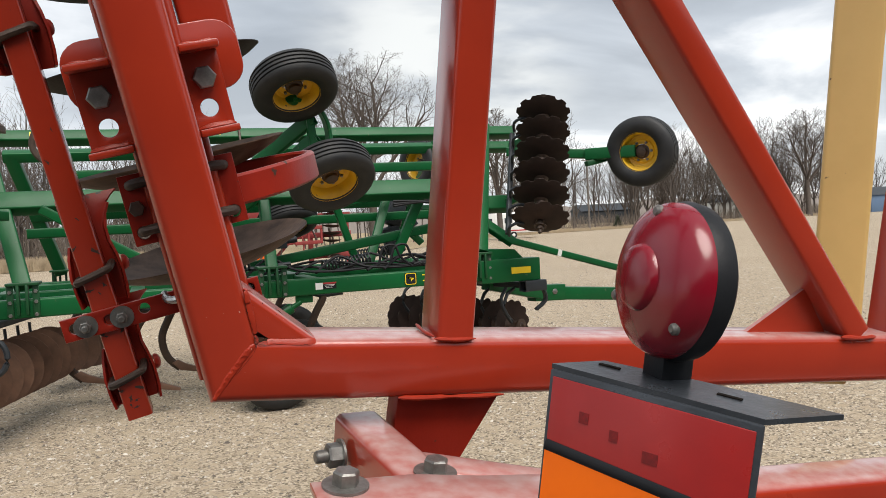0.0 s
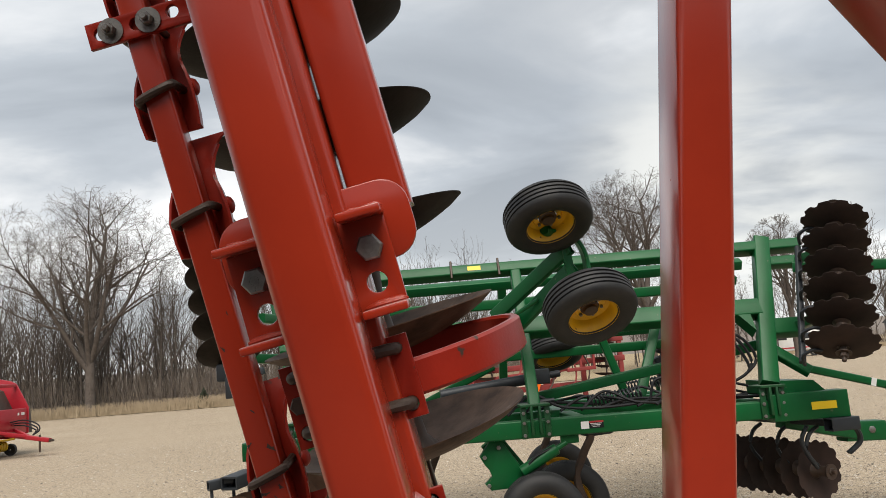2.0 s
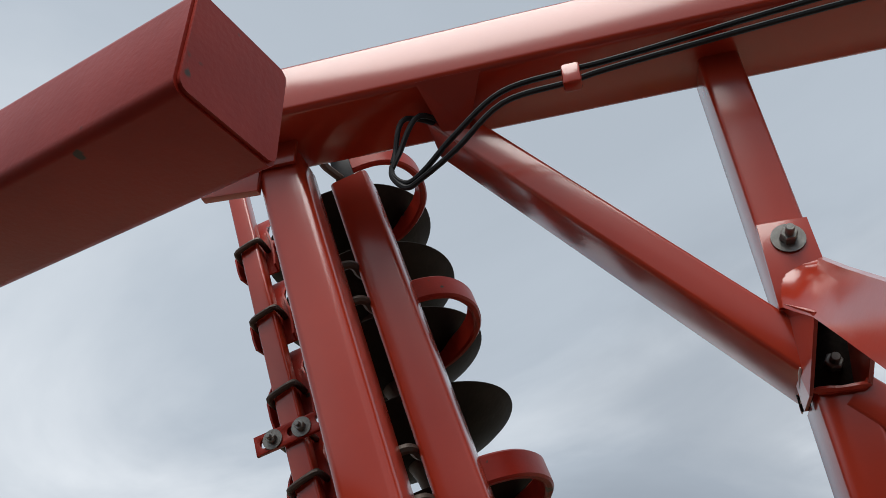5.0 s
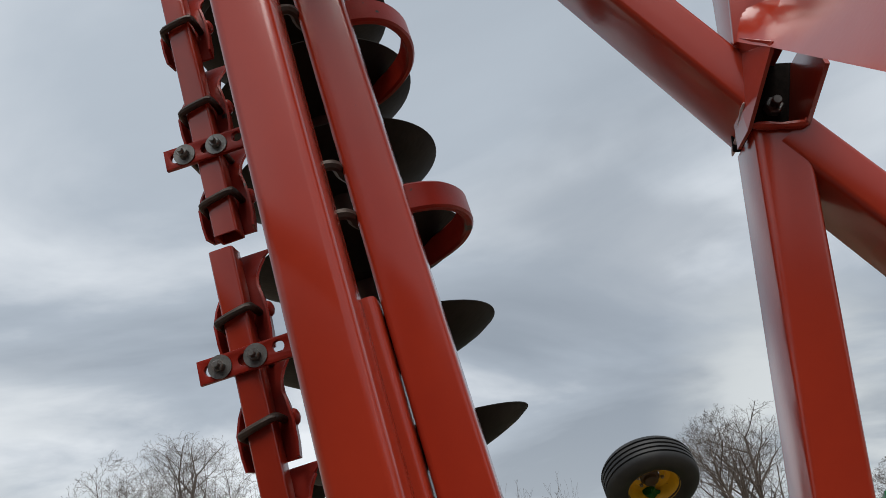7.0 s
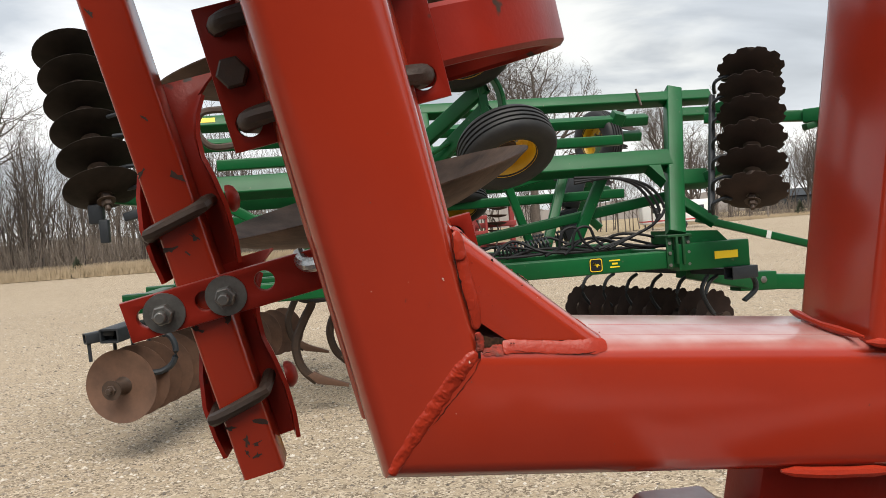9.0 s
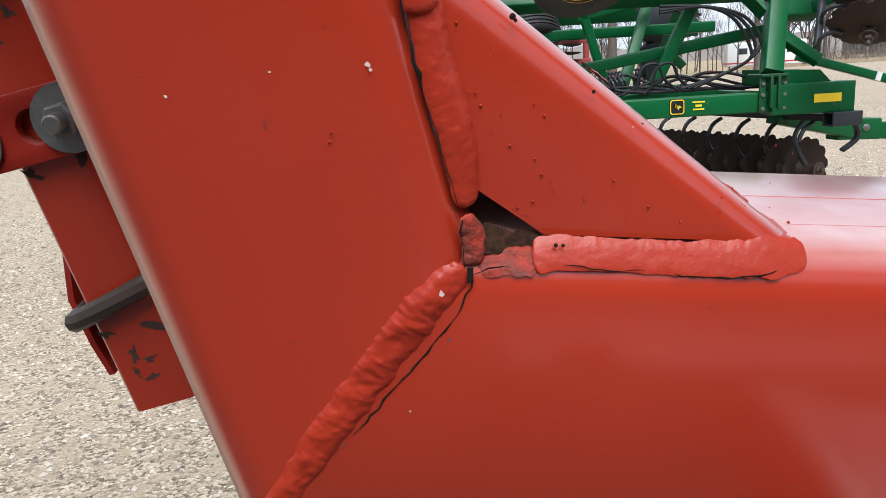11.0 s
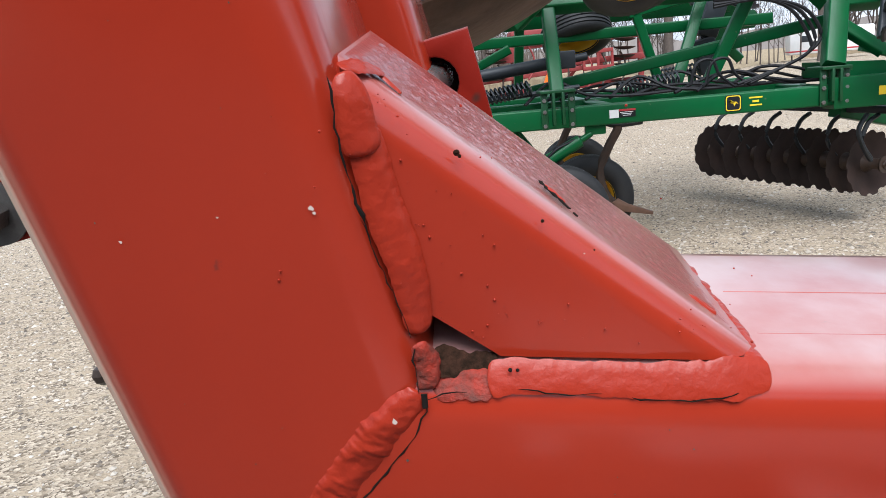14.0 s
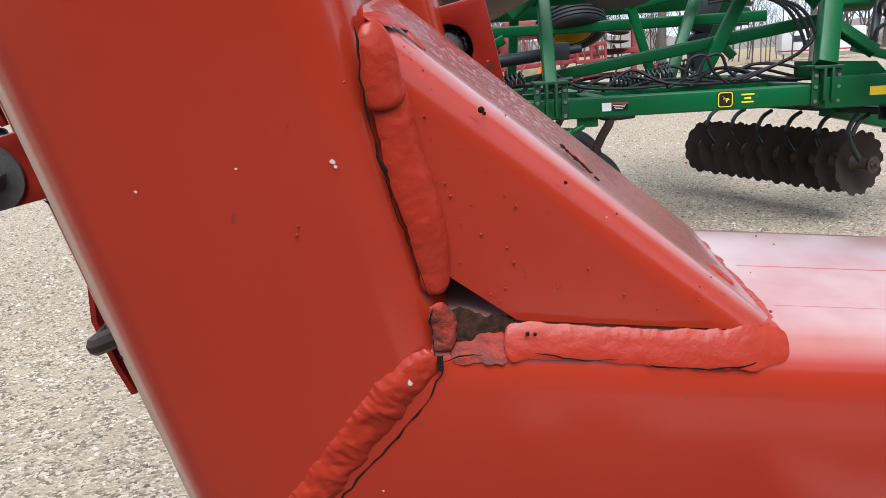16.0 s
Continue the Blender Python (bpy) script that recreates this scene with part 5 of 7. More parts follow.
# folded wings: standing ladders on both sides
def wing(y, near):
    """A wing folded up past the frame: it leans inwards over the machine."""
    sg = 1 if near else -1
    lean = (0, 0.5 * sg, 0.866)
    def P(x, z):
        return (x, y + sg * 0.577 * (z - 1.3), z)
    gbeam("wing_beam", P(-1.48, 2.575), P(3.86, 2.615), 0.12, 0.115, up=lean)
    gbeam("wing_beam", P(-1.30, 1.97), P(3.22, 1.985), 0.14, 0.175, up=lean)
    gbeam("wing_post", P(3.055, 1.30), P(3.515, 2.70), 0.13, 0.15, up=(1, 0, 0))
    gbeam("wing_post", P(0.96, 1.275), P(0.985, 2.58), 0.11, 0.10, up=(1, 0, 0))
    gbeam("wing_post", P(-1.065, 1.265), P(-1.41, 2.58), 0.12, 0.135, up=(1, 0, 0))
    gbeam("gang_arm", P(3.42, 2.44), P(3.815, 2.44), 0.10, 0.105, up=lean)
    gbeam("gang_arm", P(3.22, 1.79), P(3.53, 1.79), 0.12, 0.165, up=lean)
    gbeam("wing_brace", P(3.17, 1.62), P(3.46, 1.38), 0.08, 0.10, up=lean)
    tip = Matrix.Translation(W(*P(3.10, 1.98))) @ Matrix.Rotation(radians(-30 * sg), 4, "X") @ Matrix(((1, 0, 0, 0), (0, 0, -1, 0), (0, 1, 0, 0), (0, 0, 0, 1)))
    part("wing_gusset", plate([(-0.26, 0.09), (0.0, 0.09), (0.0, -0.26), (-0.10, -0.10)], 0.13, tip), GREEN, ripper)
    for x, hw in ((0.953, 0.12), (3.03, 0.10), (-1.06, 0.11)):
        sgn = -1 if near else 1
        cl = bmesh.new()
        box((hw * 2.2, 0.26, 0.022), Matrix.Translation(W(x, y, 1.292)), 0.004, cl)
        for dx in (-hw * 0.86, hw * 0.86):
            box((0.05, 0.02, 0.27), Matrix.Translation(W(x + dx, y + sgn * 0.087, 1.145)), 0.004, cl)
        for dx in (-hw * 0.30, hw * 0.30):
            box((0.022, 0.06, 0.24), Matrix.Translation(W(x + dx, y + sgn * 0.105, 1.165)), 0.004, cl)
        hinge = part("wing_hinge", cl, GREEN_SHADE, ripper, "bolted green hinge bracket, darkened for shade")
        for dx in (-hw * 0.86, hw * 0.86):
            for dz in (-0.105, 0.0, 0.085):
                part("hinge_bolt", hex_head(0.016, 0.014, mat_of(W(x + dx, y + sgn * 0.097, 1.145 + dz), (0, sgn, 0)), 0), ZINC, hinge)


wing(YN, True)
wing(YF, False)
# wide upper rails of the far wing and the lift frame between
gbeam("fold_beam", (-1.0, 8.6, 2.30), (3.3, 8.6, 2.33), 0.12, 0.11)
gbeam("fold_beam", (-1.2, 8.4, 1.72), (3.2, 8.4, 1.74), 0.10, 0.10)
gbeam("fold_brace", (0.85, 7.6, 1.28), (3.35, 7.6, 1.66), 0.08, 0.10)
gbeam("fold_brace", (2.30, 7.5, 1.22), (2.72, 7.5, 2.05), 0.08, 0.10, up=(1, 0, 0))
gbeam("fold_brace", (2.05, 8.0, 1.22), (1.80, 8.0, 2.0), 0.07, 0.08, up=(1, 0, 0))
gbeam("fold_brace", (1.78, 8.0, 1.86), (2.62, 8.0, 2.02), 0.07, 0.08)
gbeam("fold_brace", (2.15, 7.9, 1.2), (2.55, 8.3, 2.05), 0.08, 0.10, up=(1, 0, 0))
gbeam("fold_brace", (0.2, YN, 1.22), (-0.9, YN, 1.9), 0.07, 0.08)
gbeam("fold_brace", (-0.3, 7.8, 1.2), (0.7, 7.8, 1.65), 0.07, 0.08)
part("fold_cylinder", lathe([(0.05, 0), (0.05, 0.85), (0.032, 0.86), (0.032, 1.15)], 20, m=mat_of(W(0.15, 7.3, 1.42), (1, 0.1, 0.10))), CAST, ripper, "dark hydraulic cylinder")
part("cylinder_lug", box((0.16, 0.10, 0.14), Matrix.Translation(W(1.10, 7.35, 1.52)), 0.012), CAST, ripper)
# shock springs along the frame
def coil(p, q, r, turns):
    p, q = W(*p), W(*q)
    d = (q - p)
    s, h, dd = frame_of(d)
    pts = [p + d * (i / (turns * 8)) + s * (r * math.cos(i * 0.7854)) + h * (r * math.sin(i * 0.7854)) for i in range(turns * 8 + 1)]
    return part("coil_spring", pipe(pts, r * 0.22, 6, smooth=0), CAST, ripper, "dark grey coil spring")
coil((0.30, 7.25, 1.26), (0.80, 7.25, 1.33), 0.05, 14)
coil((0.25, 7.45, 1.23), (0.75, 7.45, 1.30), 0.05, 14)
coil((1.55, 7.45, 1.25), (2.05, 7.45, 1.30), 0.05, 14)
coil((2.2, 8.6, 1.30), (2.7, 8.6, 1.35), 0.05, 14)
part("spring_rod", pipe([W(0.1, 7.3, 1.22), W(1.2, 7.3, 1.30)], 0.02, 8, smooth=0), CAST, ripper)
# hoses drooping over the frame
hr = random.Random(8)
for i in range(11):
    x0 = 1.1 + 0.17 * i
    y0 = 7.15 + 0.5 * hr.random()
    pts = [W(x0 - 0.35, y0, 1.19), W(x0 - 0.1, y0 + 0.1, 1.24 + 0.12 * hr.random()), W(x0 + 0.15, y0, 1.22 + 0.10 * hr.random()), W(x0 + 0.5, y0 - 0.05, 1.20), W(x0 + 0.9, y0, 1.21)]
    part("hydraulic_hose", pipe(pts, 0.014, 6, smooth=5), HOSE, ripper)
for dx, dz in ((0.0, 0.0), (0.05, 0.03), (0.10, -0.02)):
    part("hydraulic_hose", pipe([W(2.2, 7.05, 1.83 + dz), W(2.55, 7.05, 1.84), W(2.78 + dx, 7.05, 1.75), W(2.92 + dx, 7.05, 1.55), W(2.93, 7.05, 1.42), W(2.75, 7.1, 1.32), W(2.5 - dx, 7.1, 1.22)], 0.014, 6, smooth=5), HOSE, ripper)
for dx in (0.0, 0.12):
    part("hydraulic_hose", pipe([W(2.05 + dx, 7.15, 1.24), W(2.10 + dx, 7.15, 1.40), W(2.22 + dx, 7.15, 1.42), W(2.28 + dx, 7.15, 1.30), W(2.4 + dx, 7.15, 1.2)], 0.013, 6, smooth=5), HOSE, ripper)
# decals on the near beam: warning patch, badge in its colours, caption bars, reflector strips
ys = YN - 0.0765
def decal(name, x, z, w, h, mat, lift=0.0, parent=None):
    return part(name, box((w, 0.0016, h), Matrix.Translation(W(x, ys - 0.001 - lift, z)), 0), mat, parent or ripper, "", 0)
dw = decal("warning_decal", 1.375, 1.088, 0.07, 0.062, WHITE)
decal("decal_panel", 1.475, 1.088, 0.125, 0.062, BLACK, parent=dw)
decal("decal_header", 1.475, 1.112, 0.125, 0.014, FARRED, 0.0012, parent=dw)
for k in range(3):
    decal("caption_bar", 1.47, 1.096 - 0.012 * k, 0.10 - 0.02 * k, 0.004, WHITE, 0.0012, parent=dw)
bad = part("maker_badge", plate(rounded(-0.062, 0.062, -0.062, 0.062, 0.022), 0.002, Matrix.Translation(W(2.275, ys - 0.001, 1.092)) @ Matrix(((1, 0, 0, 0), (0, 0, -1, 0), (0, 1, 0, 0), (0, 0, 0, 1)))), BLACK, ripper, "black and yellow maker badge")
part("badge_rim", plate(rounded(-0.056, 0.056, -0.056, 0.056, 0.02), 0.001, Matrix.Translation(W(2.275, ys - 0.0026, 1.092)) @ Matrix(((1, 0, 0, 0), (0, 0, -1, 0), (0, 1, 0, 0), (0, 0, 0, 1)))), STICKER, bad)
part("badge_field", plate(rounded(-0.049, 0.049, -0.049, 0.049, 0.018), 0.001, Matrix.Translation(W(2.275, ys - 0.0037, 1.092)) @ Matrix(((1, 0, 0, 0), (0, 0, -1, 0), (0, 1, 0, 0), (0, 0, 0, 1)))), BLACK, bad)
part("badge_shape", plate([(-0.034, 0.004), (-0.012, 0.014), (0.02, 0.012), (0.036, -0.004), (0.02, 0.0), (0.006, -0.022), (0.0, 0.0), (-0.018, 0.002), (-0.022, 0.03), (-0.03, 0.02)], 0.001, Matrix.Translation(W(2.275, ys - 0.0048, 1.090)) @ Matrix(((1, 0, 0, 0), (0, 0, -1, 0), (0, 1, 0, 0), (0, 0, 0, 1)))), STICKER, bad)
for k, ww in enumerate((0.10, 0.05, 0.09)):
    decal("caption_bar", 2.445, 1.122 - 0.028 * k, ww, 0.011 if k != 1 else 0.016, STICKER, parent=bad)
# near front corner box with the reflector
gbeam("front_box", (3.02, YN - 0.02, 1.100), (3.68, YN - 0.02, 1.100), 0.18, 0.235, r=0.01)
decal("reflector_strip", 3.46, 1.098, 0.22, 0.066, STICKER, 0.036)
decal("reflector_strip", -1.35, 1.095, 0.22, 0.06, STICKER)
part("mud_cap", plate([(3.05, 0.0), (3.55, 0.0), (3.45, 0.10), (3.05, 0.12)], 0.5, Matrix.Translation(W(0, YN + 0.25, 1.212)) @ Matrix(((1, 0, 0, 0), (0, 0, -1, 0), (0, 1, 0, 0), (0, 0, 0, 1)))), GREEN, ripper)
# tongue, draw link, mast, jack and chain
gbeam("tongue", (3.3, 7.35, 0.96), (4.1, 7.55, 0.77), 0.14, 0.17)
gbeam("tongue_joint", (3.95, 7.55, 0.775), (4.36, 7.6, 0.755), 0.17, 0.185)
gbeam("tongue", (4.2, 7.6, 0.755), (6.25, 7.6, 0.575), 0.14, 0.15)
gbeam("draw_link", (3.62, 7.6, 1.42), (6.2, 7.6, 0.68), 0.07, 0.075)
gbeam("tongue_head", (6.1, 7.6, 0.62), (6.52, 7.6, 0.60), 0.16, 0.14)
gbeam("hitch_jaw", (6.45, 7.6, 0.56), (6.85, 7.6, 0.55), 0.07, 0.05, mat=CAST)
part("tongue_pin", hex_head(0.035, 0.02, mat_of(W(4.22, 7.505, 0.775), (0, -1, 0)), 0), ZINC, ripper)
part("link_mark", box((0.05, 0.074, 0.077), Matrix.Translation(W(4.35, 7.6, 1.21)) @ Matrix.Rotation(radians(16), 4, "Y"), 0), WHITE, ripper)
gbeam("mast", (5.70, 7.6, 0.66), (5.735, 7.6, 1.27), 0.12, 0.15, up=(1, 0, 0))
part("accumulator", lathe([(0.02, -0.2), (0.062, -0.17), (0.065, 0.16), (0.02, 0.2)], 20, m=mat_of(W(5.76, 7.5, 1.115), (1, 0, -0.05))), BLACK, ripper, "black cylinder on the hose mast")
for k in range(5):
    part("hydraulic_hose", pipe([W(5.80, 7.55, 1.15), W(5.95 + 0.03 * k, 7.52, 1.22 - 0.06 * k), W(6.08, 7.5, 1.0 - 0.03 * k), W(5.95, 7.5, 0.86), W(6.0 + 0.05 * k, 7.5, 0.72)], 0.012, 6, smooth=5), HOSE, ripper)
for k in range(4):
    part("hydraulic_hose", pipe([W(5.64, 7.52, 1.10), W(5.56 - 0.02 * k, 7.5, 0.95), W(5.50 - 0.03 * k, 7.5, 0.75), W(5.44 - 0.05 * k, 7.5, 0.72)], 0.013, 6, smooth=5), HOSE, ripper)
part("hose_tail", pipe([W(5.75, 7.55, 1.27), W(5.82, 7.55, 1.45), W(5.98, 7.55, 1.36), W(6.06, 7.55, 1.12)], 0.008, 6, smooth=5), HOSE, ripper)
part("jack_leg", lathe([(0.032, 0.0), (0.032, 0.55), (0.03, 0.78)], 16, m=Matrix.Translation(W(5.93, 7.52, 0.10))), BLACK, ripper, "black jack leg with a worn grey foot")
part("jack_foot", lathe([(0.045, 0.0), (0.038, 0.05), (0.036, 0.26)], 16, m=Matrix.Translation(W(5.93, 7.52, 0.10))), ZINC, ripper)
part("jack_bracket", box((0.13, 0.10, 0.10), Matrix.Translation(W(5.97, 7.53, 0.56)), 0.01), GREEN_SHADE, ripper)
chain = None
for k in range(13):
    z = 0.56 - 0.031 * k
    m = Matrix.Translation(W(6.30, 7.5, z)) @ Matrix.Rotation(radians(90 * (k % 2)), 4, "Z") @ Matrix.Rotation(radians(90), 4, "X") @ Matrix.Diagonal((0.75, 1.15, 1, 1))
    ln_ = lathe([(0.021, -0.005), (0.025, 0), (0.021, 0.005), (0.016, 0)], 14, m=m, closed=True)
    part("chain_link", ln_, IRON, ripper)

# wheels: two carrying wheels and gauge wheels on the folded wings
wheel(ripper, W(0.945, 6.85, 0.365), (0, -1, 0), 0.365, 0.27, 0.19, label="carrying wheel with a yellow rim")
wheel(ripper, W(1.265, 7.42, 0.365), (0, -1, 0), 0.365, 0.27, 0.19, label="carrying wheel with a yellow rim")
wheel(ripper, W(1.42, 9.0, 0.375), (0, 1, 0), 0.375, 0.27, 0.20, label="carrying wheel with a yellow rim")
part("wheel_leg", tube(W(0.56, 7.16, 1.00), W(0.98, 7.16, 0.42), 0.14, 0.20, 0.015), GREEN, ripper)
part("wheel_leg", plate([(0.45, 0.875), (0.56, 1.02), (0.64, 1.02), (0.83, 0.73), (0.83, 0.60), (0.53, 0.585), (0.480, 0.640), (0.545, 0.700), (0.525, 0.760), (0.49, 0.800)], 0.10, Matrix.Translation(W(0, 7.02, 0)) @ Matrix(((1, 0, 0, 0), (0, 0, -1, 0), (0, 1, 0, 0), (0, 0, 0, 1))), bevel=0.01), GREEN, ripper)
for bx_, bz_ in ((0.51, 0.63), (0.62, 0.945), (0.49, 0.87)):
    part("leg_bolt", hex_head(0.020, 0.018, mat_of(W(bx_, 6.967, bz_), (0, -1, 0)), 0.4), ZINC, ripper)
part("lift_cylinder", lathe([(0.050, 0), (0.050, 0.36), (0.024, 0.37), (0.024, 0.46)], 18, m=mat_of(W(0.80, 6.90, 0.735), (0.88, 0.0, 0.47))), GREEN, ripper)
part("lift_hose", pipe([W(0.86, 6.86, 0.80), W(0.93, 6.86, 0.86), W(1.03, 6.87, 0.90), W(1.11, 6.88, 0.93)], 0.011, 8), BLACK, ripper)
part("lift_lug", box((0.16, 0.05, 0.09), Matrix.Translation(W(1.24, 6.92, 0.985)), 0.01), GREEN, ripper)


def gauge_wheel(c, axle, arm_from, r=0.365):
    wh = wheel(ripper, W(*c), axle, r, 0.25, 0.195, label="gauge wheel with a yellow rim")
    return wh


up_axle = Vector((0.10, -0.50, -0.86))
gauge_wheel((1.133, 6.25, 2.82), up_axle, None)
gauge_wheel((1.357, 6.05, 2.05), Vector((0.12, -0.58, -0.81)), None)
gauge_wheel((4.77, 6.50, 2.26), Vector((-0.82, -0.55, -0.12)), None, 0.365)
# forked arm between the two upper wheels
for p_, q_ in (((0.70, 7.16, 2.095), (1.331, 6.50, 2.601)), ((0.70, 7.09, 1.82), (1.353, 6.50, 2.431))):
    part("fork_arm", tube(W(*p_), W(*q_), 0.070, 0.125, 0.012, wall=0.008), GREEN, ripper)
part("wheel_fork", sweep_strip([W(1.14, 6.40, 2.74), W(1.22, 6.46, 2.735), W(1.36, 6.50, 2.69), W(1.44, 6.50, 2.57), W(1.465, 6.50, 2.38), W(1.42, 6.40, 2.15)], 0.16, 0.035, (0, 1, 0.15)), GREEN, ripper)
part("fork_link", tube(W(1.30, 6.52, 2.62), W(1.34, 6.52, 2.20), 0.07, 0.07, 0.01, up=(1, 0, 0)), GREEN, ripper)
part("wheel_axle", pipe([W(1.12, 6.36, 2.75), W(1.20, 6.5, 2.68)], 0.05, 12, smooth=0), GREEN, ripper)
part("fork_lug", box((0.14, 0.12, 0.18), Matrix.Translation(W(0.80, 6.82, 2.00)), 0.012), GREEN_SHADE, ripper)
part("fork_cylinder", lathe([(0.035, 0), (0.035, 0.45), (0.018, 0.46), (0.018, 0.7)], 14, m=mat_of(W(0.45, 6.85, 1.86), (1, -0.25, 0.55))), GREEN, ripper)
gbeam("wheel_arm", (3.62, 7.35, 2.36), (4.47, 6.90, 2.275), 0.09, 0.10)
gbeam("wheel_arm", (4.36, 6.92, 2.275), (4.72, 6.54, 2.27), 0.11, 0.125)
part("arm_stop", box((0.28, 0.08, 0.06), Matrix.Translation(W(4.45, 6.86, 2.20)) @ Matrix.Rotation(radians(-12), 4, "Y"), 0.012), GREEN_SHADE, ripper)
# far wheels hinted through the frame
wheel(ripper, W(3.35, 9.4, 2.42), Vector((-0.9, -0.3, 0)), 0.36, 0.24, 0.19, label="gauge wheel with a yellow rim")
wheel(ripper, W(1.42, 8.6, 1.75), Vector((0.1, -0.45, -0.9)), 0.34, 0.24, 0.19, label="gauge wheel with a yellow rim")


# disc gangs
def gang(name, start, axis, count, pitch, radius, depth, notch, notches, mat, flip=False, label=""):
    axis = Vector(axis).normalized()
    up = (0, 1, 0) if abs(axis.z) > 0.9 else (0, 0, 1)
    p = W(*start)
    g_ = part(name, tube(p - axis * 0.12, p + axis * (pitch * (count - 1) + 0.12), 0.05, 0.05, 0.005, up=up), IRON, ripper, label)
    first = None
    for k in range(count):
        m = mat_of(p + axis * pitch * k, -axis if flip else axis, up) @ Matrix.Rotation(k * 0.37, 4, "Z")
        if first is None:
            first = part("disc", dish(radius, depth, 0.008, 66 if notches else 40, 6, 0.05, notch, notches), mat, g_, "", 40)
            first.matrix_local = m
            sp_ = part("spool", lathe([(0.07, -0.05), (0.075, -0.04), (0.045, 0.0), (0.045, pitch - 0.09), (0.07, pitch - 0.07)], 16), IRON, g_, "", 50)
            sp_.matrix_local = m
        else:
            again(first, m, g_)
            again(sp_, m, g_)
    for e_ in (p - axis * 0.10, p + axis * (pitch * (count - 1) + 0.06)):
        part("gang_nut", hex_head(0.036, 0.036, mat_of(e_, axis if e_ != p - axis * 0.10 else -axis, up), 1.7, 0.03), IRON, g_)
    return g_


gang("notched_gang", (3.431, 6.30, 1.627), (0.387, 0.55, 1.087), 6, 0.2556, 0.278, 0.05, 0.026, 11, DISC_DARK, label="leaning stack of rusty notched discs")
gang("notched_gang", (3.431, 10.5, 1.627), (0.387, -0.55, 1.087), 6, 0.2556, 0.278, 0.05, 0.026, 11, DISC_DARK, label="leaning stack of rusty notched discs")
gang("front_gang", (3.49, 7.14, 0.50), (-0.37, 0.93, 0.0), 10, 0.20, 0.268, 0.045, 0.022, 13, DISC_DARK, label="row of dark notched discs", flip=True)
gang("rear_gang", (-1.457, 6.10, 1.941), (-0.298, 0.55, 1.059), 6, 0.2455, 0.255, 0.05, 0, 0, DISC_SHADED, label="leaning stack of plain dark discs")
gang("rear_gang", (-1.49, 6.25, 0.56), (0.26, 0.966, 0.0), 10, 0.20, 0.262, 0.03, 0, 0, DISC_RUST, label="row of rusty plain discs", flip=True)
gang("rear_gang", (-1.08, 8.85, 0.46), (0.55, 0.83, 0.0), 6, 0.20, 0.262, 0.03, 0, 0, DISC_RUST, label="row of rusty plain discs", flip=True)
# scraper arms down the back of the notched stack
for k in range(7):
    f_ = k / 6
    cx, cy, cz = 3.19 + 0.387 * f_, 6.42 + 0.55 * f_, 1.52 + 1.087 * f_
    part("gang_scraper", pipe([W(cx + 0.02, cy + 0.12, cz - 0.06), W(cx - 0.02, cy + 0.04, cz + 0.02), W(cx + 0.04, cy - 0.02, cz + 0.06), W(cx + 0.11, cy - 0.02, cz + 0.05)], 0.016, 6), CAST, ripper)
gbeam("scraper_rail", (3.20, 6.55, 1.48), (3.56, 7.07, 2.52), 0.05, 0.05, up=(1, 0, 0), mat=CAST)
gbeam("gang_stay", (3.52, 7.24, 1.79), (3.50, 6.62, 1.88), 0.08, 0.09)
gbeam("gang_stay", (3.79, 7.58, 2.44), (3.72, 6.86, 2.46), 0.08, 0.09)
gbeam("gang_tube", (3.58, 6.85, 0.93), (2.80, 8.80, 0.96), 0.09, 0.06, mat=CAST)
part("gang_end_box", tube(W(3.46, 6.80, 0.93), W(3.72, 6.84, 0.93), 0.12, 0.11, 0.008, wall=0.010), CAST, ripper)
for k in range(6):
    x, y = 3.46 - 0.12 * k, 7.0 + 0.31 * k
    part("gang_hanger", pipe([W(x, y, 0.90), W(x - 0.10, y - 0.03, 0.84), W(x - 0.14, y - 0.03, 0.70), W(x - 0.04, y + 0.02, 0.56)], 0.018, 6), CAST, ripper)
part("gang_c_spring", sweep_strip([W(3.62, 6.90, 0.93), W(3.74, 6.90, 0.88), W(3.78, 6.92, 0.76), W(3.68, 6.95, 0.66)], 0.06, 0.03, (0, 1, 0)), CAST, ripper)
part("gang_c_spring", sweep_strip([W(3.34, 6.94, 0.92), W(3.27, 6.93, 0.80), W(3.32, 6.95, 0.66), W(3.42, 7.02, 0.54)], 0.05, 0.022, (0, 1, 0)), CAST, ripper)
# rear gang frame: casting, forks and tine guards
gbeam("rear_rail", (-1.55, 6.25, 0.93), (-1.05, 8.1, 0.97), 0.07, 0.06, mat=CAST)
part("rear_casting", tube(W(-1.52, 6.16, 0.93), W(-1.42, 6.42, 0.95), 0.15, 0.10, 0.012, wall=0.014), CAST, ripper, "open dark steel box on the rear gang")
part("rear_casting", tube(W(-1.69, 6.20, 0.92), W(-1.56, 6.28, 0.93), 0.075, 0.075, 0.010, wall=0.010), CAST, ripper)
part("rear_casting", box((0.10, 0.10, 0.05), Matrix.Translation(W(-1.54, 6.25, 0.95)), 0.012), CAST, ripper)
part("rear_pin", pipe([W(-1.665, 6.20, 0.90), W(-1.66, 6.20, 0.76)], 0.013, 8, smooth=0), CAST, ripper)
part("rear_hoop", pipe([W(-1.42, 6.36, 0.92), W(-1.20, 6.38, 0.90), W(-1.13, 6.38, 0.80), W(-1.15, 6.38, 0.68), W(-1.24, 6.38, 0.62), W(-1.36, 6.38, 0.62)], 0.022, 8), CAST, ripper)
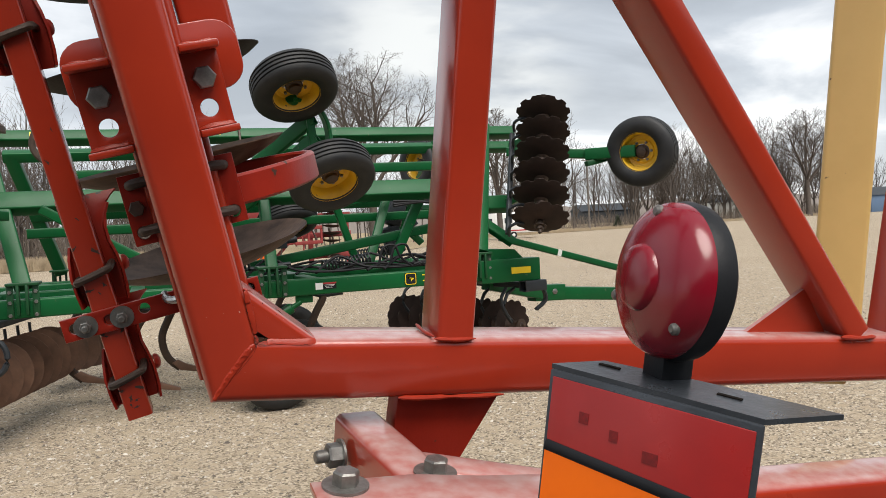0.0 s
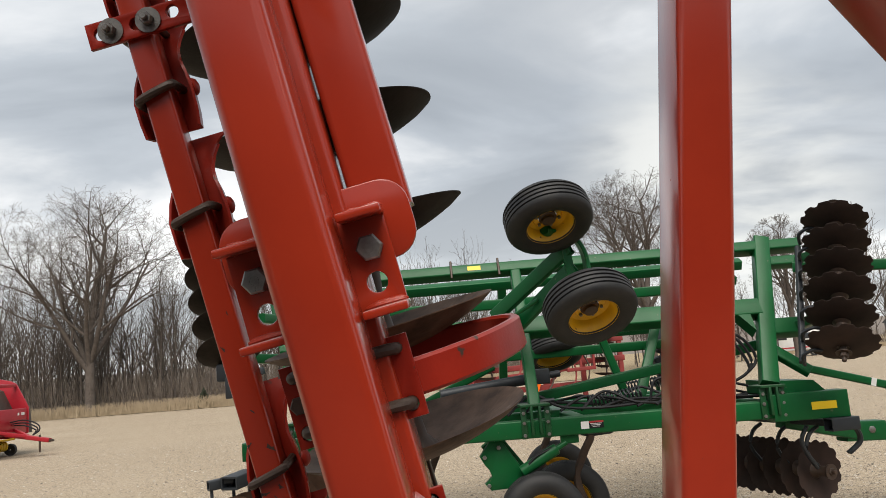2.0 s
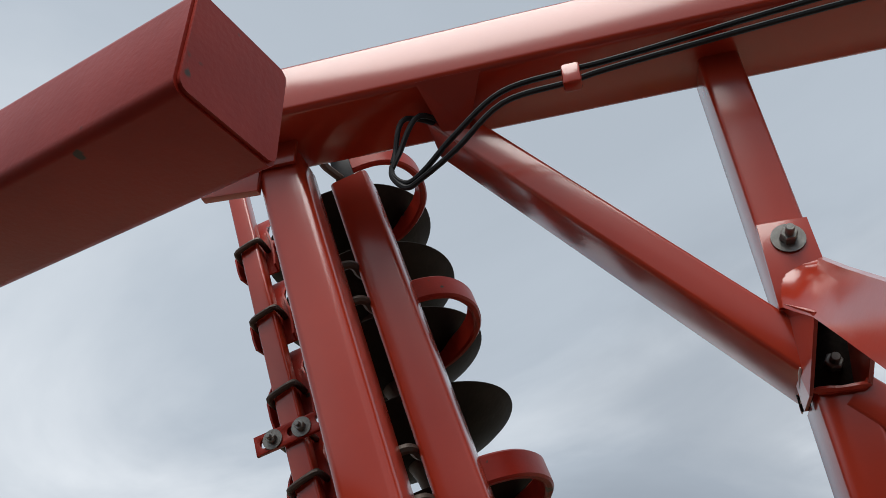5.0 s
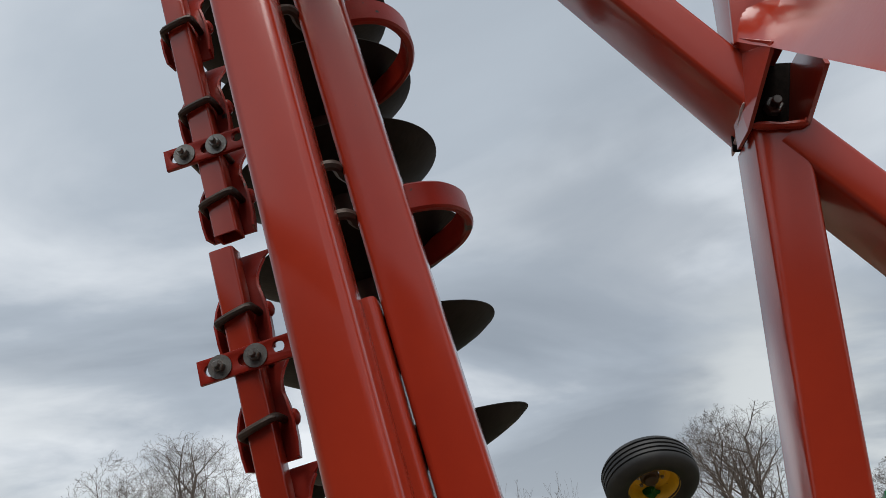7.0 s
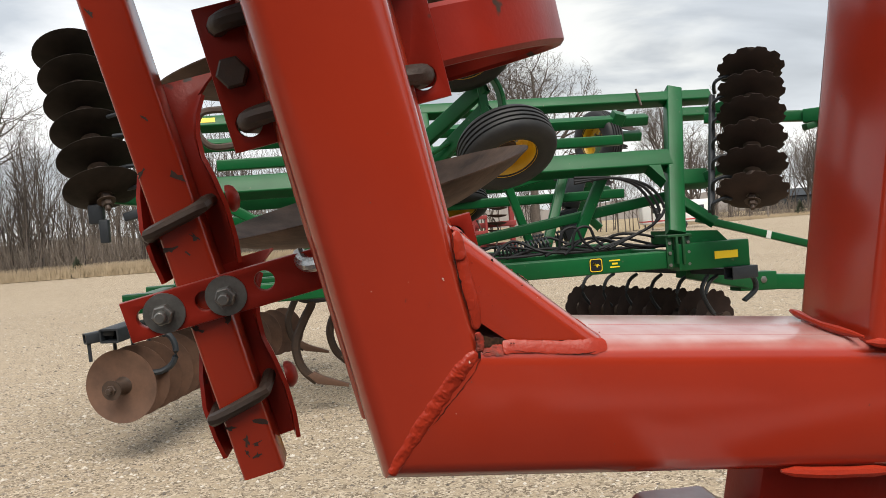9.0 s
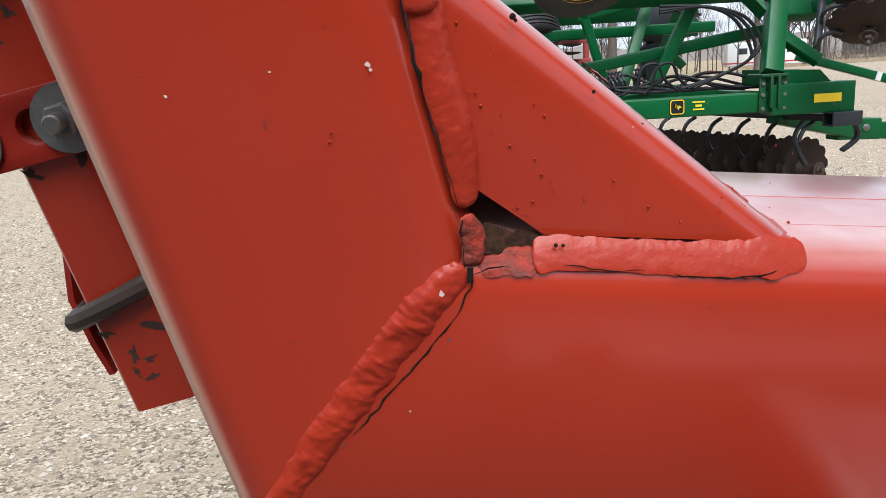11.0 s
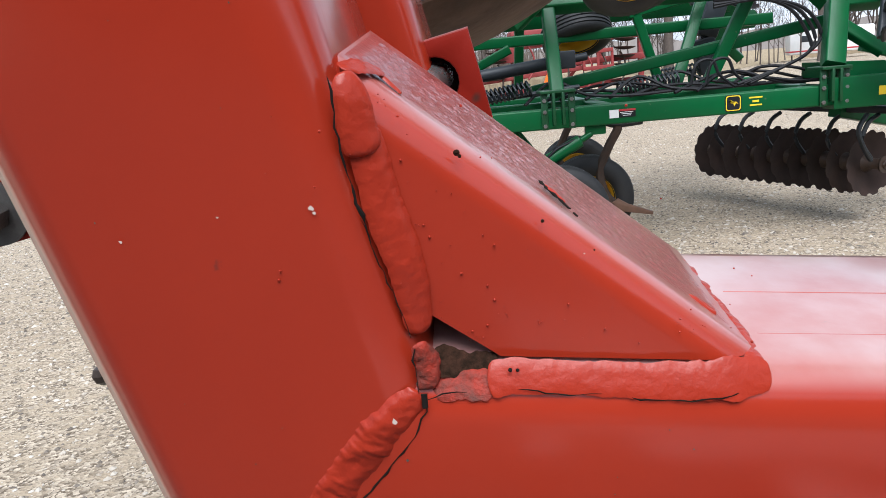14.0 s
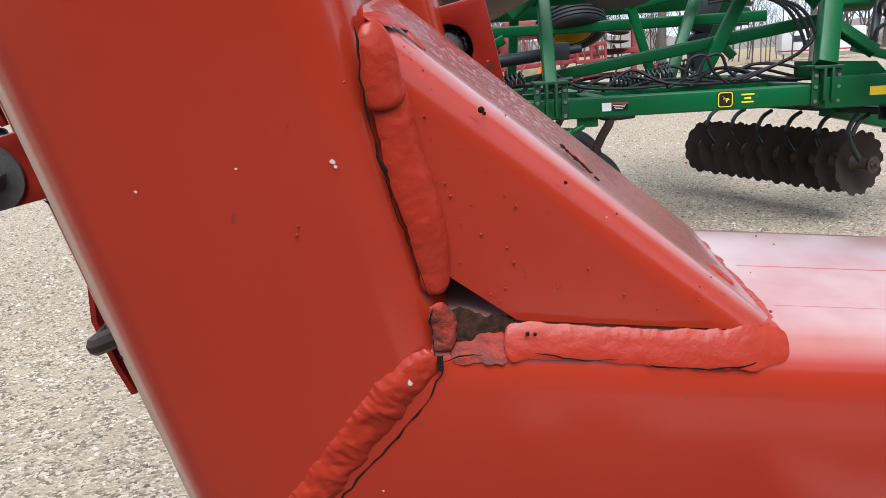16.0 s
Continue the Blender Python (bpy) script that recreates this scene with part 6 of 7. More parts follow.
for k in range(7):
    x, y = -1.53 + 0.063 * k, 6.32 + 0.24 * k
    part("tine_guard", pipe([W(x, y, 0.90), W(x + 0.01, y, 0.70)], 0.013, 6, smooth=0), CAST, ripper)
for z in (2.42, 2.05):
    part("rear_hoop", pipe([W(-1.42, 6.2, z + 0.02), W(-1.24, 6.15, z + 0.04), W(-1.17, 6.12, z - 0.04), W(-1.25, 6.12, z - 0.11), W(-1.38, 6.15, z - 0.12)], 0.015, 8), CAST, ripper)
part("rear_casting", box((0.10, 0.08, 0.14), Matrix.Translation(W(-1.52, 6.12, 1.77)), 0.02), CAST, ripper)
part("rear_casting", box((0.14, 0.07, 0.06), Matrix.Translation(W(-1.27, 6.10, 1.75)) @ Matrix.Rotation(radians(-14), 4, "Y"), 0.01), CAST, ripper)
part("rear_casting", box((0.06, 0.06, 0.16), Matrix.Translation(W(-1.47, 6.10, 1.65)), 0.01), CAST, ripper)
gbeam("rear_stay", (-1.30, 6.5, 2.2), (-1.22, 6.9, 2.2), 0.08, 0.08)
gbeam("rear_stay", (-1.45, 6.2, 1.88), (-1.15, 6.85, 1.85), 0.07, 0.08)

# ripper shanks: curved standards with points
def shank(x, y):
    sh = part("shank", sweep_strip([W(x - 0.02, y, 1.02), W(x + 0.10, y, 0.96), W(x + 0.02, y, 0.80), W(x - 0.06, y, 0.60), W(x - 0.02, y, 0.40), W(x + 0.10, y, 0.27)], 0.035, 0.075, (0, 1, 0)), IRON, ripper, "curved ripper shank with a worn point")
    part("shank_point", plate([(0.02, 0.33), (0.10, 0.25), (0.36, 0.20), (0.37, 0.225), (0.16, 0.31), (0.08, 0.36)], 0.06, Matrix.Translation(W(x, y, 0)) @ Matrix(((1, 0, 0, 0), (0, 0, -1, 0), (0, 1, 0, 0), (0, 0, 0, 1))), bevel=0.006), DISC_RUST, sh)
    part("shank_head", sweep_strip([W(x - 0.02, y, 1.03), W(x + 0.08, y, 0.99), W(x + 0.30, y, 1.00)], 0.05, 0.09, (0, 1, 0)), CAST, sh)
for x, y in ((1.40, 7.30), (-0.25, 7.25), (0.05, 8.1), (1.30, 8.9), (-0.85, 8.0), (-0.4, 9.3)):
    shank(x, y)

# folded ripper standards and springs seen against the sky at the rear wing
part("spring_head", lathe([(0.14, 0.0), (0.13, 0.05), (0.06, 0.10), (0.03, 0.12)], 24, m=mat_of(W(-1.32, 7.4, 2.62), (0.2, 0, 1))), IRON, ripper)
part("spring_head", lathe([(0.10, 0.0), (0.09, 0.05), (0.03, 0.09)], 24, m=mat_of(W(-1.36, 6.98, 2.62), (0, 0, 1))), IRON, ripper)
part("folded_shank", sweep_strip([W(-0.70, 6.75, 2.55), W(-0.86, 6.7, 2.52), W(-0.90, 6.7, 2.38), W(-0.80, 6.7, 2.26), W(-0.62, 6.75, 2.27)], 0.05, 0.05, (0, 1, 0)), IRON, ripper)
part("folded_shank", sweep_strip([W(2.62, 8.7, 1.45), W(2.72, 8.7, 1.7), W(2.92, 8.7, 1.72), W(3.0, 8.7, 1.62)], 0.06, 0.06, (0, 1, 0)), CAST, ripper)
part("folded_shank", sweep_strip([W(2.55, 8.7, 1.95), W(2.8, 8.7, 1.98), W(3.05, 8.7, 1.86), W(3.02, 8.7, 1.74), W(2.8, 8.7, 1.72)], 0.06, 0.04, (0, 1, 0)), CAST, ripper)
part("trip_casting", box((0.20, 0.16, 0.42), Matrix.Translation(W(2.72, 8.6, 1.82)) @ Matrix.Rotation(radians(20), 4, "Y"), 0.03), CAST, ripper)
part("trip_casting", box((0.22, 0.16, 0.34), Matrix.Translation(W(2.66, 8.6, 1.45)) @ Matrix.Rotation(radians(-15), 4, "Y"), 0.03), CAST, ripper)
part("folded_point", plate([(0, 0), (0.16, 0.02), (0.30, -0.05), (0.32, -0.10), (0.12, -0.09)], 0.06, Matrix.Translation(W(2.66, 9.3, 2.68)) @ Matrix(((1, 0, 0, 0), (0, 0, -1, 0), (0, 1, 0, 0), (0, 0, 0, 1))), bevel=0.01), DISC_RUST, ripper)
for x, z in ((0.82, 2.59), (0.35, 2.59), (3.1, 2.60), (0.80, 1.98)):
    yy = YN + 0.577 * (z - 1.3)
    part("u_clamp", pipe([W(x, yy - 0.02, z + 0.115), W(x, yy - 0.065, z + 0.04), W(x, yy - 0.12, z - 0.06)], 0.012, 6, smooth=0), IRON, ripper)
for x, w_ in ((0.578, 0.13), (-0.95, 0.16)):
    z = 2.575 + 0.0075 * (x + 1.48)
    part("maker_sticker", box((w_, 0.0016, 0.05), Matrix.Translation(W(x, YN + 0.577 * (z - 1.3) - 0.866 * 0.0612, z + 0.5 * 0.0612)) @ Matrix.Rotation(radians(-30), 4, "X"), 0), STICKER, ripper, "", 0)
# ---------------------------------------------------------------- ground, verge and distance
g = bmesh.new()
NX = 60
xs = [math.copysign(abs(i / NX) ** 3 * 1500, i) for i in range(-NX, NX + 1)]
rows = []
for iy in range(0, 71):
    y = -60 + (iy / 70) ** 3 * 1560
    rows.append([g.verts.new((x, y, 0.0 if abs(x) < 12 and -2 < y < 12 else 0.03 * noise.noise((x * 0.13, y * 0.13, 0.5)) - 0.01)) for x in xs])
loop_faces(g, rows, closed=False)
# unseen wall, added to darken what the red front faces reflect
wall = tagged(new("wall_south", finish(box((50, 0.25, 4.2), Matrix.Translation((0, -9.0, 2.1)), 0.01), SHEET, "wall_south")), "plain brown wall added out of view to darken reflections", "wall", kind="structure")
# dark sheet out of view round the walker, added to weaken ground bounce
dim_sheet = bmesh.new()
box((26.0, 10.6, 0.05), Matrix.Translation((0, -3.6, -0.019)), 0.004, dim_sheet)
tagged(new("pavement", finish(dim_sheet, DIM_GROUND, "pavement")), "dark unseen ground added to cut bounced light", "pavement", kind="structure")
ground = tagged(new("ground", finish(g, GRAVEL, "ground")), "pale tan gravel yard", "ground", kind="structure")

f = bmesh.new()
edge_l = [(-200, 62), (-60, 57), (-17, 54.5), (-6, 53.5), (6, 52), (16, 52), (24, 66), (34, 78), (48, 84), (84, 97), (150, 120), (260, 150)]
rows = []
for k, dz in ((0.0, 0.02), (6.0, 0.12), (40.0, 0.4), (700.0, 1.5)):
    rows.append([f.verts.new((x * (1 + k / 300), y + k, dz + (0.12 * noise.noise((x * 0.3, k, 1.0)) if k else 0))) for x, y in edge_l])
loop_faces(f, rows, closed=False)
tagged(new("verge", finish(f, FIELD, "verge")), "dry winter grass beyond the gravel yard", "grass", kind="structure")

rnd = random.Random(11)
# pebbles lying loose on the near gravel
def scatter_stones(count, x0, x1, y0, y1, rmin, rmax):
    vs, fs = [], []
    for i in range(count):
        x, y = x0 + (x1 - x0) * rnd.random(), y0 + (y1 - y0) * rnd.random() ** 1.3
        r = rmin + (rmax - rmin) * rnd.random() ** 3
        a = rnd.random() * 6.28
        sx, sy, sz = r * (0.8 + 0.6 * rnd.random()), r * (0.6 + 0.5 * rnd.random()), r * (0.35 + 0.4 * rnd.random())
        ca, sa = math.cos(a), math.sin(a)
        n0 = len(vs)
        for px, py, pz in ((1, 0, 0.1), (0.3, 1, -0.1), (-0.8, 0.6, 0.1), (-0.9, -0.5, -0.1), (0.3, -0.95, 0.1), (0.1, 0.1, 1.0)):
            jx, jy = px * (0.8 + 0.4 * rnd.random()) * sx, py * (0.8 + 0.4 * rnd.random()) * sy
            vs.append((x + ca * jx - sa * jy, y + sa * jx + ca * jy, max(0.0, pz) * sz + 0.001 + (0.3 * sz if pz > 0.5 else 0)))
        for k in range(5):
            fs.append((n0 + k, n0 + (k + 1) % 5, n0 + 5))
    return vs, fs


vs, fs = scatter_stones(105000, -6, 8, -1.5, 10.5, 0.0025, 0.016)
v2, f2 = scatter_stones(40000, -14, 16, 6.0, 24.0, 0.006, 0.024)
fs += [tuple(i + len(vs) for i in q) for q in f2]
vs += v2
me = bpy.data.meshes.new("gravel_stones")
me.from_pydata(vs, [], fs)
me.materials.append(PEBBLE)
tagged(new("gravel_stones", me), "loose pale pebbles on the gravel yard", "gravel", kind="stuff")

# dry grass tufts on the verge
def tufts(count, line, spread, h0, h1, seed):
    r = random.Random(seed)
    vs, fs = [], []
    for i in range(count):
        k = r.random() * (len(line) - 1)
        a, b = line[int(k)], line[int(k) + 1]
        t = k - int(k)
        x = a[0] + (b[0] - a[0]) * t + r.gauss(0, 0.4)
        y = a[1] + (b[1] - a[1]) * t + abs(r.gauss(0, spread))
        for j in range(9):
            h = h0 + (h1 - h0) * r.random()
            an, le = r.random() * 6.28, r.random() * 0.35 * h
            n0 = len(vs)
            bx_, by_ = x + r.gauss(0, 0.12), y + r.gauss(0, 0.12)
            vs += [(bx_ - 0.02, by_, 0.0), (bx_ + 0.02, by_, 0.0), (bx_ + math.cos(an) * le, by_ + math.sin(an) * le, h)]
            fs.append((n0, n0 + 1, n0 + 2))
    return vs, fs


vs, fs = tufts(5200, [(-40, 56), (-17, 54.8), (-6, 53.8), (6, 52.3)], 1.5, 0.35, 1.0, 4)
v2, f2 = tufts(2600, [(34, 78.3), (48, 84.3), (84, 97.3), (140, 116)], 2.0, 0.15, 0.5, 5)
fs += [tuple(i + len(vs) for i in q) for q in f2]
vs += v2
me = bpy.data.meshes.new("dry_grass")
me.from_pydata(vs, [], fs)
me.materials.append(STRAW)
tagged(new("dry_grass", me), "tall dry straw-coloured grass along the wood's edge", "grass", kind="stuff")


# ---------------------------------------------------------------- bare trees
def branch_segments(seed, height, trunk_r=0.3, first=0.3, levels=6, limbs=4, width=0.42, angle=40, twig=0.012):
    """Tapered segments (p, q, r0, r1) of a bare tree at the origin: arching limbs with side branches, kept inside a rounded crown."""
    r = random.Random(seed)
    segs = []
    top = Vector((0, 0, height * (first + (1 - first) * 0.47)))
    wide, tall = height * width, height * (1 - first) * 0.54

    def inside(p):
        d = p - top
        return (d.x / wide) ** 2 + (d.y / wide) ** 2 + (d.z / tall) ** 2

    def grow(p, d, length, rad, lev):
        n = max(3, 8 - lev)
        q, dd, rr = p, d.copy(), rad
        ph = r.random() * 6.28
        for i in range(n):
            f = (i + 1) / n
            w = 0.055 + 0.02 * lev
            dd = (dd + Vector((r.gauss(0, w), r.gauss(0, w), r.gauss(0.045 if lev < 4 else 0.02, w)))).normalized()
            nq = q + dd * (length / n)
            if i > 0 and nq.z > top.z * 0.7 and inside(nq) > 1.0 + 0.12 * r.random():
                break
            nr = max(twig * 0.35, rad * (1 - 0.66 * f))
            segs.append((q, nq, rr, nr))
            q, rr = nq, nr
            if lev >= levels or f < 0.26:
                continue
            a_, b_, c_ = frame_of(dd, (1, 0, 0))
            for k in range(2 if r.random() < 0.30 or i == n - 1 else 1):
                ph += 2.4 + r.gauss(0, 0.4)
                th = radians(angle * (0.75 + 0.6 * r.random()))
                nd = (c_ * math.cos(th) + (a_ * math.cos(ph) + b_ * math.sin(ph)) * math.sin(th)).normalized()
                grow(q, nd, length * (0.66 - 0.26 * f) * (0.7 + 0.5 * r.random()), max(twig * 0.45, rr * 0.62), lev + 1)

    head = Vector((r.gauss(0, 0.012) * height, r.gauss(0, 0.012) * height, height * first))
    segs.append((Vector((0, 0, -0.1)), Vector((0, 0, height * first * 0.12)), trunk_r * 1.35, trunk_r * 1.06))
    segs.append((Vector((0, 0, height * first * 0.12)), head * 0.6, trunk_r * 1.06, trunk_r * 0.96))
    segs.append((head * 0.6, head, trunk_r * 0.96, trunk_r * 0.88))
    for i in range(limbs):
        a = 6.28 * (i + 0.5 * r.random()) / limbs
        tilt = 0.32 + 0.62 * r.random() if i else 0.10
        d = Vector((math.cos(a) * tilt, math.sin(a) * tilt, 1.0)).normalized()
        low = head if i < 2 else head.lerp(head * 0.75, r.random())
        grow(low, d, height * (1 - first) * (0.80 if i == 0 else 0.72), trunk_r * (0.74 if i == 0 else 0.56), 1)
    return segs


def segment_mesh(segs, twig_sides=3):
    """All segments as tapered prisms, in numpy: vertices and quads."""
    P = np.array([s[0] for s in segs]); Q = np.array([s[1] for s in segs])
    R0 = np.array([s[2] for s in segs]); R1 = np.array([s[3] for s in segs])
    D = Q - P
    D /= np.maximum(1e-6, np.linalg.norm(D, axis=1))[:, None]
    A = np.where(np.abs(D[:, 2:3]) > 0.9, np.array([[1.0, 0, 0]]), np.array([[0, 0, 1.0]]))
    U = np.cross(D, A); U /= np.linalg.norm(U, axis=1)[:, None]
    V = np.cross(D, U)
    n = twig_sides
    an = np.arange(n) * 2 * math.pi / n
    ring = U[:, None, :] * np.cos(an)[None, :, None] + V[:, None, :] * np.sin(an)[None, :, None]
    lo = P[:, None, :] + ring * R0[:, None, None]
    hi = Q[:, None, :] + ring * R1[:, None, None]
    verts = np.concatenate([lo, hi], axis=1).reshape(-1, 3)
    base = (np.arange(len(segs)) * 2 * n)[:, None, None]
    k = np.arange(n)
    quad = np.stack([k, (k + 1) % n, (k + 1) % n + n, k + n], -1)[None]
    faces = (base + quad).reshape(-1, 4)
    return verts, faces


def mesh_from(name, verts, faces, mat):
    me = bpy.data.meshes.new(name)
    me.vertices.add(len(verts))
    me.vertices.foreach_set("co", np.asarray(verts, dtype=np.float32).ravel())
    me.loops.add(faces.size)
    me.loops.foreach_set("vertex_index", faces.astype(np.int32).ravel())
    me.polygons.add(len(faces))
    me.polygons.foreach_set("loop_start", np.arange(0, faces.size, faces.shape[1], dtype=np.int32))
    me.polygons.foreach_set("use_smooth", np.ones(len(faces), dtype=bool))
    me.update(calc_edges=True)
    me.validate()
    me.materials.append(mat)
    return me


def tree(x, y, seed, height, label, mat=BARK, **kw):
    segs = branch_segments(seed, height, **kw)
    thick = [s for s in segs if s[2] >= 0.05]
    thin = [s for s in segs if s[2] < 0.05]
    t_ = thing("bare_tree", Matrix.Translation((x, y, 0)), label, "tree", "bare trees round the yard")
    v, q = segment_mesh(thick, 7)
    ob = new("trunk", mesh_from("trunk", v, q, mat))
    ob.parent = t_
    v, q = segment_mesh(thin, 3)
    ob = new("crown", mesh_from("crown", v, q, mat))
    ob.parent = t_
    return t_


tree(-26.4, 56.0, 7, 16.5, "large spreading bare tree at the edge of the wood", BARK, trunk_r=0.38, levels=5, first=0.24, limbs=7, width=0.50, angle=44, twig=0.019)
tree(15.5, 60.2, 24, 16.0, "tall bare tree behind the implement", BARK, trunk_r=0.36, levels=5, first=0.30, limbs=6, width=0.36, angle=42, twig=0.019)
tree(27.3, 61.5, 33, 11.5, "bare tree behind the implement", BARK, trunk_r=0.25, levels=5, first=0.4, limbs=4, width=0.28, angle=36, twig=0.020)
tree(-40.5, 59.0, 41, 12.0, "bare tree at the edge of the wood", BARK_PALE, trunk_r=0.34, levels=5, first=0.25, limbs=5, width=0.42, angle=40, twig=0.022)
tree(106.0, 105.0, 51, 18.7, "bare tree beyond the yard", BARK, trunk_r=0.45, levels=5, first=0.35, limbs=5, width=0.34, angle=38, twig=0.034)

# the woods: many thin trunks with their twigs, one object
templates = [branch_segments(100 + i, 8.2 + 1.2 * (i % 3), trunk_r=0.085, levels=3, first=0.30, limbs=3, width=0.2, angle=34, twig=0.017) for i in range(8)]
templates += [branch_segments(200 + i, 9.0 + 0.9 * (i % 3), trunk_r=0.17, levels=3, first=0.22, limbs=5, width=0.30, angle=38, twig=0.034) for i in range(5)]
templates = [segment_mesh(t_, 3) for t_ in templates]
wv, wf = [], []
off = 0
spots = []
for i in range(250):
    spots.append((-52 + 54 * rnd.random(), 57.0 + 16 * rnd.random() ** 1.2, 0.75 + 0.45 * rnd.random()))
for i in range(70):
    x = 2 + 28 * rnd.random()
    spots.append((x, 66 + 18 * rnd.random(), 0.55 + 0.4 * rnd.random()))
for i in range(115):
    x = 44 + 104 * rnd.random()
    spots.append((x, 89 + (x - 44) * 0.32 + 17 * rnd.random() ** 1.5, 0.88 + 0.68 * rnd.random()))
for i, (x, y, s) in enumerate(spots):
    v, q = templates[8 + i % 5 if x > 40 and i % 3 else i % 8]
    a = rnd.random() * 6.28
    c_, s_ = math.cos(a), math.sin(a)
    rot = np.array(((c_, s_, 0), (-s_, c_, 0), (0, 0, 1.0)))
    wv.append((v @ rot) * np.array((s, s, s * (0.85 + 0.4 * rnd.random()))) + np.array((x, y, 0)))
    wf.append(q + off)
    off += len(v)
tagged(new("woods", mesh_from("woods", np.concatenate(wv), np.concatenate(wf), BARK)), "bare winter woods of thin grey trunks", "woods", kind="stuff")
# undergrowth: tangled thin stems low along the wood
seg = []
for i in range(9000):
    if i % 3 == 2:
        x = 42 + 96 * rnd.random()
        y = 88 + (x - 44) * 0.32 + 11 * rnd.random()
        h = 0.7 + 1.6 * rnd.random()
    else:
        x, y, h = -50 + 56 * rnd.random(), 56 + 9 * rnd.random(), 0.8 + 2.2 * rnd.random() ** 1.5
    p = Vector((x, y, 0))
    q = p + Vector((rnd.gauss(0, 0.35) * h, rnd.gauss(0, 0.35) * h, h))
    seg.append((p, q, 0.022, 0.008))
    seg.append((p.lerp(q, 0.5), p.lerp(q, 0.5) + Vector((rnd.gauss(0, 0.3), rnd.gauss(0, 0.3), 0.45 * h)), 0.014, 0.006))
# tall whips among the trunks
for i in range(2600):
    x, y, h = -60 + 66 * rnd.random(), 59 + 16 * rnd.random(), 2.5 + 4.5 * rnd.random()
    p = Vector((x, y, 0))
    q = p + Vector((rnd.gauss(0, 0.10) * h, rnd.gauss(0, 0.10) * h, h))
    k = p.lerp(q, 0.35 + 0.3 * rnd.random())
    seg.append((p, q, 0.030, 0.008))
    seg.append((k, k + Vector((rnd.gauss(0, 0.16) * h, rnd.gauss(0, 0.16) * h, 0.42 * h)), 0.017, 0.006))
v, q = segment_mesh(seg, 3)
tagged(new("brushwood", mesh_from("brushwood", v, q, BRUSH)), "tangled grey brush under the trees", "brush", kind="stuff")
# evergreen shrubs
def shrub(x, y, h, seed):
    r = random.Random(seed)
    segs = []
    for i in range(500):
        a, z = r.random() * 6.28, r.random() * h
        rad = 0.42 * h * (1 - (z / h) ** 1.4) * (0.6 + 0.5 * r.random())
        p = Vector((0, 0, z * 0.8))
        qv = Vector((math.cos(a) * rad, math.sin(a) * rad, z))
        segs.append((p.lerp(qv, 0.5), qv, 0.03, 0.012))
    v, q = segment_mesh(segs, 3)
    ob = tagged(new("shrub", mesh_from("shrub", v, q, SHRUB)), "small dark evergreen shrub in the grass", "shrub")
    ob.location = (x, y, 0)
SHRUB = material("dark_evergreen", (0.05, 0.06, 0.035), 0.8, tint=(0.03, 0.035, 0.02), scale=4, amount=0.8)
shrub(58.0, 91.0, 2.0, 1)
shrub(-18.0, 55.6, 1.5, 2)
# a long low hedge of trees on the skyline, haze put into its pale colour
hz = bmesh.new()
for side in (0,):
    rows = []
    for z in (0.0, 1.0):
        row = []
        for i in range(161):
            x = -320 + 5 * i
            row.append(hz.verts.new((x, 210 + 20 * noise.noise((x * 0.01, 0, 0)), 0 if z == 0 else 6.0 + 2.4 * noise.noise((x * 0.09, 3.0, 0)) + 1.2 * noise.noise((x * 0.5, 8.0, 0)))))
        rows.append(row)
    loop_faces(hz, rows, closed=False)
tagged(new("backdrop", finish(hz, HAZE, "backdrop")), "distant treeline on the horizon, paled by painted haze", "treeline", kind="structure")

# ---------------------------------------------------------------- poles and far things
def utility_pole(x, y, h):
    p = thing("utility_pole", Matrix.Translation((x, y, 0)), "weathered grey wooden utility pole", "pole")
    part("pole", lathe([(0.14, -0.2), (0.13, h * 0.5), (0.10, h), (0.0001, h + 0.02)], 14), BARK_PALE, p)
    part("crossarm", box((1.6, 0.09, 0.11), Matrix.Translation((0, 0, h - 0.4)), 0.01), BARK_PALE, p)
utility_pole(50.6, 86.0, 9.4)
utility_pole(-11.3, 52.0, 4.2)

# white travel trailer beyond the implement
trailer = thing("travel_trailer", pose(30.8, 68.0, 0, 0, 0, -14), "white travel trailer with dark windows parked by the trees", "trailer")
part("body", box((6.4, 2.3, 2.0), Matrix.Translation((0, 0, 1.52)), 0.16), WHITE, trailer)
part("stripe", box((6.42, 2.32, 0.12), Matrix.Translation((0, 0, 0.78)), 0.01), FARRED, trailer)
for x in (-1.5, 0.0, 1.5):
    part("window", box((0.75, 0.03, 0.5), Matrix.Translation((1.3 * x, -1.16, 1.76)), 0.01), DARKGLASS, trailer)
for x in (-0.45, 0.45):
    wv_ = part("wheel", lathe([(0.14, -0.1), (0.33, -0.1), (0.34, 0.0), (0.33, 0.1), (0.14, 0.1)], 24, m=mat_of((x, -1.1, 0.34), (0, -1, 0))), RUBBER, trailer)
    part("hub_cap", lathe([(0.16, 0.0), (0.12, 0.05), (0.0001, 0.06)], 20, m=mat_of((x, -1.2, 0.34), (0, -1, 0))), WHITE, wv_)
part("drawbar", tube((3.1, 0, 0.5), (4.2, 0, 0.45), 0.1, 0.1, 0.01), IRON, trailer)

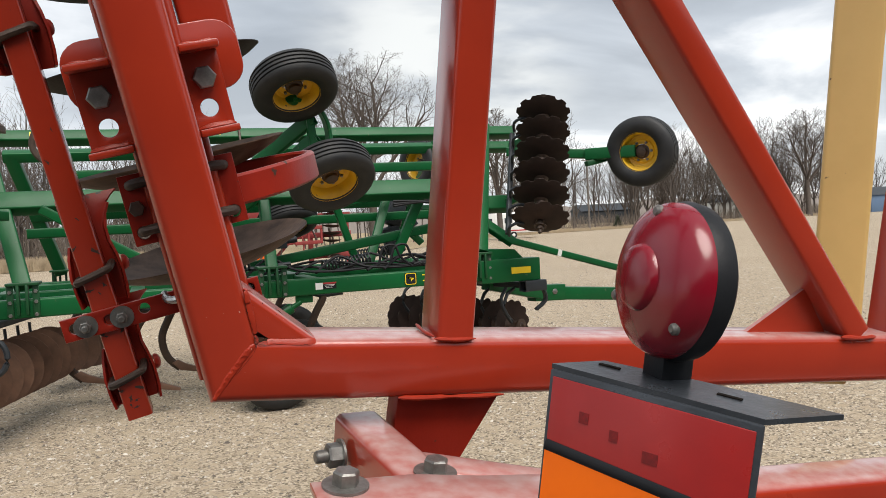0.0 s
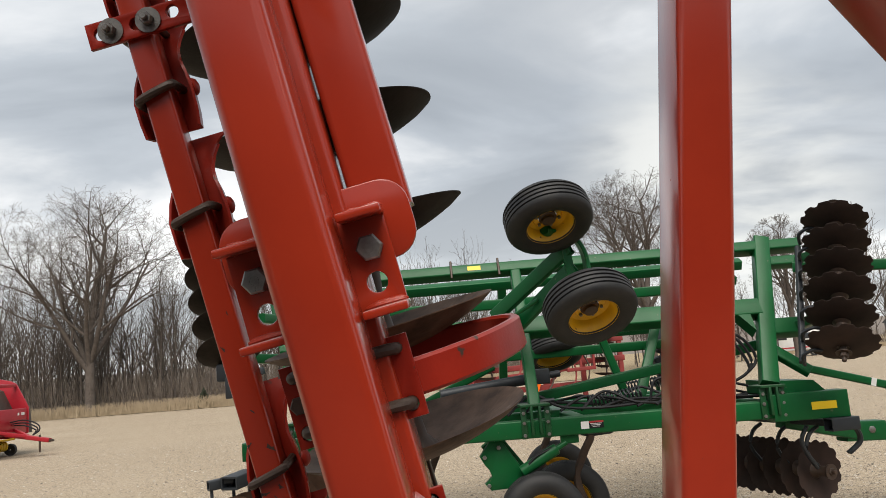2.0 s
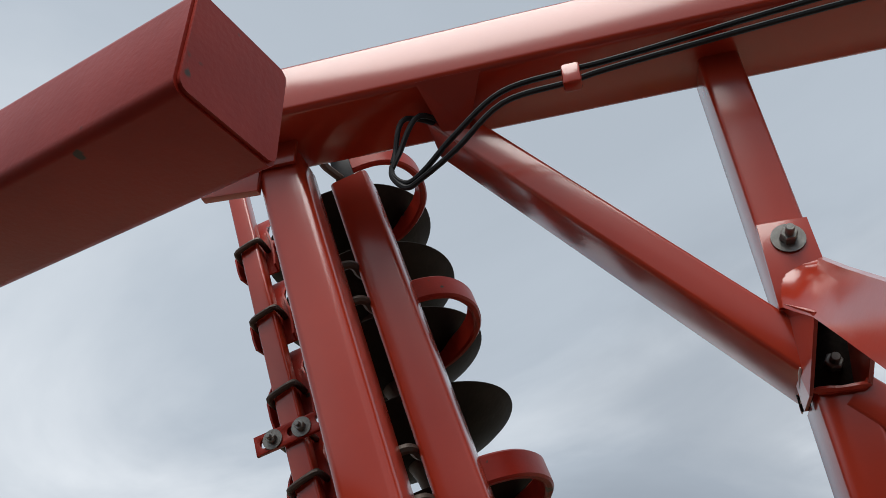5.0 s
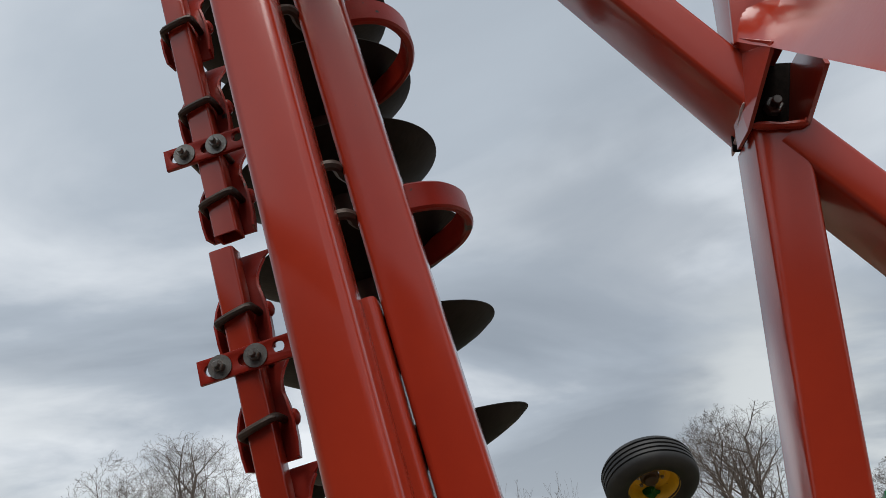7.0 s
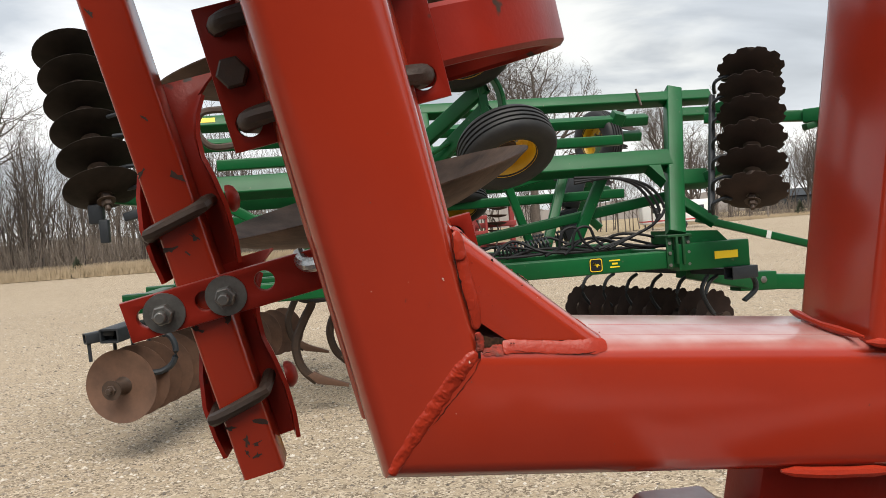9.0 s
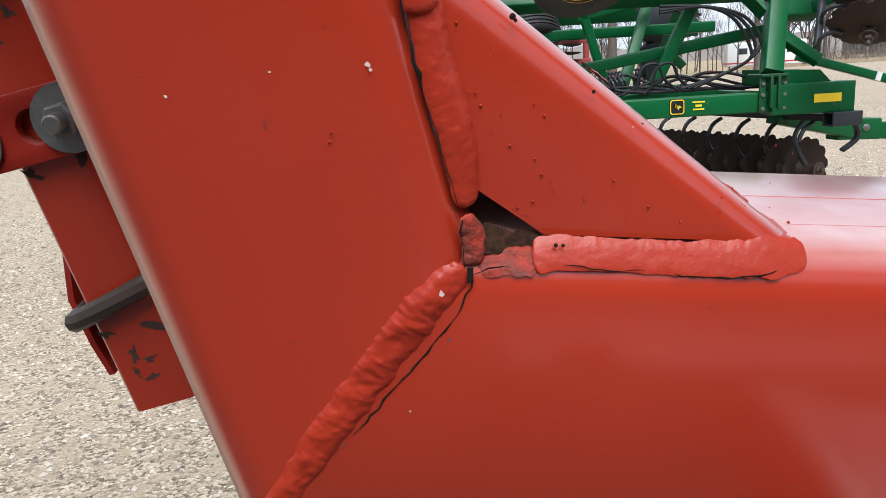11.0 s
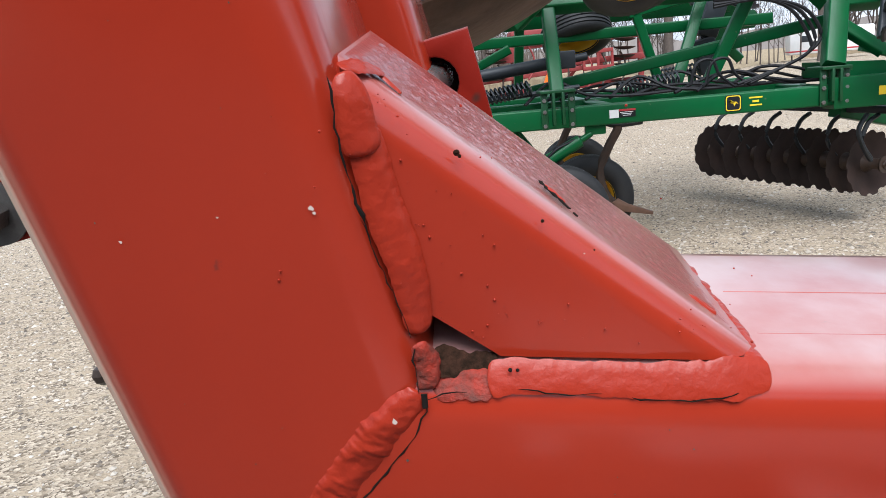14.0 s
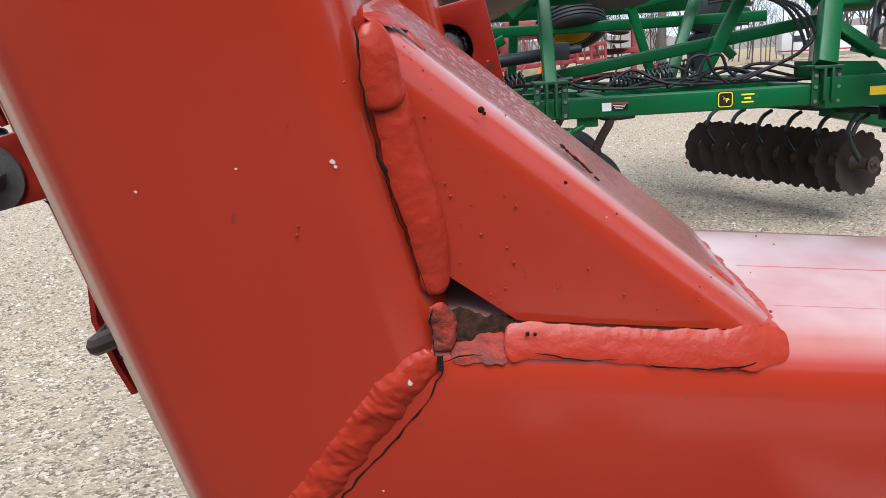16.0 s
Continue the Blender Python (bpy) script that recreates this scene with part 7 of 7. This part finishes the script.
# low sheds far beyond the yard
def shed(x, y, w, d, h, col, seed):
    s_ = thing("farm_shed", pose(x, y, 0, 0, 0, -12), "low metal farm shed with a dark roof beyond the yard", "shed", "low sheds beyond the yard")
    part("wall", box((w, d, h), Matrix.Translation((0, 0, h / 2)), 0.02), col, s_)
    rf = bmesh.new()
    a = [rf.verts.new(p) for p in ((-w / 2 - 0.3, -d / 2 - 0.3, h), (w / 2 + 0.3, -d / 2 - 0.3, h), (w / 2 + 0.3, 0, h + d * 0.18), (-w / 2 - 0.3, 0, h + d * 0.18), (w / 2 + 0.3, d / 2 + 0.3, h), (-w / 2 - 0.3, d / 2 + 0.3, h))]
    rf.faces.new((a[0], a[1], a[2], a[3])); rf.faces.new((a[3], a[2], a[4], a[5])); rf.faces.new((a[0], a[3], a[5])); rf.faces.new((a[1], a[4], a[2])); rf.faces.new((a[0], a[5], a[4], a[1]))
    part("roof", rf, CAST, s_, "", 0)
    part("door", box((w * 0.2, 0.06, h * 0.75), Matrix.Translation((w * 0.2, -d / 2 - 0.02, h * 0.375)), 0.01), DARKGLASS, s_)
shed(112, 128, 16, 9, 3.4, WHITE, 1)
shed(86, 140, 12, 8, 3.0, CAST, 2)
shed(133, 112, 14, 9, 3.2, material("blue_sheet_metal", (0.10, 0.16, 0.26), 0.5), 3)

# faded red implement behind the green one
FADED_RED = material("faded_red_paint", (0.24, 0.030, 0.028), 0.6, tint=(0.16, 0.022, 0.02), scale=4, amount=0.8)
red2 = thing("red_tillage_tool", pose(2.95, 20.0, 0, 0, 0, 6), "faded red tillage implement with a disc stack", "tillage implement")
for z in (0.9, 1.45, 1.95):
    part("beam", tube((-2.0, 0, z), (1.6, 0, z + 0.08), 0.14, 0.14, 0.015), FADED_RED, red2)
for x in (-1.6, -0.5, 0.5, 1.5):
    part("post", tube((x, 0.0, 0.5), (x, 0, 2.05), 0.12, 0.12, 0.012, up=(1, 0, 0)), FADED_RED, red2)
part("brace", tube((-0.5, 0.05, 0.9), (0.5, 0.05, 1.95), 0.08, 0.08, 0.01), FADED_RED, red2)
part("tank", box((0.9, 0.5, 0.35), Matrix.Translation((-1.2, 0.1, 2.15)), 0.05), FADED_RED, red2)
d_first = None
for k in range(7):
    m = mat_of((0.95 + 0.02 * k, -0.25, 1.0 + 0.19 * k), (0.06, 0, 1), (0, 1, 0))
    if d_first is None:
        d_first = part("disc", dish(0.27, 0.06, 0.01, 30, 4, 0.04), DISC_DARK, red2)
        d_first.matrix_local = m
    else:
        again(d_first, m)
for x in (-1.4, 0.2, 1.2):
    part("wheel", lathe([(0.16, -0.12), (0.34, -0.12), (0.36, 0.0), (0.34, 0.12), (0.16, 0.12)], 24, m=mat_of((x, -0.4, 0.36), (0, -1, 0))), RUBBER, red2)
for k in range(5):
    again(d_first, mat_of((-2.08 + 0.02 * k, -0.25, 1.30 + 0.19 * k), (0.06, 0, 1), (0, 1, 0)))
for z in (1.32, 1.70):
    part("cross_bar", tube((0.0, -0.35, z), (0.72, -0.35, z + 0.02), 0.08, 0.09, 0.01), FADED_RED, red2)
for x in (0.02, 0.36, 0.70):
    part("upright", tube((x, -0.35, 1.30), (x, -0.35, 1.72), 0.06, 0.06, 0.008, up=(1, 0, 0)), FADED_RED, red2)
part("side_panel", plate([(-1.95, 1.60), (-1.45, 1.62), (-1.45, 2.05), (-1.95, 2.02)], 0.05, Matrix(((1, 0, 0, 0), (0, 0, -1, -0.12), (0, 1, 0, 0), (0, 0, 0, 1))), bevel=0.01), FADED_RED, red2)
part("lower_beam", tube((-2.9, -0.15, 1.18), (0.1, -0.15, 1.36), 0.12, 0.11, 0.012), FADED_RED, red2)
bits = random.Random(29)
for k in range(9):
    x, z = -2.6 + 0.42 * k + 0.2 * bits.random(), 1.0 + 0.5 * bits.random()
    part("tine", pipe([(x, -0.30, z + 0.45), (x + 0.10, -0.34, z + 0.2), (x + 0.06, -0.40, z - 0.10), (x - 0.08, -0.46, z - 0.3)], 0.022, 6), IRON if k % 3 else FADED_RED, red2)
part("amber_panel", box((0.25, 0.02, 0.5), Matrix.Translation((-0.8, -0.2, 1.05)) @ Matrix.Rotation(radians(20), 4, "Y"), 0.004), ORANGE, red2)

# red round baler with a yellow pickup at the side of the yard; x runs towards its drawbar
BALER_RED = material("glossy_dark_red_enamel", (0.34, 0.012, 0.022), 0.35, tint=(0.27, 0.010, 0.018), scale=2, amount=0.6, dust_sheen=0.15)
PICKUP = material("yellow_pickup_paint", (0.58, 0.36, 0.02), 0.5, tint=(0.40, 0.24, 0.02), scale=9, amount=0.7, spots=(0.16, 0.10, 0.04), spot_scale=12, spot_size=0.03)
baler = thing("round_baler", pose(-13.3, 22.7, 0), "red round baler with a yellow pickup and a short drawbar", "baler")
SIDE = ((1, 0, 0, 0), (0, 0, -1, 0), (0, 1, 0, 0), (0, 0, 0, 1))
def side_on(y):
    """A pose that lays an outline of x and z on the plane y."""
    m = Matrix(SIDE)
    m.translation = (0, y, 0)
    return m
cheek_line = [(-2.3, 0.55), (0.10, 0.50), (0.34, 0.66), (0.34, 1.42), (-0.04, 2.14), (-0.22, 2.24), (-1.5, 2.55), (-2.5, 2.35), (-2.9, 1.6), (-2.75, 0.9)]
for y in (-1.09, 1.15):
    panel = part("side_panel", plate(cheek_line, 0.07, side_on(y + 0.035), bevel=0.02), BALER_RED, baler)
    if y < 0:
        part("swoosh_decal", plate([(-0.75, 1.02), (-0.10, 1.10), (0.05, 1.02), (-0.20, 1.26), (-0.75, 1.34)], 0.004, side_on(y - 0.037)), STICKER, panel, "yellow swoosh decal")
        part("swoosh_decal", plate([(-0.75, 1.22), (-0.42, 1.22), (-0.62, 1.33), (-0.75, 1.34)], 0.004, side_on(y - 0.042)), DARKGLASS, panel, "dark corner of the decal")
        part("side_marker", box((0.05, 0.01, 0.14), Matrix.Translation((0.24, y - 0.04, 1.10)), 0.003), STICKER, panel)
chamber = plate([(-2.2, 0.62), (-0.05, 0.62), (-0.10, 1.30), (-0.42, 1.95), (-1.5, 2.42), (-2.4, 2.25), (-2.75, 1.6), (-2.6, 0.95)], 2.10, side_on(1.05), bevel=0.03)
part("bale_chamber", chamber, SHEET, baler, "dark baling chamber between the side panels")
part("front_panel", box((0.07, 2.10, 0.72), Matrix.Translation((0.30, 0.03, 1.04)), 0.02), BALER_RED, baler)
part("top_bar", tube((-0.06, -1.05, 2.10), (-0.06, 1.12, 2.10), 0.10, 0.10, 0.02), BALER_RED, baler)
for y in (-0.75, 0.62, 0.86):
    part("reflector_patch", box((0.01, 0.16 if y > 0.8 else 0.07, 0.08), Matrix.Translation((0.341, y, 1.24)), 0), WHITE, baler)
part("drawbar", tube((0.20, 0.0, 0.72), (1.62, 0.0, 0.44), 0.16, 0.12, 0.015), BALER_RED, baler)
part("drawbar_brace", tube((0.28, -0.50, 0.80), (0.95, -0.03, 0.60), 0.09, 0.09, 0.012), BALER_RED, baler)
part("drawbar_brace", tube((0.28, 0.50, 0.80), (0.95, 0.03, 0.60), 0.09, 0.09, 0.012), BALER_RED, baler)
part("hitch_eye", lathe([(0.03, -0.03), (0.08, -0.03), (0.08, 0.03), (0.03, 0.03)], 16, m=mat_of((1.66, 0, 0.43), (0, 0, 1)), closed=True), IRON, baler)
part("jack_stand", pipe([(1.35, -0.05, 0.62), (1.35, -0.05, 0.12)], 0.03, 8, smooth=0), IRON, baler)
for k in range(3):
    part("hydraulic_hose", pipe([(0.34, 0.20 + 0.1 * k, 1.02 - 0.05 * k), (0.80, 0.15, 1.06 - 0.08 * k), (1.20 - 0.06 * k, 0.10, 0.92 - 0.06 * k), (1.28 - 0.05 * k, 0.06, 0.74), (1.10, 0.03, 0.62)], 0.020, 6, smooth=5), HOSE, baler)
reel = part("pickup_reel", tube((-0.35, -1.02, 0.30), (-0.35, 1.02, 0.30), 0.30, 0.26, 0.11), PICKUP, baler, "yellow pickup reel with worn paint")
for k in range(14):
    y = -0.95 + 0.146 * k
    part("reel_band", tube((-0.35, y, 0.30), (-0.35, y + 0.05, 0.30), 0.34, 0.30, 0.13), PICKUP, reel)
part("wind_guard", tube((-0.02, -1.0, 0.50), (-0.02, 1.0, 0.50), 0.10, 0.06, 0.02), PICKUP, baler)
part("gauge_wheel", lathe([(0.04, -0.06), (0.17, -0.06), (0.18, 0.0), (0.17, 0.06), (0.04, 0.06)], 20, m=mat_of((-0.20, 1.16, 0.18), (0, -1, 0)), closed=True), RUBBER, baler)
for y in (-1.32, 1.36):
    wh_ = part("wheel", lathe([(0.28, -0.18), (0.52, -0.18), (0.56, -0.10), (0.56, 0.10), (0.52, 0.18), (0.28, 0.18)], 28, m=mat_of((-1.55, y, 0.56), (0, -1, 0)), closed=True), RUBBER, baler)
    part("rim", lathe([(0.30, 0.14), (0.26, 0.06), (0.10, 0.04), (0.0001, 0.08)], 24, m=mat_of((-1.55, y, 0.56), (0, -1, 0))), YELLOW, wh_)
